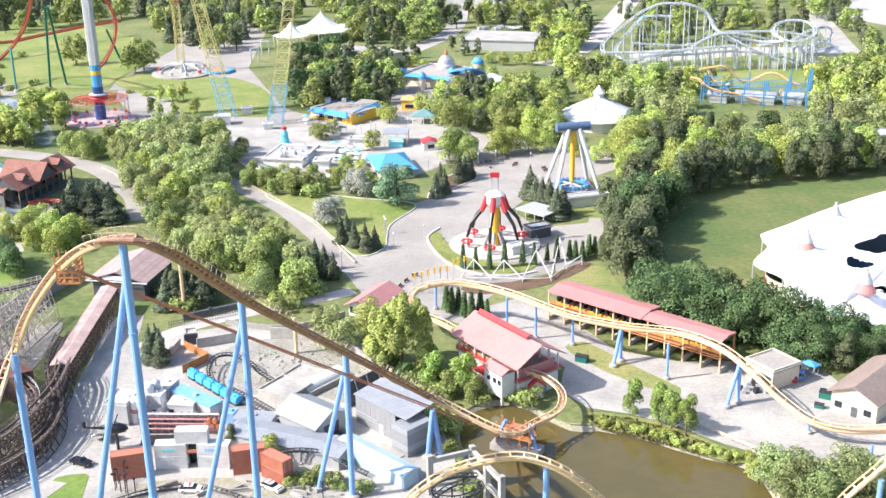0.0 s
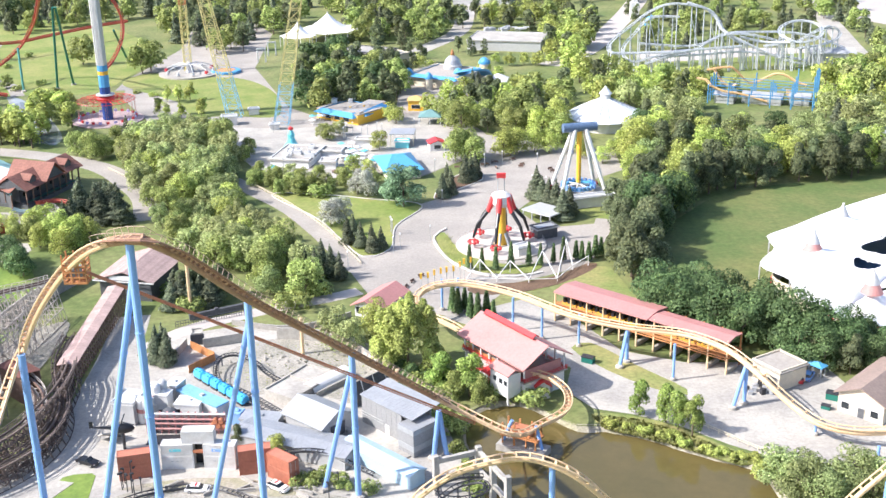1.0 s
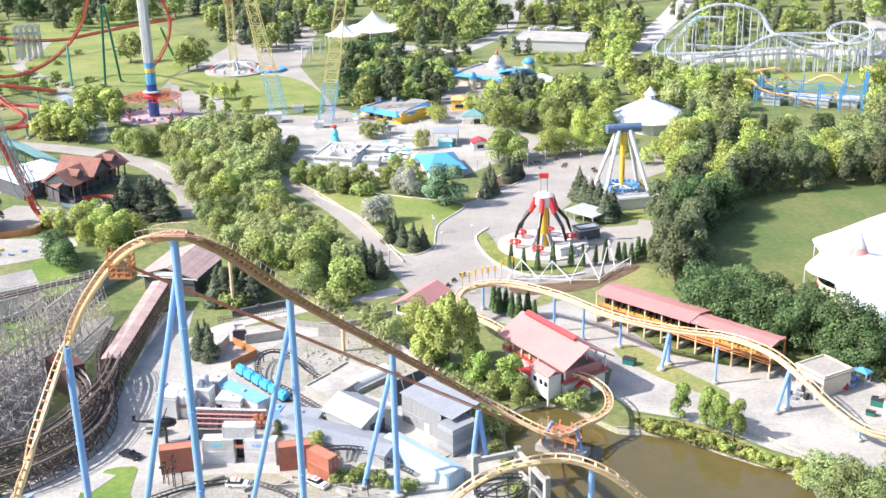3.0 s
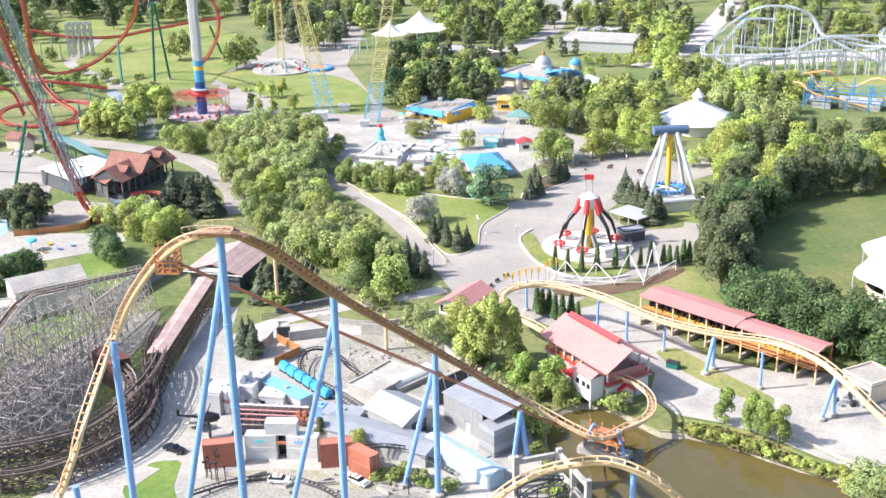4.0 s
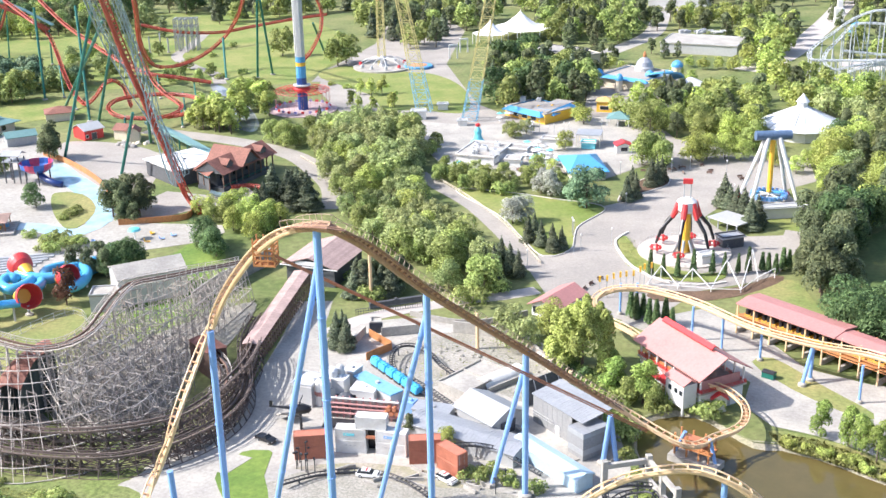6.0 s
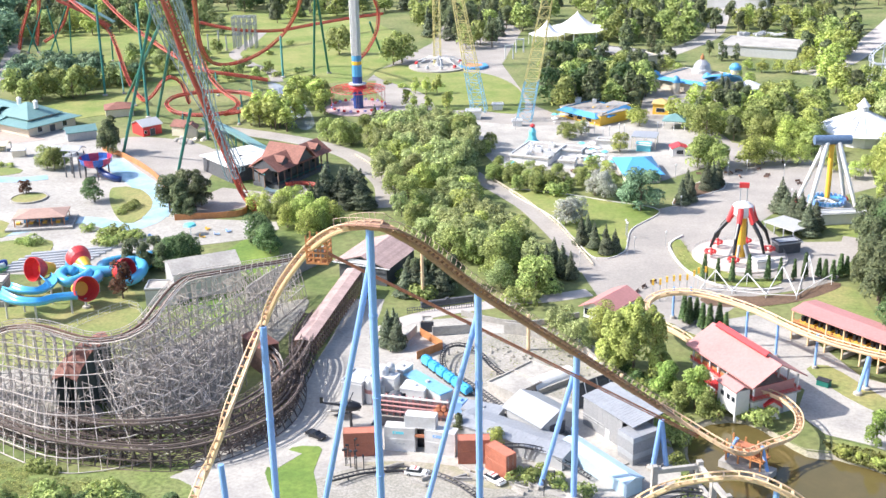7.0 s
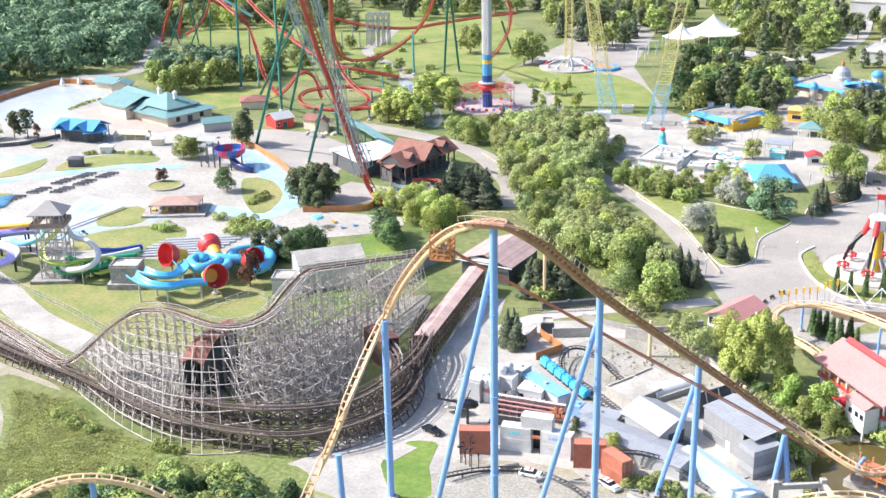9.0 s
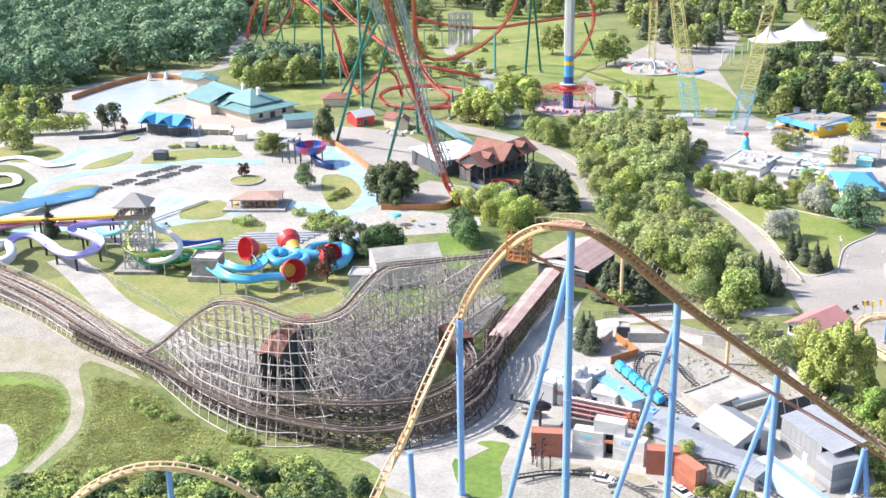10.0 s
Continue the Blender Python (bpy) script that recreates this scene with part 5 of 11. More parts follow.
# ---- buildings: a general house ----
def house(name, x, y, turn, w, d, h, wall, roof="flat", roof_mat=None, rise=2.0, over=0.5, z=0.0, label="", category="building", openings=(), ridge=None, along=True, rimmed=True):
    """A building with its front edge centred at x, y, running w metres to turn degrees and d metres deep behind it.
    openings: (u from the middle, sill, width, height, kind) on the front; kind "w" window, "d" door; capitals for the right end wall."""
    ob = thing(name, x, y, z, turn, label, category)
    part("wall", cube(0, d / 2, -0.2, w, d, h + 0.2), wall, ob)
    roof_mat = roof_mat or GREY
    if roof == "flat":
        bm = cube(0, d / 2, h, w + 2 * over, d + 2 * over, 0.35)
        part("roof", bm, roof_mat, ob)
        rim = bmesh.new()
        if not rimmed:
            rim.free()
            rim = box(bmesh.new(), 0, d / 2, h + 0.3, 0.8, 0.8, 0.4)
        for sx, sy, lx, ly in ((0, 0, w + 0.4, 0.3), (0, d, w + 0.4, 0.3), (-w / 2, d / 2, 0.3, d), (w / 2, d / 2, 0.3, d)):
            if rimmed:
                box(rim, sx, sy, h + 0.36, lx, ly, 0.35)
        part("parapet" if rimmed else "roof_hatch", rim, wall, ob)
    elif roof == "gable":
        if along:
            part("roof", gable(bmesh.new(), 0, d / 2, h, w + 2 * over, d + 2 * over, rise), roof_mat, ob)
            ends = [[[(s * (w / 2 - x), v, u) for v, u in ((0, h - 0.3), (d, h - 0.3), (d / 2, h + rise * 0.9))] for x in (0.02, 0.3)] for s in (-1, 1)]
        else:
            part("roof", gable(bmesh.new(), 0, d / 2, h, d + 2 * over, w + 2 * over, rise, 90), roof_mat, ob)
            ends = [[[(u, v + t, q) for u, q in ((-w / 2, h - 0.3), (w / 2, h - 0.3), (0, h + rise * 0.9))] for t in (0, 0.28)] for v in (0.02, d - 0.3)]
        for outer, inner in ends:
            bm = bmesh.new()
            a, b2 = [bm.verts.new(c) for c in outer], [bm.verts.new(c) for c in inner]
            bm.faces.new(a), bm.faces.new(b2[::-1])
            for i in range(3):
                bm.faces.new((a[i], a[(i + 1) % 3], b2[(i + 1) % 3], b2[i]))
            bmesh.ops.recalc_face_normals(bm, faces=bm.faces)
            part("gable_wall", bm, wall, ob)
    elif roof == "hip":
        part("roof", hip(bmesh.new(), 0, d / 2, h, w + 2 * over, d + 2 * over, rise, (w - d) if ridge is None else ridge), roof_mat, ob)
    for u, sill, ow, oh, kind in openings:
        low = kind.lower()
        bm = bmesh.new()
        face = bmesh.new()
        if kind == low:
            box(bm, u, -0.04, sill, ow + 0.24, 0.12, oh + 0.24)
            box(face, u, -0.09, sill + 0.12, ow, 0.1, oh)
        else:
            box(bm, w / 2 + 0.04, u, sill, 0.12, ow + 0.24, oh + 0.24)
            box(face, w / 2 + 0.09, u, sill + 0.12, 0.1, ow, oh)
        opening = part("door" if low == "d" else "window", bm, WHITE if low == "w" else GREY, ob)
        part("pane" if low == "w" else "leaf", face, GLASS if low == "w" else SLATE, opening)
    return ob


def along(p, q):
    """The middle and the heading in degrees of an edge, and its length."""
    return (p[0] + q[0]) / 2, (p[1] + q[1]) / 2, math.degrees(math.atan2(q[1] - p[1], q[0] - p[0])), math.hypot(q[0] - p[0], q[1] - p[1])


def house_on(name, p, q, d, h, wall, **more):
    """A house whose front runs from p to q."""
    x, y, turn, w = along(p, q)
    return house(name, x, y, turn, w, d, h, wall, **more)


def canopy(name, p, q, d, h, roof, rise, mat, post_mat, label, n=4, over=0.4, z=0.0, category="pavilion"):
    """A roof on posts."""
    x, y, turn, w = along(p, q)
    ob = thing(name, x, y, z, turn, label, category)
    for i in range(n):
        u = -w / 2 + w * i / (n - 1)
        for v in (0, d):
            part("post", cube(u, v, -0.2, 0.28, 0.28, h + 0.2), post_mat, ob)
    if roof == "hip":
        part("roof", hip(bmesh.new(), 0, d / 2, h, w + 2 * over, d + 2 * over, rise, max(0, w - d)), mat, ob)
    elif roof == "gable":
        part("roof", gable(bmesh.new(), 0, d / 2, h, w + 2 * over, d + 2 * over, rise), mat, ob)
    else:
        part("roof", cube(0, d / 2, h, w + 2 * over, d + 2 * over, 0.35), mat, ob)
    return ob


def roof_units(p, n, seed, z, spread, mat=None):
    """Air-handling boxes and ducts on a flat roof."""
    rng = random.Random(seed)
    for k in range(n):
        s = rng.uniform(1.2, 2.6)
        ob = thing("air_unit", p[0] + rng.uniform(-1, 1) * spread[0], p[1] + rng.uniform(-1, 1) * spread[1], z, rng.choice((0, 90, 20)), "pale grey rooftop air-handling unit", "air unit", "rooftop units")
        part("casing", cube(0, 0, 0, s * 1.4, s, s * 0.7), mat or LIGHTGREY, ob)
        part("fan_hood", lathe(bmesh.new(), [(s * 0.3, s * 0.7), (s * 0.3, s * 0.85), (s * 0.2, s * 0.9)], 10), GREY, ob)


# ---- red-roofed station, train shed and yard buildings ----
def station():
    p, q = (2.4, 235.3), (15.1, 217.4)
    x, y, turn, w = along(p, q)
    ob = thing("coaster_station", x, y, 0, turn, "white two-storey station with faded red pitched roof and red railings", "station")
    d, h, up = 12.0, 8.0, 4.2
    part("wall", cube(0, d / 2, -0.2, w - 1, d - 1, up + 0.2), WHITE, ob)
    part("platform", cube(0, d / 2, up, w, d, 0.3), CONCRETE, ob)
    part("roof", gable(bmesh.new(), 0, d / 2, h, w + 1.5, d + 1.5, 3.8), PINKROOF, ob)
    part("ridge_monitor", gable(bmesh.new(), -1.0, d / 2, h + 4.2, w * 0.78, 1.8, 0.7), RED, ob, "raised red ridge vent")
    bm = bmesh.new()
    for k in range(8):
        u = -w / 2 + 0.6 + (w - 1.2) * k / 7
        for v in (0.5, d - 0.5):
            part("post", cube(u, v, up, 0.3, 0.3, h - up), WHITE, ob)
    for v in (0.3, d - 0.3):
        for z in (0.5, 0.8, 1.1):
            box(bm, 0, v, up + z, w, 0.1, 0.1)
        for k in range(40):
            box(bm, -w / 2 + w * k / 39, v, up + 0.3, 0.07, 0.07, 0.9)
    for u in (-w / 2, w / 2):
        for z in (0.5, 0.8, 1.1):
            box(bm, u, d / 2, up + z, 0.1, d, 0.1)
    part("railing", bm, RED, ob, "red steel railing")
    part("queue_screen", cube(-3, 0.9, up + 0.3, w * 0.6, 0.15, 1.2), CEDAR, ob)
    part("gable_end", cube(w / 2 - 1.2, d / 2, up, 0.3, d - 2, 2.6), PINKROOF, ob)
    part("garage_door", cube(w / 2 - 0.46, d / 2, 0, 0.2, 4.5, 3.2), GREY, ob)
    for u in (-8, -4.5, -1, 2.5):
        win = part("window", cube(u, 0.46, 1.2, 1.5, 0.12, 1.5), GREY, ob)
        part("pane", cube(u, 0.4, 1.3, 1.3, 0.12, 1.3), GLASS, win)
    # control room on the water side
    room = thing("control_room", x + 0.0, y, 0, turn, "small white control room with dark windows", "building")
    part("wall", cube(w / 2 - 4.2, -1.6, 1.5, 6.0, 3.4, 5.2), WHITE, room)
    part("leg", cube(w / 2 - 6.5, -2.8, -0.5, 0.4, 0.4, 2.0), WHITE, room)
    part("leg", cube(w / 2 - 1.8, -2.8, -0.5, 0.4, 0.4, 2.0), WHITE, room)
    part("roof", gable(bmesh.new(), w / 2 - 4.2, -1.6, 6.8, 6.6, 4.0, 1.0), PINKROOF, room)
    for u in (-5.6, -3.6, -2.0):
        win = part("window", cube(w / 2 + u, -3.32, 4.2, 1.1, 0.1, 1.2), GREY, room)
        part("pane", cube(w / 2 + u, -3.38, 4.3, 0.95, 0.1, 1.0), GLASS, win)
    # outside stair
    stair = thing("station_stair", x, y, 0, turn, "red steel stair and landing on the station front", "stair")
    bm, rail = bmesh.new(), bmesh.new()
    for k in range(18):
        box(bm, -1.0 - k * 0.28, -1.6, 4.0 - k * 0.22, 0.3, 1.6, 0.06)
    box(bm, 1.0, -1.6, 4.0, 4.0, 2.6, 0.15)
    for v in (-0.7, -2.5):
        for z in (0.5, 1.0):
            rod(rail, (-1.0, v, 4.0 + z), (-6.0, v, 0.1 + z), 0.06, 4)
            rod(rail, (3.0, v, 4.1 + z), (-1.0, v, 4.1 + z), 0.06, 4)
        for k in range(10):
            rod(rail, (3.0 - k, v, 0.2 if k < 4 else 4 - (k - 4) * 0.78), (3.0 - k, v, 5.1 if k < 4 else 5.0 - (k - 4) * 0.78), 0.06, 4)
    part("steps", bm, RED, stair)
    part("handrail", rail, RED, stair)


station()
house_on("pump_house", (17.8, 219.0), (20.7, 219.4), 5.0, 3.0, WHITE, roof="gable", roof_mat=RED, rise=1.3, over=0.4, along=False, label="small white shed with bright red pitched roof", category="shed")


def train_shed():
    p, q = (25.0, 259.5), (60.2, 228.6)
    x, y, turn, w = along(p, q)
    ob = thing("train_shed", x, y, 0, turn, "open orange steel train shed under a long faded pink roof", "shed")
    d, h, deck = 6.5, 8.0, 4.2
    for k in range(11):
        u = -w / 2 + 0.4 + (w - 0.8) * k / 10
        for v in (0.2, d - 0.2):
            part("post", cube(u, v, -0.2, 0.32, 0.32, h + 0.2), CEDAR if v > 1 else YELLOW, ob)
        part("pier", cube(u, d / 2 - 0.5, -0.2, 0.7, d * 0.75, 1.3), CONCRETE, ob)
        part("brace", rod(bmesh.new(), (u, 0.2, deck - 0.2), (u, d - 0.2, 1.2), 0.12, 6), CEDAR, ob)
    part("deck", cube(0, d / 2, deck - 0.35, w, d, 0.35), CEDAR, ob)
    for z, t in ((deck + 0.5, 0.35), (deck + 1.1, 0.12), (deck - 0.9, 0.25), (h - 0.5, 0.35)):
        part("girder", cube(0, 0.15, z, w, 0.16, t), CEDAR, ob)
    part("roof", gable(bmesh.new(), -w * 0.21, d / 2 + 0.5, h, w * 0.56, d + 2.6, 0.7), PINKROOF, ob)
    part("roof", gable(bmesh.new(), w * 0.27, d / 2 - 0.3, h - 0.1, w * 0.46, d, 0.5), PINKROOF, ob)
    for k in range(9):
        train = thing("coaster_car", x + (-w / 2 + 3.5 + k * 4.6) * math.cos(radians(turn)) - 2.4 * math.sin(radians(turn)), y + (-w / 2 + 3.5 + k * 4.6) * math.sin(radians(turn)) + 2.4 * math.cos(radians(turn)), deck, turn, "parked coaster car with dark seats", "ride car", "parked coaster cars")
        part("chassis", cube(0, 0, 0.2, 4.0, 2.0, 0.6), AMBER, train)
        for i in range(3):
            for v in (-0.6, 0.6):
                part("seat", cube(-1.3 + i * 1.3, v, 0.7, 0.7, 0.8, 1.3), DARK, train)


train_shed()
house_on("brick_service_building", (79.0, 212.1), (85.9, 205.3), 20.0, 4.4, CREAM, roof="gable", roof_mat=BROWNROOF, rise=2.6, over=0.8, along=False, label="cream service building with a brown pitched shingle roof", openings=((-3.2, 1.0, 1.6, 1.4, "w"), (3.0, 1.0, 1.6, 1.4, "w"), (0.2, 0, 1.2, 2.1, "d")))
house_on("flat_roof_store", (65.3, 227.1), (69.3, 220.5), 8.0, 4.2, CREAM, roof="flat", roof_mat=ASPHALT, label="beige store building with flat grey roof", openings=((2.0, 0, 2.4, 2.6, "d"), (-2.0, 1.5, 1.2, 1.0, "w")))
# waste bins, stacked crates and parked cars in the yard
for x, y, s in ((79.8, 216.8, 1.0), (76.9, 212.7, 0.6), (30.8, 236.3, 0.9)):
    ob = thing("waste_container", x, y, 0, -30, "dark green steel waste container", "waste bin", "waste containers")
    part("bin", cube(0, 0, 0.1, 3.0 * s, 1.8 * s, 1.5 * s), GREEN, ob)
    part("lid", gable(bmesh.new(), 0, 0, 1.6 * s + 0.1, 3.1 * s, 1.9 * s, 0.25), DARK, ob)
rng = random.Random(5)
for k in range(12):
    x, y = 64.3, 222.6
    ob = thing("crate", x + rng.uniform(-2, 4), y + rng.uniform(-3, 2), 0, rng.uniform(0, 90), "grey crate stacked against the store wall", "crate", "stacked crates")
    part("case", cube(0, 0, 0, rng.uniform(0.8, 1.4), 0.9, rng.uniform(0.7, 1.4)), GREY if k % 3 else DARK, ob)


def car(x, y, turn, paint, label, roof=None, pickup=False):
    """A parked car: body, cabin glass, wheels and lamps."""
    ob = thing("pickup_truck" if pickup else "car", x, y, 0, turn, label, "car")
    side = [(-2.3, 0.35), (-2.35, 0.8), (-1.5, 0.98), (1.2, 1.0), (2.25, 0.85), (2.3, 0.4)]
    bm = bmesh.new()
    ends = [[bm.verts.new((u, v, z)) for u, z in side] for v in (-0.9, 0.9)]
    bm.faces.new(ends[0]), bm.faces.new(ends[1][::-1])
    for i in range(len(side)):
        j = (i + 1) % len(side)
        bm.faces.new((ends[0][i], ends[0][j], ends[1][j], ends[1][i]))
    bmesh.ops.recalc_face_normals(bm, faces=bm.faces)
    part("body", bm, paint, ob)
    bm = bmesh.new()
    a, b = (-0.2, 1.0) if pickup else (-1.7, 1.0)
    low = [bm.verts.new((u, v, 0.97)) for u, v in ((a, -0.82), (b, -0.82), (b, 0.82), (a, 0.82))]
    top = [bm.verts.new((u, v, 1.45)) for u, v in ((a + 0.35, -0.68), (b - 0.6, -0.68), (b - 0.6, 0.68), (a + 0.35, 0.68))]
    bm.faces.new(top)
    for i in range(4):
        bm.faces.new((low[i], low[(i + 1) % 4], top[(i + 1) % 4], top[i]))
    cabin = part("cabin", bm, GLASS, ob)
    part("roof_panel", cube((a + b) / 2 - 0.12, 0, 1.45, b - a - 1.0, 1.3, 0.06), roof or paint, ob)
    for u in (-1.4, 1.45):
        for v in (-0.85, 0.85):
            wheel = part("wheel", rod(bmesh.new(), (u, v - 0.1, 0.33), (u, v + 0.1, 0.33), 0.33, 12), BLACK, ob)
            part("rim", rod(bmesh.new(), (u, v - 0.12, 0.33), (u, v + 0.12, 0.33), 0.18, 10), LIGHTGREY, wheel)
    for v in (-0.65, 0.65):
        part("headlight", cube(2.24, v, 0.6, 0.12, 0.35, 0.18), WHITE, ob)
        part("tail_light", cube(-2.33, v, 0.6, 0.08, 0.3, 0.18), RED, ob)
    return ob


car(75.5, 225.6, 60, RED, "red car parked beside the beige store")
car(77.4, 226.6, 60, BLUE, "blue car parked beside the beige store")
canopy("market_umbrella", (80.0, 226.5), (81.2, 227.5), 3.0, 2.6, "hip", 0.8, SKYBLUE, GREY, "blue canvas canopy on posts", 2)

# white membrane theatre roof
def membrane():
    rim = spline([(78.4, 273.7, 8), (86.1, 288.7, 7), (84.0, 289.4, 10), (95.7, 301.1, 9), (109.7, 311.0, 10), (130.6, 325.6, 10), (164.5, 345.5, 10), (156.9, 293.0, 10), (118.5, 217.5, 10), (98.9, 215.0, 9), (97.7, 238.9, 5), (94.0, 240.9, 7), (90.3, 245.5, 5), (87.2, 244.7, 8), (83.2, 259.0, 6), (83.0, 263.2, 8)], 2.0, True)
    c = sum(rim, Vector()) / len(rim)
    masts = [Vector((91.6, 274.4, 13)), Vector((105.5, 295.1, 13)), Vector((97.0, 247.0, 13)), Vector((117.3, 263.1, 14)), Vector((125.9, 292.4, 14))]
    holes = [(Vector((112.4, 278.3, 11)).xy, Vector((0.94, 0.34)), 9.0, 5.0), (Vector((103.2, 267.9, 11)).xy, Vector((0.5, -0.86)), 4.2, 2.6), (Vector((104.1, 253.7, 11)).xy, Vector((0.95, -0.3)), 3.5, 1.6)]
    ob = thing("theatre_tent", 0, 0, 0, 0, "huge white tensile membrane roof with peaked masts", "tent")
    rounds, verts, faces, n = 60, [], [], len(rim)
    for k in range(rounds + 1):
        s = k / rounds
        for p in rim:
            q = p.lerp(Vector((c.x, c.y, 12)), s)
            lift = sum((m.z - 8.0) * math.exp(-(q - m).xy.length / 3.2) for m in masts)
            verts.append((q.x, q.y, q.z + 0.4 * math.sin(math.pi * s) + lift))
    for k in range(rounds):
        for i in range(n):
            j = (i + 1) % n
            at = (Vector(verts[k * n + i]) + Vector(verts[(k + 1) * n + j])) / 2
            if any(((at.xy - o).dot(w) / a) ** 2 + ((at.xy - o).dot(Vector((-w.y, w.x))) / b) ** 2 < 1 for o, w, a, b in holes):
                continue
            faces.append((k * n + i, k * n + j, (k + 1) * n + j, (k + 1) * n + i))
    me = raw("membrane", verts, faces, FABRIC, ob)
    for q in me.data.polygons:
        q.use_smooth = True
    for o, w, a, b in holes:
        vs, fs, across = [], [], Vector((-w.y, w.x))
        for k in range(40):
            u, v = math.cos(math.tau * k / 40), math.sin(math.tau * k / 40)
            for grow in (0.9, 1.3):
                q = o + w * (a * u * grow) + across * (b * v * grow)
                vs.append((q.x, q.y, min((((Vector(t[:2]) - q).length_squared, t[2]) for t in verts))[1] + 0.12))
        fs = [(2 * k, 2 * k + 1, (2 * k + 3) % 80, (2 * k + 2) % 80) for k in range(40)]
        for q in raw("opening_hem", vs, fs, FABRIC, ob).data.polygons:
            q.use_smooth = True
    for m in masts:
        part("mast", rod(bmesh.new(), (m.x, m.y, 0), (m.x, m.y, m.z + 4), 0.35, 10), LIGHTGREY, ob)
        cap = part("mast_cap", lathe(bmesh.new(), [(2.6, m.z - 1.6), (1.5, m.z + 0.6), (1.4, m.z + 0.7)], 20, (m.x, m.y, 0)), PINKROOF, ob, "faded pink collar")
        part("cap_cone", lathe(bmesh.new(), [(1.7, m.z + 0.6), (0.9, m.z + 2.2), (0.8, m.z + 2.6), (0.3, m.z + 3.4)], 20, (m.x, m.y, 0)), LIGHTGREY, cap)
    for k in range(0, n, 9):
        p = rim[k]
        part("edge_post", rod(bmesh.new(), (p.x, p.y, -0.2), (p.x, p.y, p.z), 0.2, 8), LIGHTGREY, ob)
    wall = [p.lerp(c, 0.08) for p in rim]
    bowl = thing("seating_bowl", 0, 0, 0, 0, "dark blue seating rows with tan aisles under the tent", "seating")
    x, y = 130.1, 290.9
    prof = []
    for k in range(14):
        prof += [(4 + 2 * k, 0.3 + 0.28 * k), (6 + 2 * k, 0.3 + 0.28 * k)]
    part("seat_tier", lathe(bmesh.new(), prof, 48, (x, y, 0)), material("navy_seats", (0.06, 0.13, 0.26), 0.5, vary=0.3, grain=2.5), bowl)
    for a in range(0, 360, 24):
        u = Vector((math.cos(radians(a)), math.sin(radians(a)), 0))
        part("aisle", rod(bmesh.new(), Vector((x, y, 0.4)) + u * 4, Vector((x, y, 4.4)) + u * 32, 0.7, 4), TANPAVE, bowl)
    back = thing("stage_wall", 0, 0, 0, 0, "cream wall with red boards under the tent", "wall")
    vs, fs = [], []
    for k in range(n):
        p, q = wall[k], wall[(k + 1) % n]
        beam(vs, fs, (p.x, p.y, 2.4), (q.x, q.y, 2.4), 0.3, 5.0)
    raw("wall_panel", vs, fs, CREAM, back)
    vs, fs = [], []
    for k in range(n):
        if k % 2 == 0 and k % 24 < 14:
            p, q = wall[k].lerp(c, -0.006), wall[(k + 1) % n].lerp(c, -0.006)
            beam(vs, fs, (p.x, p.y, 2.6), (q.x, q.y, 2.6), 0.3, 3.2)
    raw("red_boards", vs, fs, RED, back)
    vs, fs = [], []
    for k in range(n):
        p, q = wall[k].lerp(c, -0.004), wall[(k + 1) % n].lerp(c, -0.004)
        beam(vs, fs, (p.x, p.y, 0.4), (q.x, q.y, 0.4), 0.3, 0.9)
    raw("plinth", vs, fs, CREAM, back)


membrane()


# ---- flat rides round the plaza ----
def claw_ride(x, y):
    ob = thing("claw_ride", x, y, 0, 0, "red, yellow and black swinging-arm ride on a round pad", "ride")
    part("tower", lathe(bmesh.new(), [(1.7, 0), (1.5, 3), (1.3, 11), (1.2, 12)], 16), AMBER, ob)
    part("crown", lathe(bmesh.new(), [(2.2, 12), (3.0, 13), (2.8, 15.2), (1.6, 16)], 12), WHITE, ob)
    for s in (-0.9, 0.9):
        part("mast", rod(bmesh.new(), (s, 0, 15.8), (s, 0, 21), 0.16, 8), GREY, ob)
    part("sign_box", cube(0, 0, 20.2, 2.6, 0.8, 1.4), RED, ob)
    for k in range(6):
        a = math.tau * k / 6 + 0.3
        c, s = math.cos(a), math.sin(a)
        root = part("arm_bracket", rod(bmesh.new(), (2.2 * c, 2.2 * s, 14.8), (4.0 * c, 4.0 * s, 10.6), 0.95, 8, 0.7), RED, ob)
        part("arm", rod(rod(bmesh.new(), (3.4 * c, 3.4 * s, 11.6), (7.0 * c, 7.0 * s, 7.4), 0.62, 8, 0.5), (7.0 * c, 7.0 * s, 7.4), (8.4 * c, 8.4 * s, 3.4), 0.5, 8, 0.36), BLACK, ob)
        for t in range(5):
            b = math.tau * t / 5
            gx, gy = 8.4 * c + 1.2 * math.cos(b), 8.4 * s + 1.2 * math.sin(b)
            part("seat_pod", rod(bmesh.new(), (gx, gy, 1.6), (gx, gy, 2.7), 0.42, 8, 0.3), RED, ob)
        hoop, f = sweep(spline([(8.4 * c + 1.6 * math.cos(b), 8.4 * s + 1.6 * math.sin(b), 2.2) for b in np.linspace(0, math.tau, 10)[:-1]], 1.0, True), ring(0.2, 5), True)
        raw("gondola_ring", hoop, f, RED, ob)
        part("leg", rod(bmesh.new(), (1.4 * c, 1.4 * s, 4.0), (3.0 * c, 3.0 * s, 0.3), 0.4, 8), GREY, ob)


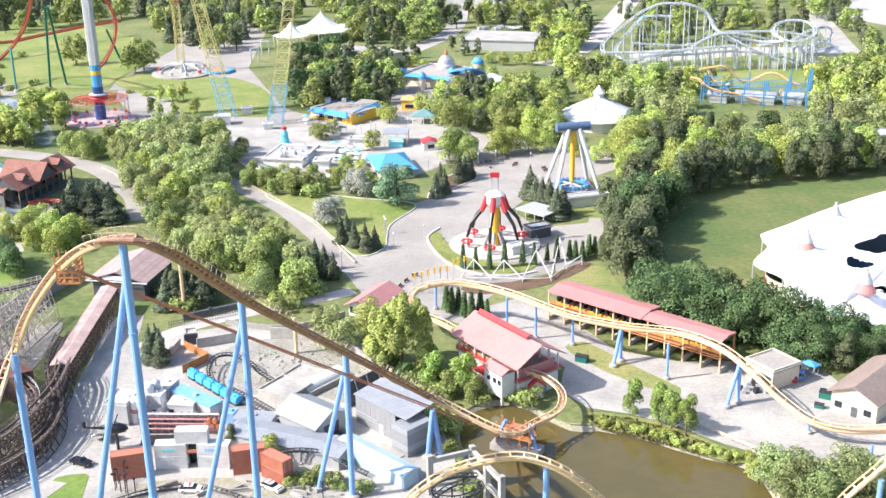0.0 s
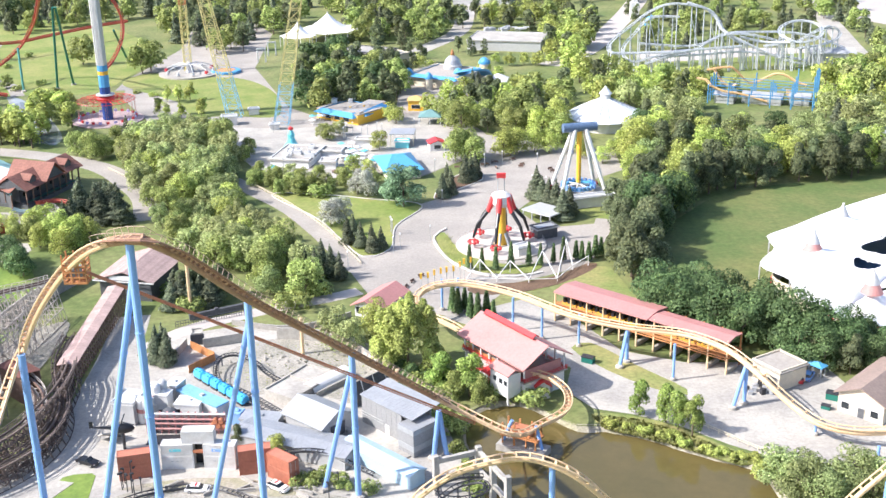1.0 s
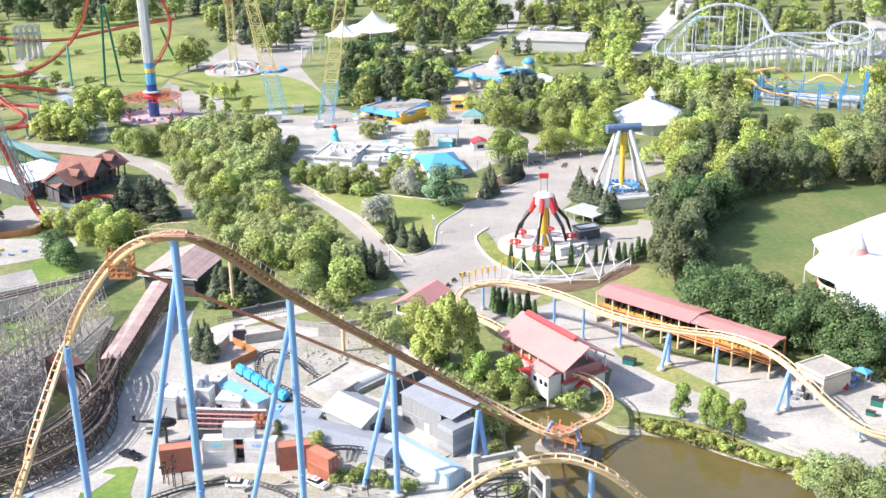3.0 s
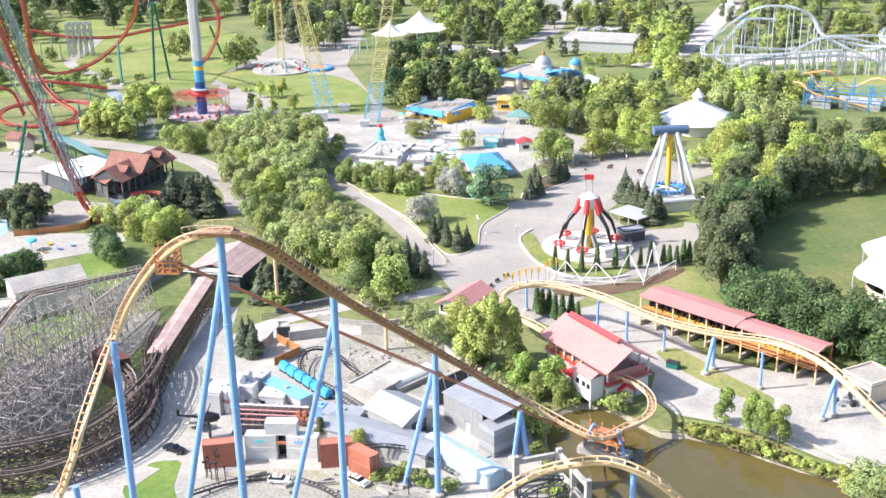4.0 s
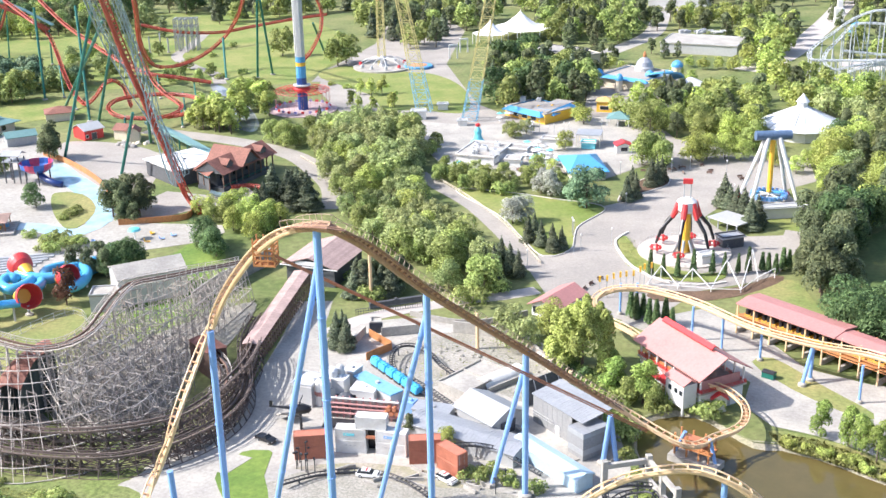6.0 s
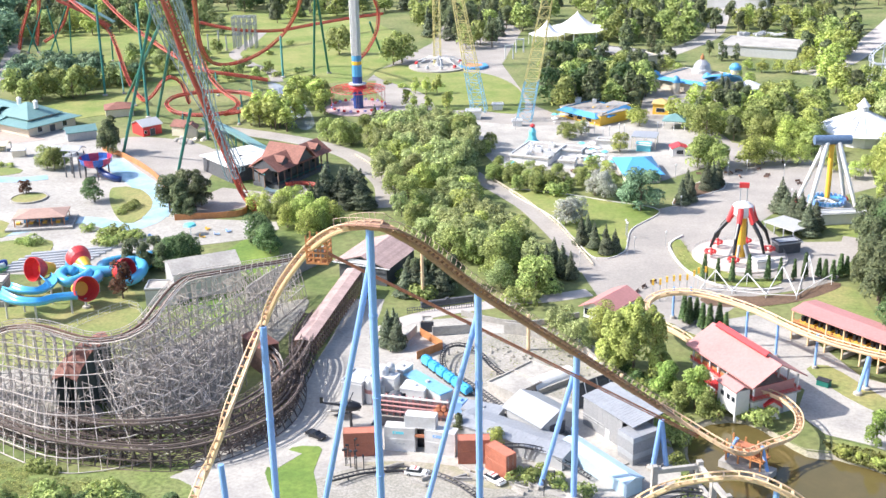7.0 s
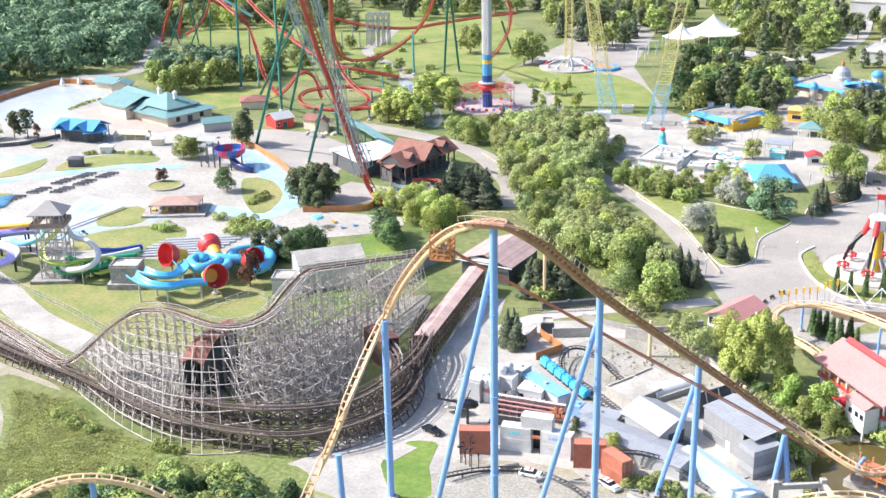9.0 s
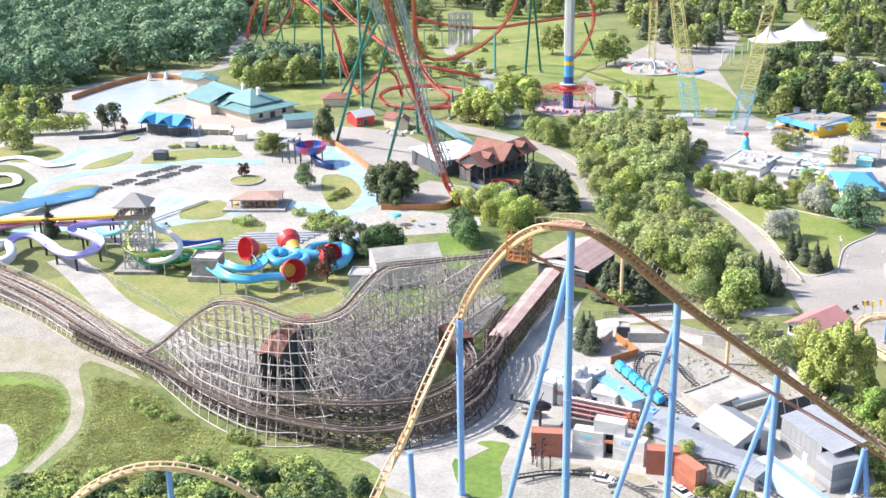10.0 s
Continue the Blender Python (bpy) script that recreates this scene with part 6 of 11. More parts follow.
sheet("ride_pad", [(14.9 + 13.0 * math.cos(a) , 313 + 13.0 * math.sin(a)) for a in np.linspace(0, math.tau, 24)[:-1]], PADSTONE, 0.45, "round pale concrete pad of the claw ride", "pad", skirt=0.6)
claw_ride(14.9, 313)
bm = bmesh.new()
line = [Vector((14.9 + 12.6 * math.cos(a), 313 + 12.6 * math.sin(a), 0)) for a in np.linspace(0, math.tau, 48)[:-1]]
for k, p in enumerate(line):
    rod(bm, p + Vector((0, 0, 0.4)), p + Vector((0, 0, 1.5)), 0.05, 4)
for z in (0.9, 1.5):
    for p, q in zip(line, line[1:] + line[:1]):
        rod(bm, p + Vector((0, 0, z)), q + Vector((0, 0, z)), 0.04, 4)
tagged(part("pad_fence", bm, LIGHTGREY), "light grey steel fence round the ride pad", "fence")
sheet("flower_bed", [(-3.9, 320.4), (-1.4, 324.2), (2.6, 310.6), (10.3, 301.2), (17.9, 296.5), (25.7, 298.3), (22.1, 291.3), (10.0, 291.9), (0.1, 301.7)], LAWN, 0.2, "curved bed of low green planting", "bed")
kerb([(-0.9, 327.7), (-4.4, 320.4), (-3.1, 310.9), (0.9, 299.5), (8.4, 290.7), (17.4, 288.2), (25.1, 291.1)], w=0.6, h=0.45)
canopy("queue_canopy", (22.8, 336.7), (30.3, 329.5), 8.0, 2.6, "flat", 0, LIGHTGREY, GREY, "pale flat slatted queue canopy", 4)
house_on("ride_booth", (25.6, 316.4), (31.6, 319.4), 4.0, 3.0, SLATE, roof="flat", roof_mat=GREY, label="dark grey plant building behind the ride pad")
house_on("ride_booth", (19.3, 302.9), (23.1, 305.0), 3.0, 2.4, WHITE, roof="flat", roof_mat=LIGHTGREY, label="small white control booth on the pad")


def pendulum(x, y):
    ob = thing("pendulum_ride", x, y, 0, 12, "white and yellow giant pendulum ride with blue axle", "ride")
    top = 21.0
    for s in (-1, 1):
        for v in (-1, 1):
            part("leg", rod(bmesh.new(), (s * 1.2 + s * 0.6, v * 0.8, top), (s * 7.6, v * 6.0, 0), 0.75, 12, 0.55), WHITE, ob)
            part("boot", lathe(bmesh.new(), [(1.2, 0), (1.2, 0.8), (0.8, 1.2)], 10, (s * 7.6, v * 6.0, 0)), RED, ob)
    part("axle", rod(bmesh.new(), (-5.6, 0, top + 0.6), (5.6, 0, top + 0.6), 1.5, 18), material("slate_blue_drum", (0.12, 0.18, 0.28), 0.4), ob)
    part("arm", rod(bmesh.new(), (0, 0, top), (0, 0, 3.2), 0.8, 14), AMBER, ob)
    v, f = sweep(spline([(4.6 * math.cos(b), 4.6 * math.sin(b), 2.0) for b in np.linspace(0, math.tau, 13)[:-1]], 1.0, True), [(-0.7, -0.4), (0.7, -0.4), (0.7, 0.5), (-0.7, 0.5)], True)
    raw("gondola", v, f, SKYBLUE, ob)
    for k in range(24):
        b = math.tau * k / 24
        part("seat", cube(5.4 * math.cos(b), 5.4 * math.sin(b), 1.6, 0.7, 0.7, 1.5, math.degrees(b)), BLUE, ob)
    for k in range(6):
        b = math.tau * k / 6
        part("spoke", rod(bmesh.new(), (0, 0, 2.6), (4.4 * math.cos(b), 4.4 * math.sin(b), 2.2), 0.22, 6), WHITE, ob)
    part("platform", cube(0, 0, 0, 16, 13, 0.5), CONCRETE, ob)


pendulum(42.4, 362.3)
house_on("equipment_trailer", (39.4, 343.9), (52.4, 347.7), 3.2, 3.2, WHITE, roof="flat", roof_mat=LIGHTGREY, label="long white equipment trailer beside the pendulum ride", category="trailer")


def swing_tower(x, y):
    ob = thing("swing_tower", x, y, 0, 0, "tall white swing tower with red swing ring and blue base", "ride")
    for z0, z1, r, mat, name in ((0, 14, 2.2, material("navy_paint", (0.03, 0.07, 0.25), 0.4), "base"), (14, 19, 2.15, SKYBLUE, "band"), (19, 20.6, 2.15, AMBER, "band"), (20.6, 23, 2.15, SKYBLUE, "band"), (23, 92, 2.1, LIGHTGREY, "mast")):
        part(name, lathe(bmesh.new(), [(r, z0), (r, z1)], 10), mat, ob)
    for a in (0.9, 2.2, 3.9, 5.2):
        part("mast_rib", cube(2.05 * math.cos(a), 2.05 * math.sin(a), 23, 0.5, 0.5, 69, math.degrees(a)), WHITE, ob)
    part("carriage", lathe(bmesh.new(), [(2.6, 8.2), (3.6, 8.6), (3.6, 9.4), (2.7, 10.2)], 20), RED, ob)
    part("carriage_collar", lathe(bmesh.new(), [(2.7, 10.2), (3.8, 10.6), (3.8, 11.0), (2.4, 11.2)], 20), LIGHTGREY, ob)
    for k in range(24):
        a = math.tau * k / 24
        c, s = math.cos(a), math.sin(a)
        vs, fs = [], []
        beam(vs, fs, (3.4 * c, 3.4 * s, 9.2), (11.8 * c, 11.8 * s, 8.6), 0.1, 0.14)
        beam(vs, fs, (3.4 * c, 3.4 * s, 8.4), (11.8 * c, 11.8 * s, 8.5), 0.08, 0.08)
        for t in (0.3, 0.6):
            beam(vs, fs, (3.4 * c + 8.4 * t * c, 3.4 * s + 8.4 * t * s, 8.4), (3.4 * c + 8.4 * (t + 0.2) * c, 3.4 * s + 8.4 * (t + 0.2) * s, 9.0), 0.1, 0.1)
        arm = raw("swing_arm", vs, fs, RED, ob)
        vs, fs = [], []
        for w in (-0.4, 0.4):
            beam(vs, fs, (11.6 * c - w * s, 11.6 * s + w * c, 8.5), (11.6 * c - w * s, 11.6 * s + w * c, 1.6), 0.07, 0.07)
        raw("chain", vs, fs, PINKROOF, arm)
        part("seat", cube(11.6 * c, 11.6 * s, 1.0, 0.6, 1.2, 0.9, math.degrees(a)), RED if k % 2 else PURPLE, arm)
    for r, z in ((6.5, 8.8), (11.7, 8.6)):
        v, f = sweep([Vector((r * math.cos(b), r * math.sin(b), z)) for b in np.linspace(0, math.tau, 40)[:-1]], ring(0.12, 5), True)
        raw("hoop", v, f, RED, ob)


tx, ty = -140.3, 470.5
sheet("swing_platform", [(tx + 14.5 * math.cos(a), ty + 14.5 * math.sin(a)) for a in np.linspace(0, math.tau, 24)[:-1]], material("pink_paving", (0.55, 0.42, 0.40), 0.8), 0.35, "round pinkish platform under the swing tower", "platform", skirt=0.5)
swing_tower(tx, ty)


def lattice_tower(ob, foot, top, w0, w1, split, low, high, step=4.0):
    """A four-legged lattice mast in two colours."""
    a, b = Vector(foot), Vector(top)
    n = int((b - a).length / step)
    corner = [(-1, -1), (1, -1), (1, 1), (-1, 1)]
    for mat, k0, k1, name in ((low, 0, int(n * split), "lower_mast"), (high, int(n * split), n, "upper_mast")):
        vs, fs = [], []
        for k in range(k0, k1):
            p, q = a.lerp(b, k / n), a.lerp(b, (k + 1) / n)
            u, v = (w0 + (w1 - w0) * k / n) / 2, (w0 + (w1 - w0) * (k + 1) / n) / 2
            for i, (cx, cy) in enumerate(corner):
                dx, dy = corner[(i + 1) % 4]
                beam(vs, fs, p + Vector((cx * u, cy * u, 0)), q + Vector((cx * v, cy * v, 0)), 0.24, 0.24)
                beam(vs, fs, p + Vector((cx * u, cy * u, 0)), q + Vector((dx * v, dy * v, 0)), 0.1, 0.1)
                beam(vs, fs, p + Vector((dx * u, dy * u, 0)), q + Vector((cx * v, cy * v, 0)), 0.1, 0.1)
                beam(vs, fs, p + Vector((cx * u, cy * u, 0)), p + Vector((dx * u, dy * u, 0)), 0.2, 0.2)
        raw(name, vs, fs, mat, ob)["kind"] = "stuff"


PALEBLUE = material("pale_blue_mast", (0.24, 0.48, 0.64), 0.5, vary=0.08)
LEMON = material("lemon_paint", (0.62, 0.54, 0.22), 0.5, vary=0.08)
fly = thing("sky_flyer", 0, 0, 0, 0, "tall lattice launch towers, blue below and yellow above", "ride")
fx, fy = -88.1, 473.4
gx, gy = -67.0, 459.5
lattice_tower(fly, (fx, fy, 0), (fx - 12, fy + 2, 62), 6.0, 3.4, 0.28, PALEBLUE, LEMON)
lattice_tower(fly, (gx, gy, 0), (gx + 11, gy + 2, 62), 6.0, 3.4, 0.28, PALEBLUE, LEMON)
drop = thing("drop_tower", 0, 0, 0, 0, "slim orange-yellow lattice tower rising behind the round ride", "ride")
dx, dy = -126.1, 563.9
lattice_tower(drop, (dx, dy, 0), (dx, dy, 70), 3.2, 2.8, 0.5, LEMON, CEDAR)
for x, y, s in ((-87.7, 457.4, 1.0), (-80.5, 474.7, 0.7), (-68.3, 448.8, 0.6)):
    house("ride_cabin", x, y, 10, 6 * s, 4 * s, 3.2 * s, WHITE, label="small white control cabin at the foot of the towers", category="cabin", roof_mat=LIGHTGREY)


def orbit_ride(x, y):
    ob = thing("orbit_ride", x, y, 0, 0, "white spider-armed round ride on a pale platform", "ride")
    part("deck", lathe(bmesh.new(), [(15, 0), (15, 0.8), (14.6, 0.9)], 32), CONCRETE, ob)
    part("hub", lathe(bmesh.new(), [(2.4, 0.8), (1.8, 2), (1.4, 5), (0.6, 5.6)], 14), GREY, ob)
    for k in range(10):
        a = math.tau * k / 10
        c, s = math.cos(a), math.sin(a)
        arm = part("arm", rod(rod(bmesh.new(), (0, 0, 4.8), (7 * c, 7 * s, 4.6), 0.22, 6), (7 * c, 7 * s, 4.6), (11.5 * c, 11.5 * s, 2.8), 0.22, 6, 0.15), WHITE, ob)
        part("car", rod(bmesh.new(), (11.5 * c, 11.5 * s, 1.4), (11.5 * c, 11.5 * s, 2.6), 1.0, 10, 0.7), RED if k % 4 == 1 else LIGHTGREY, arm)


orbit_ride(-124.7, 561.1)
ox, oy = -107.5, 562.2
stage = thing("round_stage", ox, oy, 0, 0, "octagonal stage with blue and orange floor", "stage")
part("floor", lathe(bmesh.new(), [(7.5, 0), (7.5, 1.2), (7.2, 1.3)], 8), SKYBLUE, stage)
part("inlay", lathe(bmesh.new(), [(5.0, 1.3), (5.0, 1.36)], 8), material("orange_deck", (0.62, 0.32, 0.16), 0.7), stage)


# ---- buildings of the northern court ----
def blue_fascia(ob, w, d, h, depth=2.4, drop=1.5, mat=None):
    """Sloped blue awning round a flat roof."""
    for x0, y0, x1, y1, nx, ny in ((-w / 2, 0, w / 2, 0, 0, -1), (w / 2, 0, w / 2, d, 1, 0), (w / 2, d, -w / 2, d, 0, 1), (-w / 2, d, -w / 2, 0, -1, 0)):
        bm = bmesh.new()
        a, b = Vector((x0, y0, h + 0.8)), Vector((x1, y1, h + 0.8))
        out = Vector((nx * depth, ny * depth, -drop))
        tang = (b - a).normalized() * depth
        q = [a, b, b + out + tang, a + out - tang]
        lo = [p - Vector((0, 0, 0.2)) for p in q]
        va, vb = [bm.verts.new(p) for p in q], [bm.verts.new(p) for p in lo]
        bm.faces.new(va), bm.faces.new(vb[::-1])
        for i in range(4):
            bm.faces.new((va[i], va[(i + 1) % 4], vb[(i + 1) % 4], vb[i]))
        bmesh.ops.recalc_face_normals(bm, faces=bm.faces)
        part("awning", bm, mat or SKYBLUE, ob, "bright blue sloped awning")


ob = house_on("snack_hall", (-53.4, 467.9), (-35.7, 453.6), 16, 4.0, AMBER, roof="flat", roof_mat=ASPHALT, over=0.1, rimmed=False, label="yellow snack hall with bright blue roof edges", openings=((-5, 0.8, 3, 1.8, "w"), (0, 0.8, 3, 1.8, "w"), (5, 0.8, 3, 1.8, "w")))
blue_fascia(ob, math.hypot(16, 6), 16, 4.0)
ob = house_on("snack_hall", (-35.2, 455.3), (-25.4, 475.4), 8, 4.4, AMBER, roof="flat", roof_mat=ASPHALT, over=0.1, rimmed=False, label="yellow snack hall wing with bright blue roof edges")
blue_fascia(ob, 14.5, 8, 4.0)
roof_units((-42.7, 479.7), 4, 1, 4.4, (5, 4))
ob = house_on("castle_arcade", (-17.3, 526.8), (5.4, 513.3), 24, 5.0, CREAM, roof="flat", roof_mat=ASPHALT, over=0.1, label="cream arcade with grey roof, blue battlements and domes")
blue_fascia(ob, 22, 24, 5.0, 1.8, 1.2)
for x, y, r in ((-17.3, 526.8, 2.4), (-7.9, 516.6, 1.9), (5.5, 524.9, 2.2), (18.2, 548.5, 2.8)):
    t = thing("corner_turret", x, y, 0, 0, "round turret with a blue dome", "turret", "arcade turrets")
    part("drum", lathe(bmesh.new(), [(r * 0.9, 0), (r * 0.9, 5.0)], 12), CREAM, t)
    part("dome", lathe(bmesh.new(), [(r, 5.0), (r * 0.95, 6.2), (r * 0.6, 7.4), (0.2, 8.0)], 14), SKYBLUE, t)
x, y = 3.0, 537.2
t = thing("silver_dome", x, y, 5.2, 0, "silver ribbed dome with a terracotta finial", "dome")
part("drum", lathe(bmesh.new(), [(4.4, 0), (4.4, 1.6), (4.0, 2.2)], 20), LIGHTGREY, t)
part("dome", lathe(bmesh.new(), [(4.0, 2.2), (3.4, 4.2), (2.0, 5.6), (0.6, 6.2)], 20), GREY, t)
part("finial", lathe(bmesh.new(), [(0.7, 6.2), (0.9, 7.2), (0.2, 9.0)], 8), CEDAR, t)
arch, f = sweep(spline([(4.4, 533.0, 3), (8.1, 517.6, 8), (13.0, 511.2, 10), (17.1, 521.6, 7), (18.7, 531.8, 3)], 1.0), [(-2.5, -0.4), (2.5, -0.4), (2.5, 0.4), (-2.5, 0.4)])
tagged(raw("entrance_arch", arch, f, SKYBLUE), "curved blue entrance arch roof", "arch")
ob = house_on("ticket_kiosk", (-16.2, 476.7), (-9.8, 476.2), 6, 4.5, AMBER, roof="hip", roof_mat=material("ochre_roof", (0.62, 0.44, 0.16), 0.7), rise=1.6, label="square yellow kiosk with ochre roof", openings=((0, 1.0, 3.5, 1.5, "w"),))
canopy("teal_canopy", (-11.1, 452.7), (-2.7, 452.0), 8, 3.4, "hip", 2.2, TEAL, WHITE, "open stall under a teal hipped canopy", 3)
canopy("flat_canopy", (-21.3, 422.1), (-12.8, 421.5), 8, 4.4, "flat", 0, GREY, CREAM, "beige square canopy with flat grey roof", 3)
part_stall = house_on("food_stall", (-19.5, 418.8), (-14.4, 418.4), 3, 2.4, TURQ, roof="flat", roof_mat=WHITE, label="turquoise food stall under the canopy")
house_on("red_roof_booth", (-6.4, 413.3), (-1.0, 414.4), 5, 3.0, WHITE, roof="gable", roof_mat=RED, rise=1.2, along=False, over=0.4, label="white booth with bright red roof", openings=((0, 0.8, 2.4, 1.4, "w"),))
house_on("blue_roof_restaurant", (-20.5, 377.6), (-9.3, 380.4), 20, 3.3, CREAM, roof="hip", roof_mat=SKYBLUE, rise=3.0, over=1.2, ridge=4, label="cream restaurant with bright blue hipped roof", openings=((-4, 0.8, 2.4, 1.8, "w"), (0, 0, 2.0, 2.4, "d"), (4, 0.8, 2.4, 1.8, "w")))
for p, q, d, h in (((-63.0, 397.0), (-49.0, 393.8), 19, 2.7), ((-46.5, 407.5), (-38.5, 406.0), 6, 2.4), ((-45.0, 393.5), (-39.5, 393.0), 5, 2.3), ((-34.5, 421.5), (-27.5, 420.5), 4, 2.6)):
    house_on("low_white_hall", p, q, d, h, WHITE, roof="flat", roof_mat=CONCRETE, label="low white hall with pale flat roof and ducts")
roof_units((-53.6, 404.5), 9, 2, 3.04, (5, 7), WHITE)
x, y = -58.3, 421.4
t = thing("turquoise_sculpture", x, y, 0, 0, "turquoise fountain-like sculpture with a red top", "sculpture")
part("body", lathe(bmesh.new(), [(3.6, 0), (3.0, 1.0), (1.8, 2.4), (1.3, 4.0), (1.4, 5.4), (0.9, 6.5), (0.5, 7.0)], 16), TURQ, t)
part("cap", lathe(bmesh.new(), [(0.3, 6.9), (1.0, 7.3), (0.9, 8.0), (0.2, 8.4)], 12), RED, t)
rng = random.Random(8)
spots = [(-39.6, 419.5), (-37.2, 414.3), (-35.7, 420.2), (-33.2, 414.1), (-38.2, 402.3), (-35.3, 397.5), (-33.0, 402.0), (-30.3, 409.0), (-27.6, 397.0), (-30.4, 390.4), (-66.1, 390.4), (-63.2, 388.0), (-61.0, 390.1), (-34.2, 409.2), (-29.4, 415.3)]
spots += [(ax + rng.uniform(-5, 5), ay + rng.uniform(-6, 6)) for ax, ay in ((-32.0, 405.0), (-40.0, 445.0), (-50.5, 461.1), (-31.5, 396.0)) for k in range(6)]
for ax, ay in spots:
    ob = thing("table_umbrella", ax, ay, 0, rng.uniform(0, 90), "pale blue and white parasol over a round table", "umbrella", "court umbrellas")
    part("pole", rod(bmesh.new(), (0, 0, 0), (0, 0, 2.4), 0.05, 5), GREY, ob)
    part("canopy", lathe(bmesh.new(), [(1.5, 2.1), (0.7, 2.5), (0.1, 2.7)], 8), rng.choice((WHITE, FABRIC, TURQ)), ob)
    part("table", lathe(bmesh.new(), [(0.3, 0), (0.1, 0.1), (0.1, 0.7), (0.7, 0.72), (0.7, 0.78)], 8), WHITE, ob)


def peaked_tent(name, centre, r, h, edge, label, seg=8, mat=None, curve=1.9):
    ob = thing(name, centre[0], centre[1], 0, 0, label, "tent")
    verts, faces, rows = [], [], 10
    n = seg * 6
    for k in range(rows + 1):
        s = k / rows
        for i in range(n):
            a = math.tau * i / n
            dip = 1 - 0.10 * (1 - s) * abs(math.sin(a * seg / 2)) 
            verts.append((r * (1 - s) * dip * math.cos(a), r * (1 - s) * dip * math.sin(a), edge + (h - edge) * s**curve))
    for k in range(rows):
        for i in range(n):
            j = (i + 1) % n
            faces.append((k * n + i, k * n + j, (k + 1) * n + j, (k + 1) * n + i))
    m = raw("membrane", verts, faces, mat or FABRIC, ob)
    for q in m.data.polygons:
        q.use_smooth = True
    for i in range(seg):
        a = math.tau * i / seg
        part("pole", rod(bmesh.new(), (r * 0.97 * math.cos(a), r * 0.97 * math.sin(a), -0.2), (r * 0.97 * math.cos(a), r * 0.97 * math.sin(a), edge), 0.18, 6), WHITE, ob)
    part("mast", rod(bmesh.new(), (0, 0, 0), (0, 0, h + 0.5), 0.25, 8), WHITE, ob)
    return ob


peaked_tent("stage_tent", (-65.0, 646.1), 17, 15, 6, "large white peaked tent over the stage")
peaked_tent("stage_tent", (-79.5, 627.4), 10, 13, 6, "white peaked tent beside the stage")
house_on("stage_building", (-53.3, 579.3), (-31.5, 568.9), 16, 6, SLATE, roof="flat", roof_mat=CONCRETE, label="dark flat-roofed stage building")
house_on("stage_building", (-40.0, 595.5), (-24.8, 576.7), 8, 4, CREAM, roof="flat", roof_mat=CONCRETE, label="low cream flat-roofed annex")
for x, y in ((-93.3, 585.8), (-90.5, 603.2)):
    t = thing("white_goalpost", x, y, 0, 20, "white gantry frame beside the stage", "gantry")
    for u in (-2, 2):
        part("post", cube(u, 0, 0, 0.6, 0.6, 7), WHITE, t)
    part("beam", cube(0, 0, 6.6, 4.6, 0.7, 0.7), WHITE, t)
house_on("far_hall", (11.1, 608.9), (48.9, 599.1), 26, 5, LIGHTGREY, roof="flat", roof_mat=CONCRETE, label="long pale flat-roofed hall with rooftop plant")
roof_units((28.7, 636.6), 12, 4, 5.4, (6, 3))
house_on("far_warehouse", (5.1, 764.8), (41.4, 755.7), 20, 7, LIGHTGREY, roof="flat", roof_mat=CONCRETE, label="pale far warehouse beyond the trees")
# carousel tent
x, y = 62.0, 446.4
t = thing("carousel_house", x, y, 0, 0, "white round carousel house with conical roof and lantern", "carousel")
part("wall", lathe(bmesh.new(), [(12.5, 0), (12.5, 4.6)], 20), WHITE, t)
part("roof", lathe(bmesh.new(), [(15.5, 4.4), (15.2, 4.9), (7.5, 8.4), (2.2, 11.0)], 20), material("white_blue_roof", (0.74, 0.78, 0.80), 0.5, vary=0.04), t)
part("lantern", lathe(bmesh.new(), [(2.0, 10.8), (2.0, 12.8), (2.6, 13.0), (1.2, 14.6), (0.2, 16.0)], 12), WHITE, t)
for k in range(20):
    a = math.tau * k / 20
    part("roof_rib", rod(bmesh.new(), (15.2 * math.cos(a), 15.2 * math.sin(a), 5.0), (2.2 * math.cos(a), 2.2 * math.sin(a), 11.1), 0.12, 4), LIGHTGREY, t)
x, y = 23.3, 517.5
t = thing("small_carousel", x, y, 0, 0, "small white and teal round ride canopy", "ride")
part("roof", lathe(bmesh.new(), [(6.5, 3.6), (6.4, 4.0), (2.0, 6.0), (0.3, 6.6)], 16), WHITE, t)
part("drum", lathe(bmesh.new(), [(2.0, 0), (2.0, 4.0)], 12), TEAL, t)
house_on("yellow_hall", (145.1, 403.0), (160.0, 386.2), 18, 6, material("butter_render", (0.70, 0.62, 0.36), 0.8), roof="gable", roof_mat=LIGHTGREY, rise=2, label="pale yellow hall with light roof among trees", openings=((-8, 1, 1.4, 1.6, "w"), (-3, 1, 1.4, 1.6, "w"), (2, 1, 1.4, 1.6, "w")))

# pipes and frames on the far roof and round the court
rng = random.Random(91)
cx, cy = 36.4, 635.8
frame_ob = thing("roof_framework", cx, cy, 5.3, 0, "white pipe framework on the flat roof", "framework")
for k in range(9):
    u, v = rng.uniform(-7, 7), rng.uniform(-3, 3)
    part("pipe", rod(bmesh.new(), (u, v, 0), (u, v, 1.6), 0.15, 6), WHITE, frame_ob)
    part("duct", cube(u + 1.5, v, 0.9, 3.2, 0.6, 0.6), WHITE, frame_ob)


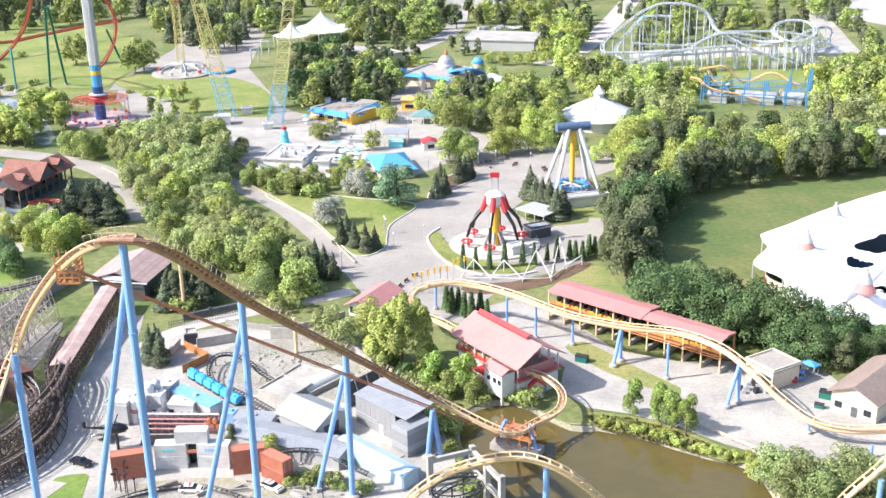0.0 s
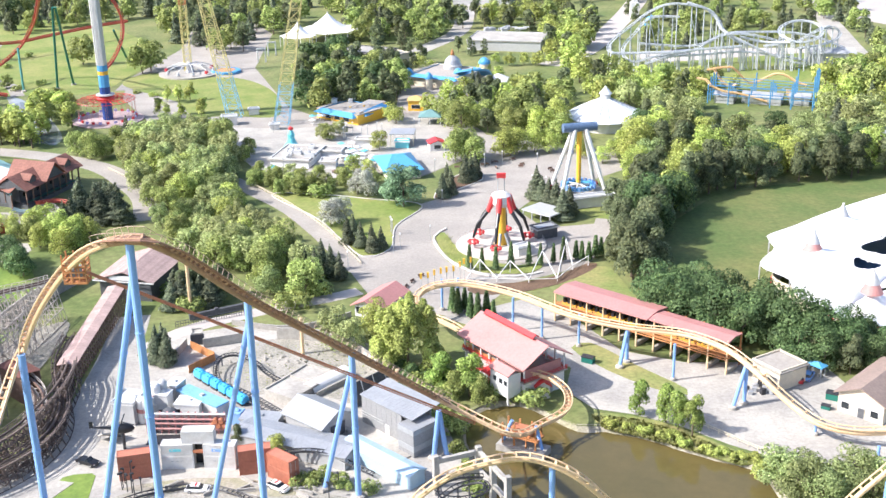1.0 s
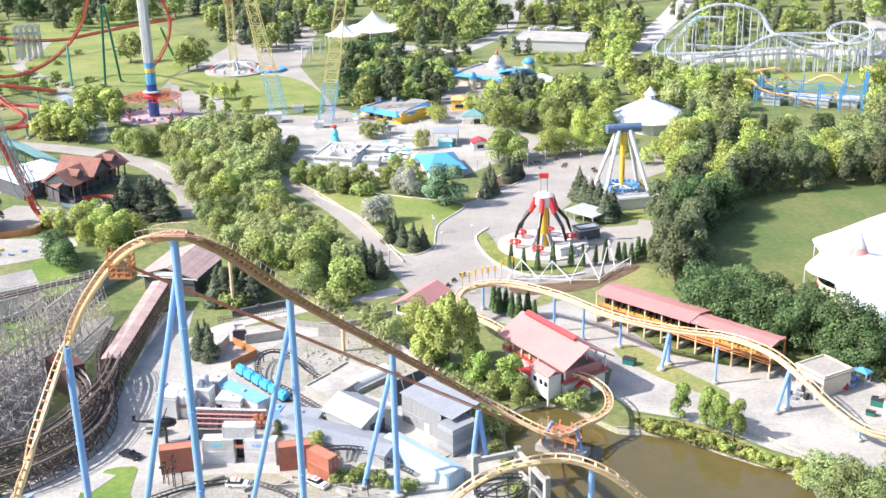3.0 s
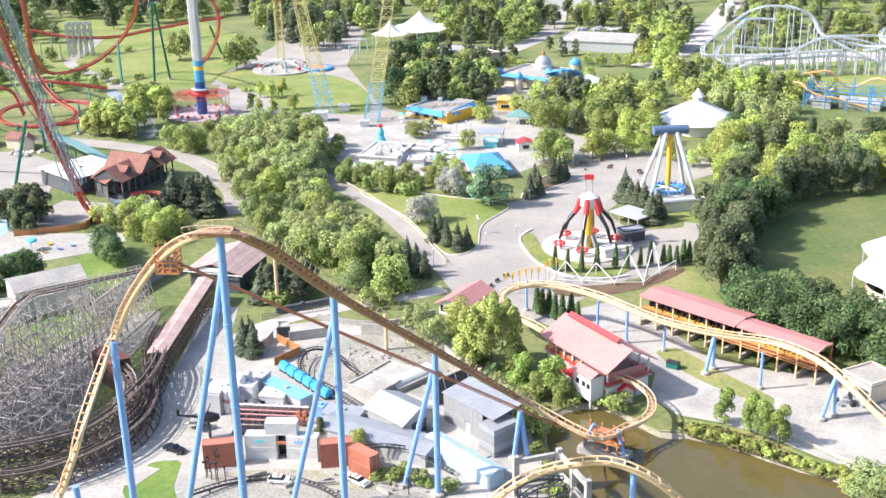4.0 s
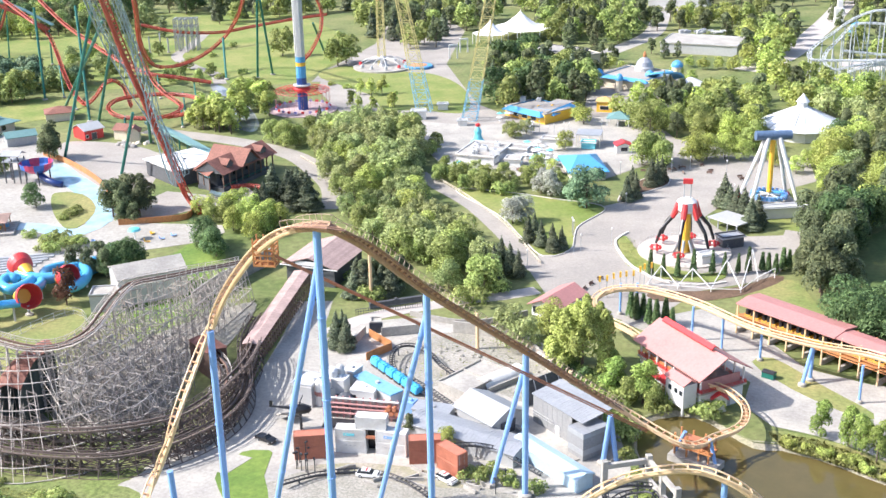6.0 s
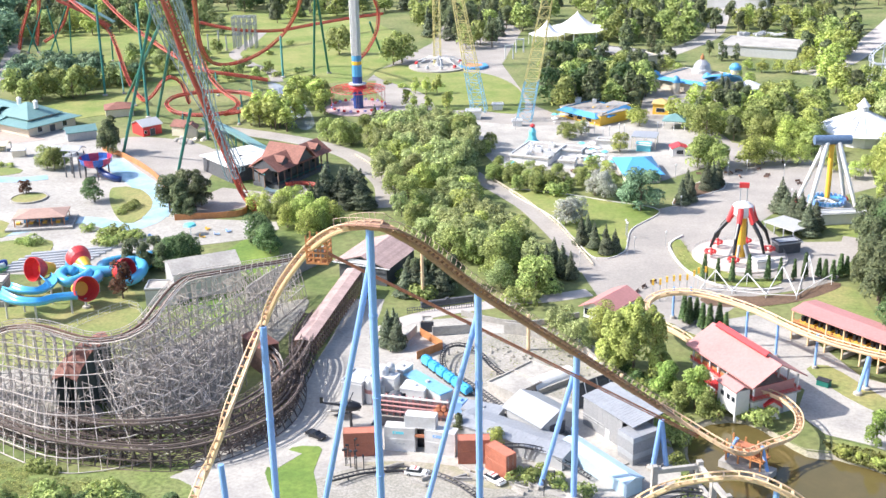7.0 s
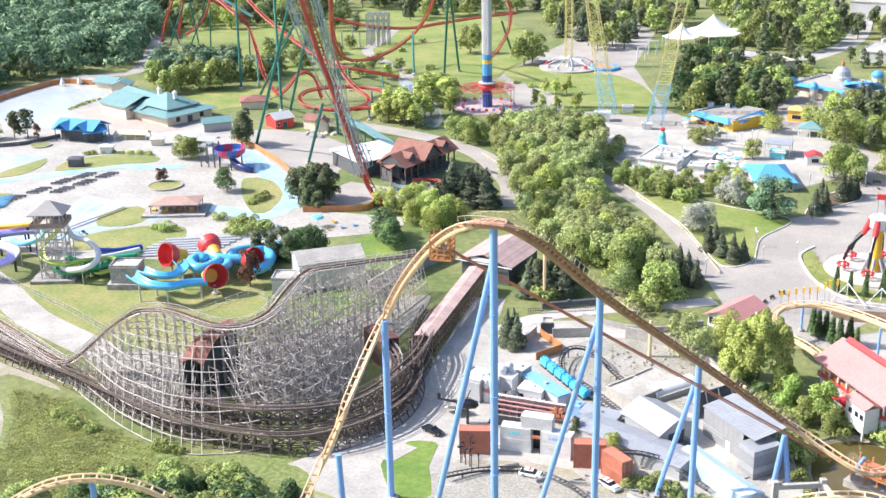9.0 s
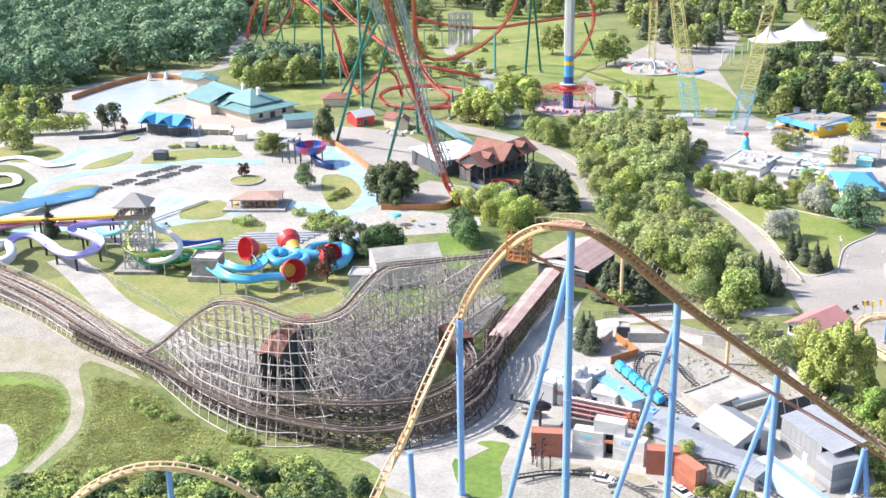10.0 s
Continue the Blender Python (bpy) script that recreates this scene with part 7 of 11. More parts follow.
# ---- red steel coaster on green columns ----
red, line = steel_track("dive_coaster", [(-134.5, 330.5, 1.5), (-138.8, 335.5, 3), (-141.4, 335.7, 10), (-145.7, 334.8, 24), (-149.8, 331.7, 40), (-152.3, 324.8, 57), (-150.5, 311.2, 74)], REDTRACK, REDTRACK, 2.2, 0.22, 0.75, 1.3, 2.0, "steep red lift track on tall green columns")
# catwalk beside the lift
vs, fs = [], []
runs = frames_along(line)[8:]
for sign in (1, -1):
    for i, (p, way, side, over) in enumerate(runs):
        side = side * sign
        if i % 2 == 0:
            for s in (4.4,):
                beam(vs, fs, p + side * s, p + side * s + over * 1.4, 0.14, 0.14)
            beam(vs, fs, p + side * 1.8, p + side * 4.6, 0.2, 0.1)
            if i + 2 < len(runs):
                q, w2, s2, o2 = runs[i + 2]
                beam(vs, fs, p + side * 4.4, q + s2 * sign * 4.4 + o2 * 1.4, 0.14, 0.14)
                beam(vs, fs, p + side * 2.0 - over * 0.2, q + s2 * sign * 4.4 - o2 * 0.2, 0.16, 0.16)
                beam(vs, fs, p + side * 4.4 - over * 2.2, q + s2 * sign * 4.4, 0.16, 0.16)
    for s, up, t in ((2.4, 0, 0.16), (4.4, 0, 0.22), (4.4, 1.4, 0.14), (4.4, -2.2, 0.22)):
        v, f = sweep([p + side * sign * s + over * up for p, way, side, over in runs], ring(t, 5))
        vs, fs = merged((vs, fs), (v, f))
STEELGREEN = material("grey_green_steel", (0.30, 0.39, 0.40), 0.5, vary=0.1)
raw("catwalk", vs, fs, STEELGREEN, red, "grey-green steel catwalk truss")
for pts in (
    [(-181.9, 403.1, 62), (-202.4, 450.7, 44), (-221.7, 494.7, 24), (-226.6, 513.2, 12), (-221.8, 518.6, 8), (-214.6, 530.0, 8), (-208.4, 543.6, 11), (-201.5, 551.2, 18), (-190.9, 543.0, 30), (-172.5, 501.4, 48)],
    [(-211.2, 470.0, 36), (-214.4, 478.1, 22), (-209.1, 473.2, 13), (-200.4, 465.3, 8), (-188.8, 454.8, 5), (-186.5, 439.8, 5), (-195.0, 432.7, 5), (-207.8, 435.0, 5), (-216.0, 443.5, 6), (-217.0, 455.0, 7), (-209.2, 464.9, 7), (-195.1, 466.9, 7), (-182.9, 458.9, 7), (-178.6, 442.3, 6), (-188.9, 439.2, 4)],
    [(-318.1, 552.0, 34), (-285.4, 516.3, 30), (-279.4, 518.8, 24), (-271.9, 511.5, 16), (-257.8, 490.1, 9), (-248.0, 477.4, 4), (-236.2, 463.1, 3), (-231.3, 462.6, 6), (-227.5, 464.5, 11), (-223.6, 465.9, 13), (-220.7, 469.1, 10), (-211.9, 456.6, 4)],
    [(-316.4, 583.5, 30), (-283.6, 544.3, 24), (-259.6, 523.4, 18), (-242.3, 509.5, 14), (-221.5, 496.2, 10), (-207.6, 497.0, 8), (-192.2, 501.0, 5)],
    [(-267.1, 599.9, 14), (-247.9, 602.9, 10), (-226.2, 607.7, 9), (-213.2, 627.6, 9), (-197.7, 653.1, 9), (-182.4, 670.7, 9)],
    [(-163.5, 568.0, 40), (-158.5, 571.6, 30), (-157.6, 567.7, 18), (-159.4, 556.2, 10), (-162.1, 548.1, 6)],
    [(-364.5, 575, 1.5), (-361.8, 575, 10.6), (-356.0, 575, 23.4), (-349.3, 575, 37.5)],
    [(-356.5, 580, 3.2), (-353.6, 580, 16.4), (-350.7, 580, 32.2)],
    [(-345.4, 570, 7.3), (-338.9, 570, 11.3), (-332.2, 570, 18.6), (-327.4, 570, 31.0)],
    [(-328.7, 560, 31.4), (-312.9, 560, 24.7), (-299.9, 560, 18.2)],
):
    more, line = steel_track("dive_coaster", pts, REDTRACK, REDTRACK, 1.6, 0.18, 0.5, 0.9, 2.0, "looping red steel track on green columns")


def props(rows, r=0.55):
    for (x, y, z), (u, v) in rows:
        column(red, (x, y, z), (u, v, 0), r, GREEN)


props([((-176.1, 358.7, 60), (-208.5, 387.6)), ((-173.7, 360.8, 56), (-245.5, 461.9)), ((-233.6, 460.8, 45), (-224.2, 442.1)), ((-267.5, 488.4, 40), (-263.1, 479.0)), ((-189.2, 396.5, 40), (-218.0, 436.5)), ((-168.8, 364.5, 24), (-177.8, 368.7)), ((-202.6, 549.2, 16), (-194.5, 527.0)), ((-172.1, 514.6, 40), (-180.3, 531.5)), ((-170.9, 514.9, 40), (-175.4, 540.1)), ((-159.2, 559.6, 22), (-163.6, 594.9)), ((-168.9, 375.3, 28), (-184.8, 412.2))])
props([((-204.6, 433.9, 5), (-201.7, 426.1)), ((-192.8, 433.5, 5), (-190.1, 427.0)), ((-184.7, 444.8, 5), (-181.2, 436.1)), ((-195.4, 474.2, 6), (-190.2, 462.4)), ((-243.5, 468.5, 4), (-239.5, 461.4)), ((-263.7, 497.2, 12), (-256.3, 483.9)), ((-215.3, 494.9, 9), (-210.9, 485.6)), ((-200.8, 501.3, 6), (-196.0, 490.4))], 0.35)
props([((-345.8, 572, 24.1), (-357.2, 572)), ((-356.3, 573, 15.8), (-351.4, 573)), ((-339.7, 568, 26.4), (-335.9, 568)), ((-328.7, 569, 26.5), (-342.6, 569)), ((-325.9, 566, 24.0), (-328.0, 566)), ((-297.9, 556, 18.0), (-298.6, 556))], 0.4)
# grey frame tower of the old ride behind
grey = thing("grey_frame_ride", -242.0, 600.5, 0, 10, "grey steel frame tower with track sections", "ride")
vs, fs = [], []
for u in range(5):
    for v in range(3):
        beam(vs, fs, (u * 3 - 6, v * 3.5 - 3, 0), (u * 3 - 6, v * 3.5 - 3, 17), 0.45, 0.45)
for z in (8, 13, 17):
    for v in range(3):
        beam(vs, fs, (-6, v * 3.5 - 3, z), (6, v * 3.5 - 3, z), 0.3, 0.4)
    for u in range(5):
        beam(vs, fs, (u * 3 - 6, -3, z), (u * 3 - 6, 4, z), 0.3, 0.4)
        if u < 4:
            beam(vs, fs, (u * 3 - 6, -3, z - 4), (u * 3 - 3, -3, z), 0.2, 0.2)
raw("frame", vs, fs, GREY, grey)
for dx in range(6):
    x, y = -251.9, 579.7
    column(grey, (dx * 5 - 24, -3 - dx % 2 * 4, 8 + dx % 3), (dx * 5 - 24, -3 - dx % 2 * 4, 0), 0.4, GREY)

v, f = sweep([Vector(c) for c in [(-328.0, 558, 33.5), (-311.6, 558, 27.1), (-296.8, 558, 19.5)]], [(-1.4, 0.6), (1.4, 0.6), (1.4, 1.1), (-1.4, 1.1)])
raw("ramp_canopy", v, f, TEAL, red, "pale teal canopy over the red track")
# covered launch ramp and station buildings below it
v, f = sweep([Vector((-190.3, 423.8, 5)), Vector((-169.7, 405.3, 4.5)), Vector((-149.4, 384.3, 4))], [(-1.6, -0.3), (1.6, -0.3), (1.6, 0.8), (-1.6, 0.8)])
tagged(raw("ramp_cover", v, f, TEAL), "teal metal cover over the sloping launch ramp", "ramp")
trestle = thing("ramp_trestle", -169.7, 405.3, 0, 0, "green posts under the launch ramp", "trestle")
for k in range(9):
    p = Vector((-190.3, 423.8, 5)).lerp(Vector((-149.4, 384.3, 4)), k / 8)
    part("post", cube(p.x + 169.7, p.y - 405.3, -0.2, 0.4, 0.4, p.z), GREEN, trestle)
ob = house_on("white_roof_hall", (-169.0, 371.0), (-152.9, 357.9), 19.0, 5.5, SLATE, roof="flat", roof_mat=WHITE, over=0.8, rimmed=False, label="dark clad hall with flat white roof under the lift")
# timber station with brick-red shingled roofs
def roof_courses(ob, x, y, z, sx, sy, rise, turn, mat, rows=7):
    """A pitched roof with its ridge along x, laid in overlapping shingle courses."""
    m = Matrix.Translation((x, y, z)) @ Matrix.Rotation(radians(turn), 4, "Z")
    for e in (-1, 1):
        for k in range(rows):
            a, b = k / rows, (k + 1.15) / rows
            quad = [(-sx / 2, e * sy / 2 * a, rise * (1 - a) + 0.02), (sx / 2, e * sy / 2 * a, rise * (1 - a) + 0.02), (sx / 2, e * sy / 2 * b, rise * (1 - b) + 0.1), (-sx / 2, e * sy / 2 * b, rise * (1 - b) + 0.1)]
            vs = [tuple(m @ Vector(c)) for c in quad] + [tuple(m @ (Vector(c) - Vector((0, 0, 0.14)))) for c in quad]
            fs = [(0, 1, 2, 3), (7, 6, 5, 4)] + [(i, 4 + i, 4 + (i + 1) % 4, (i + 1) % 4) for i in range(4)]
            raw("shingle_course", vs, fs, mat, ob)


def gable_face(ob, x, y, z, width, rise, turn, mat):
    """A boarded triangle closing the end of a roof."""
    m = Matrix.Translation((x, y, z)) @ Matrix.Rotation(radians(turn), 4, "Z")
    pts = [(-width / 2, 0, 0), (width / 2, 0, 0), (0, 0, rise)]
    vs = [tuple(m @ Vector(c)) for c in pts] + [tuple(m @ (Vector(c) + Vector((0, 0.2, 0)))) for c in pts]
    raw("gable_face", vs, [(0, 1, 2), (5, 4, 3), (0, 3, 4, 1), (1, 4, 5, 2), (2, 5, 3, 0)], mat, ob)


def timber_station():
    x, y, turn, w = along((-134.6, 353.7), (-125.5, 380.7))
    ob = thing("mill_station", x, y, 0, turn, "dark timber station with steep red-brown shingled gables", "station")
    d, h = 11.0, 6.4
    part("platform", cube(0, d / 2, -0.1, w, d, 1.4), SLATE, ob)
    part("wall", cube(0.5, d / 2 + 1.6, 1.2, w - 2, d - 4.6, h - 1.4), SLATE, ob)
    for k in range(9):
        u = -w / 2 + 0.4 + (w - 0.8) * k / 8
        part("post", cube(u, 0.3, -0.2, 0.38, 0.38, h + 0.2), RAILWOOD, ob)
        part("knee_brace", rod(bmesh.new(), (u, 0.3, h - 1.7), (u + 1.2, 0.3, h - 0.2), 0.13, 5), RAILWOOD, ob)
        if k % 2:
            part("window", cube(u, 3.75, 3.0, 1.5, 0.12, 1.3), GLASS, ob)
    part("tie_beam", cube(0, 0.3, h - 0.4, w, 0.3, 0.4), RAILWOOD, ob)
    part("railing", cube(0, 0.1, 2.1, w, 0.1, 0.22), GREEN, ob)
    roof_courses(ob, 0, d / 2, h, w + 2, d + 1.8, 3.9, 0, REDROOF)
    for u in (-w / 2 - 0.4, w / 2 + 0.2):
        gable_face(ob, u, d / 2, h, d, 3.4, 90, SLATE)
    # big cross gable and two dormers on the front slope
    roof_courses(ob, -0.5, d / 2 + 0.6, h + 0.6, d + 5.0, 10.5, 4.9, 90, REDROOF)
    gable_face(ob, -0.5, -0.9, h + 0.6, 9.6, 4.3, 0, SLATE)
    for u in (-9.2, 9.4):
        roof_courses(ob, u, 3.0, h + 2.2, 5.2, 4.0, 1.7, 90, REDROOF, 4)
        gable_face(ob, u, 0.7, h + 2.2, 3.4, 1.5, 0, SLATE)
        part("dormer_wall", cube(u, 2.2, h, 3.2, 2.8, 2.3), SLATE, ob)
    # entrance porch at the near end
    x, y, turn, w = along((-146.4, 360.3), (-139.6, 353.5))
    porch = thing("station_porch", x, y, 0, turn, "open timber porch with red-brown shingle roof", "porch")
    for u in (-w / 2 + 0.3, 0, w / 2 - 0.3):
        for v in (0.3, 7.7):
            part("post", cube(u, v, -0.2, 0.38, 0.38, 6.0), RAILWOOD, porch)
    part("screen", cube(0, 0.5, 0, w - 1, 0.25, 4.0), SLATE, porch)
    part("cornice", cube(0, 0.25, 4.9, w + 0.4, 0.2, 0.5), TURQ, porch, "dull green painted cornice")
    roof_courses(porch, 0, 4.0, 5.8, w + 1.6, 9.4, 2.6, 0, REDROOF)
    # mill boat moored on the stones
    boat = thing("log_boat", -132.0, 348.0, 0.3, 5, "dull green log flume boat beside the station", "boat")
    v, f = sweep(spline([(-5.5, 0, 1.4), (-3.5, 0, 0.5), (0, 0, 0.2), (3.5, 0, 0.5), (5.0, 0, 1.2)], 0.8), [(-1.3, 0.9), (-1.0, 0.0), (1.0, 0.0), (1.3, 0.9), (1.0, 0.9), (0.8, 0.25), (-0.8, 0.25), (-1.0, 0.9)])
    raw("hull", v, f, STEELGREEN, boat)


timber_station()
low_red, line = steel_track("mine_track", [(-132.3, 354.9, 2), (-126.4, 358.3, 1.6), (-118.9, 354.0, 1.2), (-113.0, 344.2, 0.8), (-110.1, 329.7, 0.8)], REDTRACK, REDTRACK, 1.4, 0.18, 0.4, 0.7, 2.0, "low red track leaving the timber station")
house_on("red_barn", (-212.2, 412.6), (-207.4, 419.2), 9, 4, RED, roof="gable", roof_mat=LIGHTGREY, rise=2, over=0.5, along=True, label="bright red barn with pale metal roof", openings=((0, 0, 2, 2.5, "d"), (-3, 1, 1, 1, "w")))
house_on("orange_roof_lodge", (-242.2, 439.5), (-232.3, 445.1), 10, 3.5, CREAM, roof="hip", roof_mat=REDROOF, rise=2, label="low lodge with orange-red hipped roof")
house_on("teal_roof_shed", (-238.4, 400.8), (-229.7, 407.7), 7, 3.5, GREY, roof="gable", roof_mat=TEAL, rise=1.8, label="grey shed with pale teal metal roof")
house_on("village_house", (-201.6, 416.1), (-196.1, 415.1), 6, 4, CREAM, roof="gable", roof_mat=REDROOF, rise=2, label="small cream house with red-brown roof")
house_on("village_house", (-193.5, 412.1), (-189.8, 413.3), 5, 4, CREAM, roof="gable", roof_mat=REDROOF, rise=2, label="small cream house with red-brown roof", along=False)
rng = random.Random(12)
for k in range(16):
    x, y = -191.9, 408.8
    t = thing("boulder", x + rng.uniform(-4, 6), y + rng.uniform(-4, 4), 0, rng.uniform(0, 360), "pale rounded boulder beside the plaza", "rock", "plaza boulders")
    bm = bmesh.new()
    bmesh.ops.create_icosphere(bm, subdivisions=2, radius=rng.uniform(0.7, 1.7))
    for v in bm.verts:
        v.co *= 1 + 0.25 * noise.noise(v.co * 1.3 + Vector((k, 0, 0)))
    part("stone", bm, ROCK if k % 2 else CREAM, t)


# ---- water park ----
def flume(ob, points, mat, r=0.9, name="flume", tube=False, step=1.0, thick=0.12):
    """A water slide: an open channel, or a closed tube, along a line."""
    line = spline(points, step)
    if tube:
        v, f = sweep(line, ring(r, 10))
    else:
        arc = [(r * math.cos(a), r * math.sin(a)) for a in np.linspace(math.pi, math.tau, 7)]
        back = [((r + thick) * math.cos(a), (r + thick) * math.sin(a)) for a in np.linspace(math.tau, math.pi, 7)]
        v, f = sweep(line, arc + back)
    m = raw(name, v, f, mat, ob)
    for q in m.data.polygons:
        q.use_smooth = True
    return line


def stand(ob, line, every=8, r=0.2, mat=None, drop=0.9):
    for p in line[every // 2 :: every]:
        if p.z > 1.6:
            part("leg", rod(bmesh.new(), (p.x, p.y, -0.1), (p.x, p.y, p.z - drop), r, 6), mat or LIGHTGREY, ob)


lilac = thing("lilac_slide", 0, 0, 0, 0, "winding pale lilac water slide on dark posts", "water slide")
line = flume(lilac, [(-210.9, 263.6, 8), (-218.5, 261.4, 7.5), (-224.6, 257.5, 7), (-224.7, 253.2, 6.8), (-219.2, 251.9, 6.5), (-212.9, 250.0, 6), (-210.2, 244.1, 5.6), (-213.1, 239.9, 5.2), (-220.2, 241.3, 5), (-228.0, 246.0, 4.8), (-237.5, 250.8, 4.5), (-241.7, 248.1, 4.2), (-240.1, 240.5, 4), (-242.5, 233.6, 3.5)], PURPLE, 1.5)
stand(lilac, line, 9, 0.35, DARK, 1.4)
tube = thing("white_tube_slide", 0, 0, 0, 0, "white tube water slide on dark posts", "water slide")
line = flume(tube, [(-247.1, 234.6, 6), (-239.4, 237.3, 5.5), (-237.5, 240.0, 5), (-232.5, 236.6, 4.4), (-230.6, 231.3, 3.8), (-236.9, 227.5, 3)], WHITE, 1.4, tube=True)
stand(tube, line, 9, 0.35, DARK, 1.4)
amber = thing("amber_slide", 0, 0, 0, 0, "long straight yellow-orange water slide", "water slide")
line = flume(amber, [(-212.5, 263.4, 10), (-227.0, 261.8, 8), (-242.9, 260.2, 6), (-267.9, 255.7, 3.5)], AMBER, 1.3)
stand(amber, line, 12, 0.3, DARK, 1.2)
pink = thing("pink_slide", 0, 0, 0, 0, "pink water slide behind the yellow one", "water slide")
line = flume(pink, [(-215.2, 266.8, 9), (-223.5, 265.0, 6.5), (-233.5, 261.6, 5), (-246.3, 261.3, 4), (-255.4, 256.6, 3), (-267.4, 255.0, 2.5)], material("pink_slide", (0.68, 0.30, 0.52), 0.3), 1.1)
stand(pink, line, 12, 0.25, DARK, 1.2)
racer = thing("racer_slide", 0, 0, 0, 0, "pale blue multi-lane racing slide", "water slide")
for k in range(6):
    flume(racer, [(p[0] + 1.9 * k * 0.35, p[1] + 1.9 * k * -0.94, p[2]) for p in ((-257.5, 306.8, 0.8), (-262.6, 296.2, 1.4), (-264.6, 282.2, 3), (-265.4, 267.9, 4.6), (-268.5, 252.4, 6.5))], RACERBLUE, 0.9, "lane")
for k, (px, py) in enumerate(((-262.5, 292.9), (-267.3, 284.7), (-271.1, 275.8))):
    part("support", cube(px, py, 0, 9, 1.2, 1.2 + k), GREY, racer)


def slide_tower(x, y):
    ob = thing("slide_tower", x, y, 0, 20, "tall timber slide tower with grey hipped roof", "slide tower")
    for u in (-3.4, 0, 3.4):
        for v in (-3, 0, 3):
            part("post", cube(u, v, -0.2, 0.3, 0.3, 19.4), TIMBER, ob)
    vs, fs = [], []
    for z in (3, 6, 9, 12):
        for v in (-3, 3):
            beam(vs, fs, (-3.4, v, z), (3.4, v, z), 0.25, 0.3)
            beam(vs, fs, (-3.4, v, z - 3), (3.4, v, z), 0.18, 0.2)
        for u in (-3.4, 3.4):
            beam(vs, fs, (u, -3, z), (u, 3, z), 0.25, 0.3)
            beam(vs, fs, (u, -3, z), (u, 3, z - 3), 0.18, 0.2)
    raw("bracing", vs, fs, TIMBER, ob)["kind"] = "stuff"
    part("deck", cube(0, 0, 15.2, 9, 8, 0.4), TIMBER, ob)
    part("parapet", box(box(box(box(bmesh.new(), 0, -4, 15.6, 9, 0.15, 1.2), 0, 4, 15.6, 9, 0.15, 1.2), -4.5, 0, 15.6, 0.15, 8, 1.2), 4.5, 0, 15.6, 0.15, 8, 1.2), BROWNROOF, ob)
    part("roof", hip(bmesh.new(), 0, 0, 19.2, 9.5, 8.5, 3.0, 1.0), material("tan_roof", (0.36, 0.34, 0.31), 0.8, vary=0.1), ob)
    part("stone_base", cube(0, -1, 0, 12, 9, 0.9), ROCK, ob)


slide_tower(-197.6, 248.2)
spiral = thing("spiral_slides", 0, 0, 0, 0, "twisting lime, green and white tube slides round the tower", "water slide")
for pts, mat, r, tb in (
    ([(-199.6, 254.1, 15), (-200.6, 254.2, 11.5), (-202.2, 251.4, 9.5), (-201.8, 248.0, 8), (-198.1, 244.9, 6.5), (-193.5, 245.6, 5.5), (-190.4, 252.2, 4.6), (-186.7, 257.7, 3.5), (-183.4, 256.0, 2.8), (-183.8, 251.8, 2.2), (-187.0, 250.9, 1.8), (-190.4, 257.2, 1.5), (-184.7, 268.7, 1)], LIME, 0.8, False),
    ([(-197.6, 253.8, 14), (-194.9, 253.1, 10.5), (-191.6, 254.7, 9), (-186.5, 252.0, 7.5), (-184.7, 248.3, 6), (-186.5, 245.4, 4.8), (-191.7, 245.4, 3.8), (-196.4, 249.2, 3.2), (-194.6, 255.1, 2.4), (-189.4, 264.2, 1.6), (-186.3, 271.2, 1)], WHITE, 0.8, True),
    ([(-204.3, 254.1, 14.5), (-204.3, 252.9, 11), (-205.8, 251.7, 9), (-210.7, 251.4, 7.5), (-216.9, 255.3, 6.5)], TURQ, 0.8, True),
    ([(-196.6, 250.8, 5), (-193.3, 252.1, 3.6), (-188.0, 251.1, 2.6), (-186.5, 255.7, 2), (-190.3, 259.9, 1.6), (-184.5, 267.0, 0.9)], SLIDEGREEN, 0.8, True),
    ([(-198.3, 247.2, 4), (-193.4, 246.1, 3), (-189.6, 250.7, 2.2), (-188.3, 259.6, 1.6), (-185.6, 270.7, 0.9)], SLIDEGREEN, 1.0, False),
    ([(-194.0, 262.6, 3), (-190.4, 265.8, 2), (-187.2, 273.3, 0.9)], material("navy_slide", (0.03, 0.08, 0.35), 0.3), 1.0, True),
):
    line = flume(spiral, pts, mat, r, tube=tb)
    stand(spiral, line, 8, 0.16)
for k in range(7):
    x, y = -184.7, 271.6
    ob = thing("runout_lane", x + k * 0.5, y + 2.6 * k - 4, 0, 24, "pale slide run-out lane between low walls", "lane", "run-out lanes")
    part("kerb_wall", cube(9, 0, 0, 24, 0.5, 0.6), LIGHTGREY, ob)
    part("channel", cube(9, 1.2, 0.05, 24, 1.5, 0.25), GREY, ob)

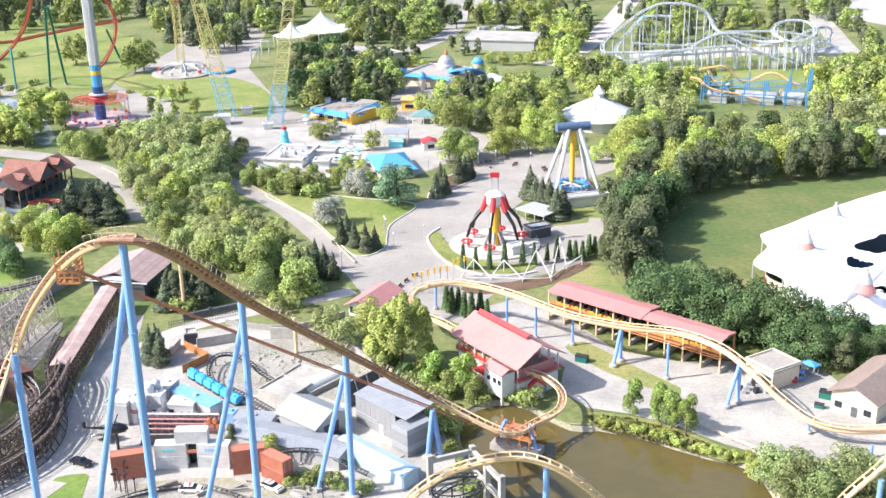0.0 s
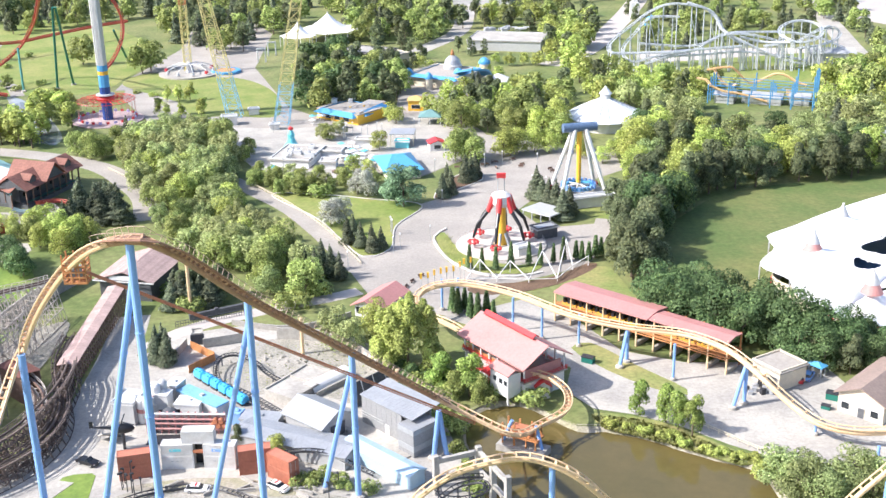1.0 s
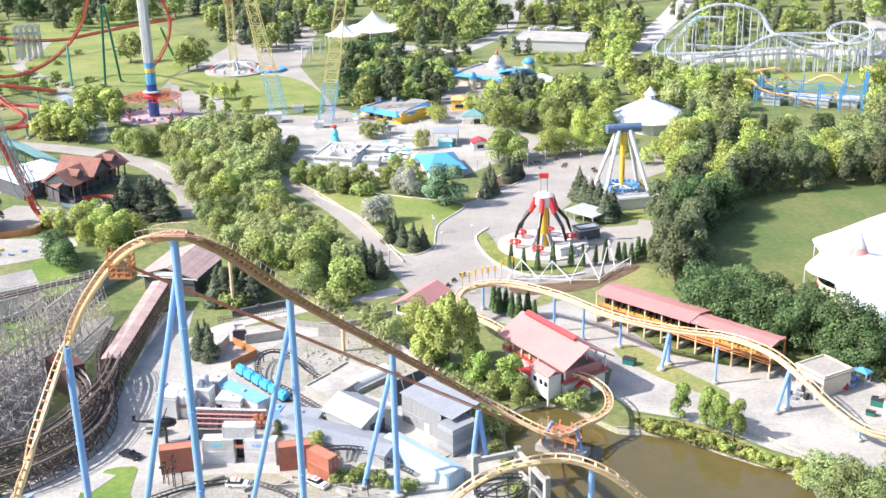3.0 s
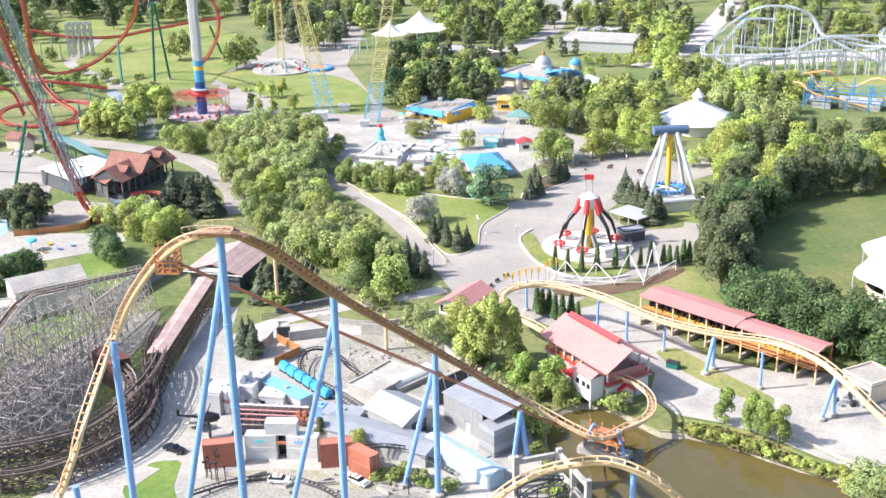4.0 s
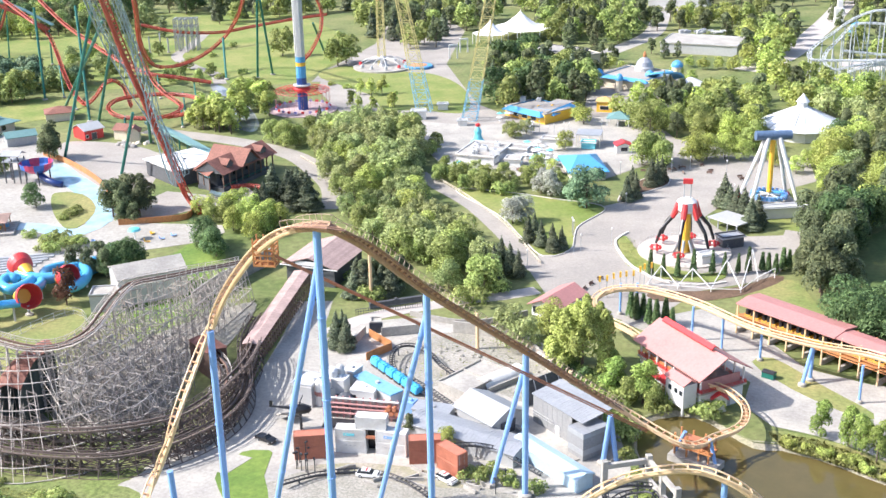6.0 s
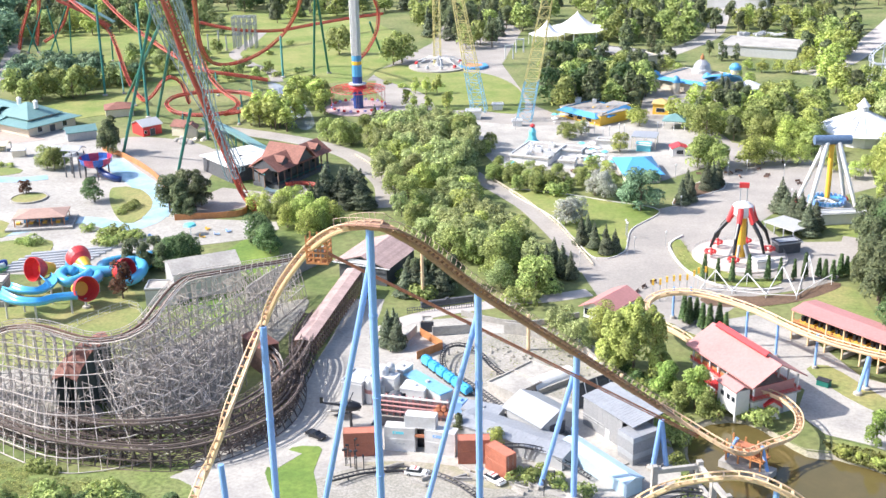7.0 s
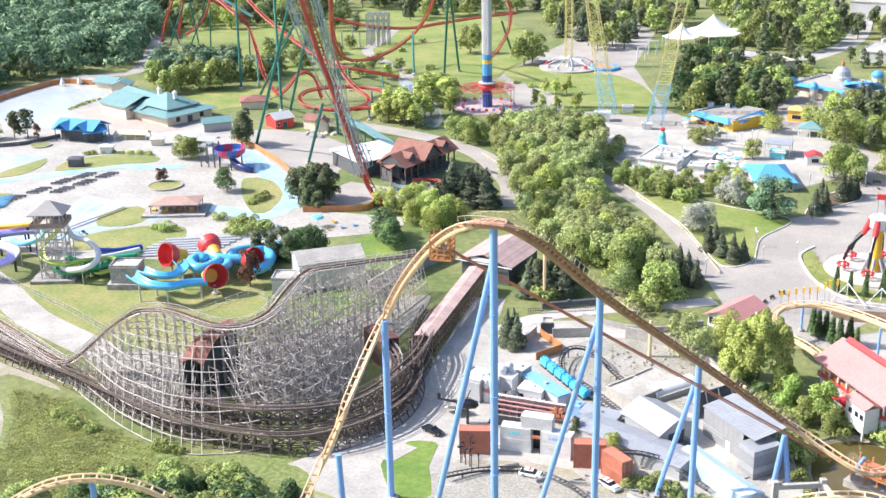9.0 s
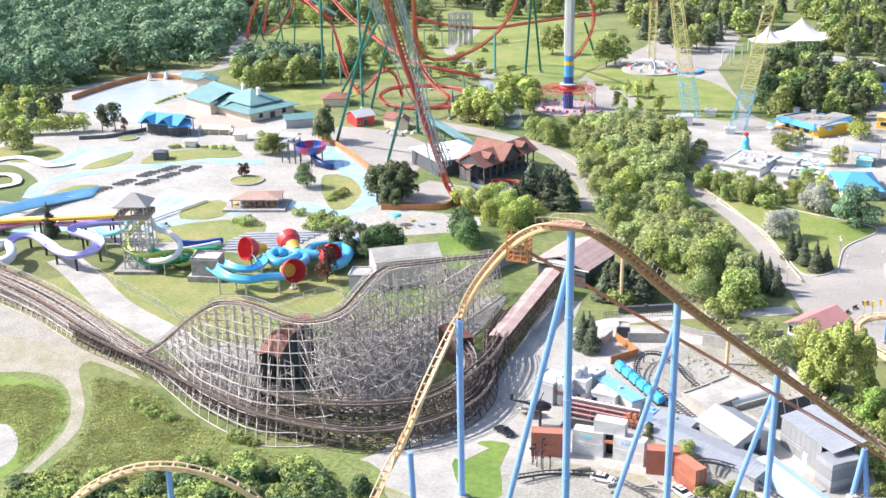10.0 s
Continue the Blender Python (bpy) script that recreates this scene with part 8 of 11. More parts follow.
# raft slides with red funnels
raft = thing("raft_slides", 0, 0, 0, 0, "tangle of blue raft slides with red and yellow funnels", "water slide")
for pts, r, tb in (
    ([(-169.1, 241.1, 7), (-162.5, 237.8, 6.5), (-156.3, 238.9, 6), (-153.8, 243.0, 5.6), (-149.6, 246.1, 5.2)], 1.5, False),
    ([(-168.4, 244.9, 7), (-163.6, 243.7, 6.6), (-159.5, 245.4, 6.2), (-159.5, 250.9, 6), (-164.0, 255.8, 6)], 1.4, False),
    ([(-157.7, 260.0, 5), (-160.4, 260.2, 5.4), (-160.5, 256.6, 5), (-156.6, 254.1, 4.6), (-154.8, 258.1, 4.4), (-155.4, 263.1, 4.2), (-160.1, 267.3, 4.2), (-164.2, 266.6, 4.6)], 1.4, True),
    ([(-162.6, 267.0, 5), (-156.0, 263.3, 4.4), (-151.2, 264.3, 4), (-147.9, 266.4, 4)], 1.5, True),
    ([(-149.3, 270.7, 4), (-148.0, 274.9, 3.4), (-144.0, 271.6, 3), (-142.7, 264.7, 2.6), (-145.1, 262.5, 2.4), (-146.5, 270.2, 2), (-145.2, 283.5, 0.8)], 1.4, True),
    ([(-151.2, 254.8, 4.4), (-151.2, 259.5, 4), (-154.1, 266.3, 3.6), (-155.4, 273.4, 3), (-147.7, 286.8, 0.8)], 1.3, True),
):
    line = flume(raft, pts, SLIDEBLUE, r, tube=tb)
    stand(raft, line, 8, 0.25, LIGHTGREY, 1.4)


def funnel(x, y, z, turn, r=3.2):
    """A hollow red funnel lying on its side, narrowing to a yellow throat."""
    t = 0.15
    bell = [(r * 0.62, -1.8), (r * 0.9, -0.6), (r, 0.6), (r * 1.03, 1.8), (r * 1.03 - t, 1.8), (r - t, 0.6), (r * 0.9 - t, -0.6), (r * 0.62 - t, -1.8)]
    bm = bmesh.new()
    rings = [[bm.verts.new((q * math.cos(math.tau * k / 24), q * math.sin(math.tau * k / 24), w)) for k in range(24)] for q, w in bell]
    for lo, hi in zip(rings, rings[1:]):
        for k in range(24):
            bm.faces.new((lo[k], lo[(k + 1) % 24], hi[(k + 1) % 24], hi[k]))
    bmesh.ops.recalc_face_normals(bm, faces=bm.faces)
    ob = part("funnel", bm, RED, raft, "red funnel mouth")
    ob.matrix_basis = Matrix.Translation((x, y, z)) @ Matrix.Rotation(radians(turn), 4, "Z") @ Matrix.Rotation(radians(75), 4, "X")
    part("neck", lathe(bmesh.new(), [(1.4, -5.0), (r * 0.62, -1.8)], 24), AMBER, ob, "yellow throat")
    part("funnel_leg", rod(bmesh.new(), (x, y, -0.1), (x, y, z - 2.6), 0.35, 8), LIGHTGREY, raft)
    part("pad_block", lathe(bmesh.new(), [(1.0, -0.1), (1.0, 0.5)], 10, (x, y, 0)), CONCRETE, raft)


funnel(-149.4, 249.2, 5.2, 55)
funnel(-167.4, 257.8, 6.2, -20)
funnel(-160.1, 266.9, 6, 230)
funnel(-146.7, 264.8, 4.4, 70)
ob = house("raft_tower", -174.5, 245.7, 15, 7.5, 6, 6, ROCK, roof="flat", roof_mat=TIMBER, over=0.2, label="grey timber start platform of the raft slides", category="slide tower")
part("rock_skirt", cube(0, 3, -0.2, 9.5, 8, 1.8), ROCK, ob)
# bowl slide
x, y = -203.4, 358.2
bowl = thing("bowl_slide", x, y, 0, 0, "red and blue bowl slide on a dark steel frame", "water slide")
for k in range(10):
    bm = bmesh.new()
    a0, a1 = math.tau * k / 10, math.tau * (k + 1) / 10
    prof = [(1.2, 4.0), (3.6, 4.4), (5.2, 5.6), (5.6, 7.4), (5.75, 7.4), (5.35, 5.5), (3.7, 4.2), (1.2, 3.8)]
    rows = [[bm.verts.new((r * math.cos(a), r * math.sin(a), z)) for r, z in prof] for a in (a0, (a0 + a1) / 2, a1)]
    for i in range(2):
        for j in range(len(prof)):
            l = (j + 1) % len(prof)
            bm.faces.new((rows[i][j], rows[i][l], rows[i + 1][l], rows[i + 1][j]))
    bmesh.ops.recalc_face_normals(bm, faces=bm.faces)
    part("bowl_panel", bm, material("bowl_red", (0.55, 0.06, 0.14), 0.3) if k % 2 else material("bowl_blue", (0.05, 0.15, 0.50), 0.3), bowl)
for k in range(6):
    a = math.tau * k / 6
    part("leg", rod(bmesh.new(), (4.6 * math.cos(a), 4.6 * math.sin(a), 0), (4.6 * math.cos(a), 4.6 * math.sin(a), 5.0), 0.2, 6), DARK, bowl)
for u in (-11, -8, -5.5):
    for v in (-2, 2):
        part("frame_post", cube(u, v, -0.1, 0.35, 0.35, 9), SLATE, bowl)
part("stair_deck", cube(-8.2, 0, 7.6, 6.5, 5, 0.3), GREY, bowl)
part("stair_roof", gable(bmesh.new(), -8.2, 0, 10.0, 7, 5.5, 1.2), GREY, bowl)
flume(bowl, [(1, -1, 3.8), (4, -3, 2.6), (8, -4.5, 1.6), (11, -4, 0.8)], material("navy_tube", (0.02, 0.05, 0.2), 0.3), 1.1, "exit_tube", True)

# water park buildings
hall = house_on("teal_hall", (-258.0, 405.3), (-249.1, 426.2), 29, 4.0, CREAM, roof="hip", roof_mat=TEAL, rise=3.2, over=2.0, ridge=0, label="large cream hall with teal hipped roof", openings=((-6, 1, 2, 2, "w"), (0, 0, 2.4, 2.6, "d"), (6, 1, 2, 2, "w")))
part("upper_roof", hip(bmesh.new(), 0, 14.5, 6.0, 17, 22, 4.6, 0), TEAL, hall)
part("clerestory", cube(0, 14.5, 4.0, 15, 20, 2.1), CREAM, hall)
part("rear_roof", gable(bmesh.new(), -6, 33, 5.4, 20, 20, 3.4, 90), TEAL, hall)
part("rear_wall", cube(-6, 33, -0.2, 18, 18, 5.6), CREAM, hall)
for v in (9, 20):
    part("ventilator", lathe(bmesh.new(), [(0.9, 8.5), (0.9, 11.0), (1.2, 11.2), (0.2, 12.0)], 10, (0, v, 0)), WHITE, hall)
house_on("teal_hall", (-300.1, 427.3), (-275.2, 413.2), 20, 4.6, CREAM, roof="gable", roof_mat=TEAL, rise=4.2, over=1.2, label="long cream hall wing with teal gabled roof", openings=((-5, 1, 1.6, 1.6, "w"), (0, 1, 1.6, 1.6, "w"), (5, 1, 1.6, 1.6, "w")))
house_on("teal_hut", (-331.5, 462.4), (-320.5, 460.5), 9, 3.4, CREAM, roof="gable", roof_mat=TEAL, rise=2.0, over=1.2, label="small hut with teal gabled roof")
house_on("teal_hut", (-318.2, 456.0), (-310.9, 458.3), 8, 3.4, CREAM, roof="gable", roof_mat=TEAL, rise=2.0, over=1.0, along=False, label="small hut with teal gabled roof")
ob = canopy("blue_roof_bar", (-290.0, 374.7), (-272.9, 374.8), 11, 5.0, "gable", 3.0, SKYBLUE, SLATE, "dark open bar with bright blue gabled roofs", 5, 1.0)
part("counter", cube(0, 5.5, 0, 14, 8, 4.4), SLATE, ob)
for u in (-4.5, 3.5):
    part("cross_gable", gable(bmesh.new(), u, 1.8, 5.1, 8.0, 6.5, 2.6, 90), SKYBLUE, ob)
ob = canopy("blue_roof_bar", (-275.3, 373.7), (-269.3, 378.2), 11, 4.2, "hip", 2.4, SKYBLUE, SLATE, "dark open bar wing with bright blue roof", 3, 1.0)
part("counter", cube(0, 4.5, 0, 5, 7, 3.6), SLATE, ob)
ob = canopy("shade_pavilion", (-201.4, 301.7), (-187.5, 306.7), 9, 3.6, "hip", 1.4, material("pale_brown_shingle", (0.42, 0.28, 0.22), 0.8, vary=0.12), CEDAR, "open pavilion with brown shingle roof on a stone terrace", 5, 0.6)
part("terrace", cube(0, 4, -0.1, 20, 13, 0.9), ROCK, ob)
for k in range(8):
    part("lounge", cube(-7 + k * 2, 3 + (k % 2) * 2, 0.8, 1.2, 1.8, 0.6), SKYBLUE if k % 2 else AMBER, ob)
house_on("filter_shed", (-128.1, 256.6), (-113.9, 267.0), 11, 7.5, LIGHTGREY, roof="gable", roof_mat=CONCRETE, rise=2.2, over=0.3, label="pale grey filter building with shallow gabled roof")
house_on("filter_shed", (-134.4, 252.6), (-127.1, 254.5), 6, 4.2, LIGHTGREY, roof="flat", roof_mat=CONCRETE, over=0.1, label="low pale grey annex with flat roof")
shed = house_on("lift_station_shed", (-90.5, 278.6), (-76.6, 275.7), 17, 5.4, SLATE, roof="gable", roof_mat=PINKSHINGLE, rise=2.6, over=0.9, along=False, label="dark timber loading station with pinkish brown shingle roof")
for k in range(24):
    for e in (-1, 1):
        s0, s1 = k / 24, (k + 1.1) / 24
        u0, u1 = e * 8.3 * s0, e * 8.3 * min(s1, 1)
        vs = [(u0, -1, 8.06 - 2.6 * s0), (u1, -1, 8.1 - 2.6 * s1), (u1, 18, 8.1 - 2.6 * s1), (u0, 18, 8.06 - 2.6 * s0)]
        vs += [(x, y, z - 0.1) for x, y, z in vs]
        raw("shingle_course", vs, [(0, 1, 2, 3), (7, 6, 5, 4), (0, 4, 5, 1), (1, 5, 6, 2), (2, 6, 7, 3), (3, 7, 4, 0)], PINKSHINGLE, shed)
part("fascia", box(box(bmesh.new(), 0, -1.0, 5.2, 17, 0.15, 0.3), 0, -0.6, 5.6, 8, 0.15, 1.2), WHITE, shed)
for x, y, mat in ((-260.0, 344.3, SLATE), (-245.9, 377.6, CREAM), (-258.6, 362.5, WHITE), (-234.2, 381.5, CREAM)):
    house("pool_kiosk", x, y, 20, 4.5, 3.2, 2.8, mat, roof="hip", roof_mat=WHITE if mat is not SLATE else SLATE, rise=0.8, label="small poolside kiosk with a light roof", category="kiosk")
for x, y in [(-252.0, 326.1), (-248.9, 334.3), (-241.4, 336.8), (-253.6, 314.8), (-246.1, 317.4), (-243.8, 327.0), (-256.3, 304.6)]:
    for i in range(4):
        lounger = thing("sun_lounger_row", x + i * 0.35 - 0.5, y + i * 1.9 - 2.8, 0.05, 12, "dark row of sun loungers on the deck", "lounger", "sun lounger rows")
        part("slats", cube(0, 0, 0.3, 4.4, 0.8, 0.1), SLATE, lounger)
        part("backrest", cube(0, 0.42, 0.35, 4.4, 0.1, 0.3), SLATE, lounger)
        for u in (-2.0, 2.0):
            part("leg", cube(u, 0, 0, 0.1, 0.7, 0.3), SLATE, lounger)
# fence round the wave pool
def board_fence(points, h, mat, label, gap=0.0):
    line = spline([(x, y, 0) for x, y in points], 2.2)
    ob = thing("board_fence", 0, 0, 0, 0, label, "fence")
    for p, q in zip(line, line[1:]):
        mid = (p + q) / 2
        part("panel", cube(mid.x, mid.y, 0, (q - p).length - 0.05, 0.15, h, math.degrees(math.atan2(q.y - p.y, q.x - p.x))), mat, ob)
    return ob


board_fence([(-358.5, 415.3), (-359.2, 424.8), (-358.9, 450.8), (-354.0, 467.6), (-333.2, 468.6)], 2.4, CEDAR, "orange-brown board fence behind the wave pool")
board_fence([(-218.9, 391.3), (-204.2, 381.1), (-186.1, 364.2), (-172.0, 346.6), (-163.6, 332.3)], 2.2, CEDAR, "orange-brown board fence round the plunge pool")
board_fence([(-156.1, 317.8), (-148.4, 320.5), (-136.9, 325.8), (-139.2, 336.3)], 2.0, CEDAR, "orange-brown board fence under the lift")
board_fence([(-308.4, 358.2), (-297.6, 365.5), (-291.2, 379.2)], 1.6, SLATE, "dark fence under the row of trees")
strip("plunge_pool", [(-209.3, 379.4), (-195.7, 364.9), (-181.6, 350.5), (-168.9, 333.8), (-163.9, 319.4)], 9.0, POOL, 0.14, "pale plunge pool below the bowl slide", "pool")

# terrace hedge, awning, umbrellas and planters
AWNING = material("cream_awning", (0.62, 0.56, 0.38), 0.8, vary=0.08)
ob = canopy("cream_awning", (-267.4, 381.4), (-254.8, 383.8), 5, 2.4, "gable", 1.2, AWNING, WHITE, "long pale yellow fabric awning", 4, 0.3, category="awning")
part("counter", cube(0, 2.5, 0, 10, 2, 1.1), AWNING, ob)
for x, y in ((-350.4, 463.1), (-344.2, 467.9)):
    t = thing("closed_umbrella", x, y, 0, 0, "tall closed white parasol behind the pool", "umbrella")
    part("pole", rod(bmesh.new(), (0, 0, 0), (0, 0, 4.4), 0.1, 6), WHITE, t)
    part("canopy", lathe(bmesh.new(), [(1.3, 0.9), (0.9, 2.4), (0.15, 4.3)], 10), WHITE, t)
for x, y, r in ((-290.8, 366.0, 4.2), (-214.2, 331.1, 6.0)):
    t = thing("round_planter", x, y, 0, 0, "round kerbed planter bed with dry grass", "planter")
    part("kerb", lathe(bmesh.new(), [(r, 0), (r, 0.6), (r - 0.4, 0.6), (r - 0.4, 0.4)], 28), CONCRETE, t)
    part("soil", lathe(bmesh.new(), [(r - 0.4, 0.42), (0.05, 0.55)], 28), DRY, t)
ob = thing("refuse_bin", -259.4, 344.6, 0.1, 20, "large dark blue open skip on the lawn", "bin")
for u, v, w, d in ((-2.4, 0, 0.2, 3), (2.4, 0, 0.2, 3), (0, -1.5, 5, 0.2), (0, 1.5, 5, 0.2)):
    part("side", cube(u, v, 0, w, d, 2.6), SLATE, ob)
part("base", cube(0, 0, 0.2, 4.8, 3, 0.2), SLATE, ob)
def wire_fence(points, h, label):
    line = spline([(x, y, 0) for x, y in points], 2.6)
    ob = thing("wire_fence", 0, 0, 0, 0, label, "fence")
    for p in line:
        part("post", cube(p.x, p.y, -0.2, 0.1, 0.1, h + 0.2), LIGHTGREY, ob)
    for z in (0.1, h * 0.5, h):
        v, f = sweep([p + Vector((0, 0, z)) for p in line], [(-0.03, -0.03), (0.03, -0.03), (0.03, 0.03), (-0.03, 0.03)])
        raw("wire", v, f, LIGHTGREY, ob)


wire_fence([(-212.5, 242.8), (-198.1, 236.2), (-184.6, 230.5), (-170.8, 223.6), (-158.0, 217.1)], 1.8, "grey wire fence down the grass slope")
wire_fence([(-148.1, 230.0), (-144.6, 241.1), (-138.6, 251.5), (-133.1, 247.4)], 1.8, "grey wire fence under the raft slides")
wire_fence([(-162.6, 196.7), (-146.5, 188.9), (-136.5, 185.0), (-123.6, 180.3)], 1.6, "grey wire fence at the foot of the trestle")
# toys on the splash deck
x, y = -145.7, 306.2
t = thing("water_mushroom", x, y, 0, 0, "turquoise umbrella-shaped water toy", "water toy")
part("stem", rod(bmesh.new(), (0, 0, 0), (0, 0, 3.2), 0.2, 8), WHITE, t)
part("cap", lathe(bmesh.new(), [(2.0, 2.9), (1.6, 3.5), (0.1, 3.9)], 16), TURQ, t)
for k, (x, y) in enumerate(((-152.3, 296.0), (-149.2, 298.2), (-145.1, 300.8), (-140.9, 304.0), (-137.5, 306.9), (-135.0, 310.0), (-142.1, 310.9), (-156.9, 302.2))):
    t = thing("deck_chair", x, y, 0.1, 30 + 23 * k, "blue or yellow deck chair on the splash deck", "chair", "splash deck chairs")
    part("seat", cube(0, 0, 0.3, 0.8, 1.6, 0.12), BLUE if k % 3 else AMBER, t)
    part("backrest", cube(0, 0.8, 0.35, 0.8, 0.12, 0.9), BLUE if k % 3 else AMBER, t)
    for u in (-0.3, 0.3):
        part("leg", cube(u, -0.5, 0, 0.08, 0.08, 0.32), WHITE, t)


# ---- stunt ride yard ----
def container(x, y, z, turn, mat, label, group="", length=6.06):
    """A shipping container with ribbed sides, corner posts and doors."""
    ob = thing("shipping_container", x, y, z, turn, label, "container", group)
    w, h, l = 2.44, 2.59, length
    part("shell", cube(0, 0, 0.12, l - 0.1, w - 0.1, h - 0.2), mat, ob)
    vs, fs = [], []
    n = int(l / 0.28)
    for k in range(n):
        u = -l / 2 + 0.3 + (l - 0.6) * k / (n - 1)
        for v in (-w / 2 + 0.03, w / 2 - 0.03):
            beam(vs, fs, (u, v, 0.2), (u, v, h - 0.15), 0.12, 0.05)
    raw("corrugated_sides", vs, fs, mat, ob)["kind"] = "stuff"
    bm = bmesh.new()
    for u in (-l / 2, l / 2):
        for v in (-w / 2, w / 2):
            box(bm, u * 0.985, v * 0.96, 0, 0.16, 0.16, h)
    for z0 in (0, h - 0.14):
        for v in (-w / 2, w / 2):
            box(bm, 0, v * 0.97, z0, l, 0.12, 0.14)
        for u in (-l / 2, l / 2):
            box(bm, u * 0.99, 0, z0, 0.12, w, 0.14)
    part("corner_frame", bm, mat, ob)
    for v in (-0.58, 0.58):
        leaf = part("door", cube(l / 2 - 0.02, v, 0.2, 0.1, 1.1, h - 0.4), mat, ob)
        part("lock_bar", rod(bmesh.new(), (l / 2 + 0.06, v - 0.2, 0.25), (l / 2 + 0.06, v - 0.2, h - 0.25), 0.03, 5), LIGHTGREY, leaf)
    return ob


WHITEBOX = material("dirty_white_container", (0.74, 0.73, 0.70), 0.6, vary=0.06, grain=0.8, patch=0.5, tint=(0.62, 0.60, 0.56))
for p, q in (((-62.1, 189.1), (-57.6, 190.3)), ((-40.1, 190.3), (-34.8, 191.5))):
    x, y, turn, w = along(p, q)
    for z in (0, 2.6):
        container(x, y + 1.3, z, turn, CONTAINER, "rust-red shipping container stacked two high", "red containers")
for z in (0, 2.6):
    container(-31.7, 189.0, z, -40, CONTAINER, "rust-red shipping container stacked two high", "red containers")
for p, q in (((-55.3, 193.0), (-49.4, 193.2)), ((-47.3, 193.2), (-41.0, 192.5))):
    x, y, turn, w = along(p, q)
    for z in (0, 2.6):
        c = container(x, y + 1.3, z, turn, WHITEBOX, "weathered white shipping container forming a gateway", "gateway containers")
        if z > 1:
            part("logo_bar", cube(-0.3, -1.26, 1.2, 2.2, 0.04, 0.55), TURQ if x < -47 else BLUE, c, "plain coloured marking bar")
            part("logo_bar", cube(-0.9, -1.265, 1.35, 0.25, 0.04, 0.25), WHITEBOX, c)
        else:
            for i in range(3):
                part("stencil_bar", cube(-1.0 + i * 0.9, -1.26, 1.7, 0.5, 0.03, 0.14), GREY, c)
x, y = -48.3, 193.4
container(x, y + 1.4, 5.2, 0, WHITEBOX, "weathered white shipping container bridging the gateway", "gateway containers")
gate = thing("gateway", x, y + 1.2, 0, 0, "dark steel gateway with red-brown hoist between containers", "gate")
part("back_wall", cube(0, 1.0, 0, 2.3, 0.2, 5.1), BLACK, gate)
for u in (-1.05, 1.05):
    part("jamb", cube(u, -1.2, 0, 0.25, 0.3, 5.1), GREY, gate)
part("lintel", cube(0, -1.2, 3.4, 2.2, 0.3, 0.6), TIE, gate)

for x, y, turn, paint, roof, label, pk in ((-47.0, 185.2, -4, WHITE, WHITE, "white and black patrol car with pale roof", False), (-32.3, 185.5, -35, WHITE, WHITE, "white and black patrol car beside the containers", False), (-70.3, 195.6, -28, BLACK, BLACK, "black pickup truck parked on the service road", True)):
    c = car(x, y, turn, paint, label, roof, pk)
    if not pk:
        part("hood_panel", cube(1.55, 0, 0.86, 1.1, 1.5, 0.05), BLACK, c, "black bonnet")
        part("boot_panel", cube(-1.75, 0, 0.9, 0.8, 1.5, 0.05), BLACK, c, "black boot lid")
        part("light_bar", cube(-0.3, 0, 1.5, 0.25, 1.1, 0.12), RED, c)
# wrecked helicopter prop on a stand
x, y = -64.6, 201.1
heli = thing("helicopter_prop", x, y, 4.6, 185, "black helicopter prop mounted above a scrap heap", "helicopter")
bm = bmesh.new()
bmesh.ops.create_uvsphere(bm, u_segments=16, v_segments=10, radius=1.0)
bmesh.ops.scale(bm, vec=(2.4, 1.0, 1.05), verts=bm.verts)
part("fuselage", bm, BLACK, heli)
part("tail_boom", rod(bmesh.new(), (1.8, 0, 0.2), (6.0, 0, 0.6), 0.35, 8, 0.15), BLACK, heli)
part("tail_fin", cube(5.9, 0, 0.4, 0.7, 0.08, 1.4), BLACK, heli)
part("rotor_mast", rod(bmesh.new(), (0, 0, 0.9), (0, 0, 1.5), 0.15, 8), DARK, heli)
for a in (30, 150, 270):
    part("rotor_blade", cube(1.6 * math.cos(radians(a)), 1.6 * math.sin(radians(a)), 1.45, 3.2, 0.22, 0.05, a), DARK, heli)
for v in (-0.8, 0.8):
    part("skid", rod(bmesh.new(), (-1.8, v, -1.3), (1.8, v, -1.3), 0.07, 6), DARK, heli)
part("stand", rod(bmesh.new(), (0, 0, -4.7), (0, 0, -0.8), 0.3, 8), DARK, heli)
x, y = -68.1, 204.6
pad = thing("tilted_panel", x, y, 0, 30, "pale tilted concrete panel with debris", "panel")
m = part("slab", cube(0, 0, 0, 4.5, 3.5, 0.3), CONCRETE, pad)
m.matrix_basis = pose(0, 0, 1.2, -30, 12, 0)
part("prop_frame", cube(0, 0.5, 0, 0.4, 0.4, 1.4), DARK, pad)

# plant buildings, tanks and pipe racks
house_on("white_plant_block", (-69.4, 211.1), (-64.8, 210.2), 6, 4.6, LIGHTGREY, roof="flat", roof_mat=WHITE, over=0.1, label="plain pale concrete plant block")
house_on("white_plant_block", (-61.0, 221.3), (-58.4, 220.4), 4, 3.4, LIGHTGREY, roof="flat", roof_mat=WHITE, over=0.1, rimmed=False, label="pale grey plant block beside the tanks")
house_on("white_plant_block", (-62.2, 216.8), (-59.4, 216.2), 3, 3.4, WHITE, roof="flat", roof_mat=WHITE, over=0.1, rimmed=False, label="small white pump house among pipes")
house_on("white_plant_block", (-57.6, 214.4), (-52.3, 213.7), 4, 2.4, WHITE, roof="flat", roof_mat=WHITE, over=0.1, rimmed=False, label="low white plant block")
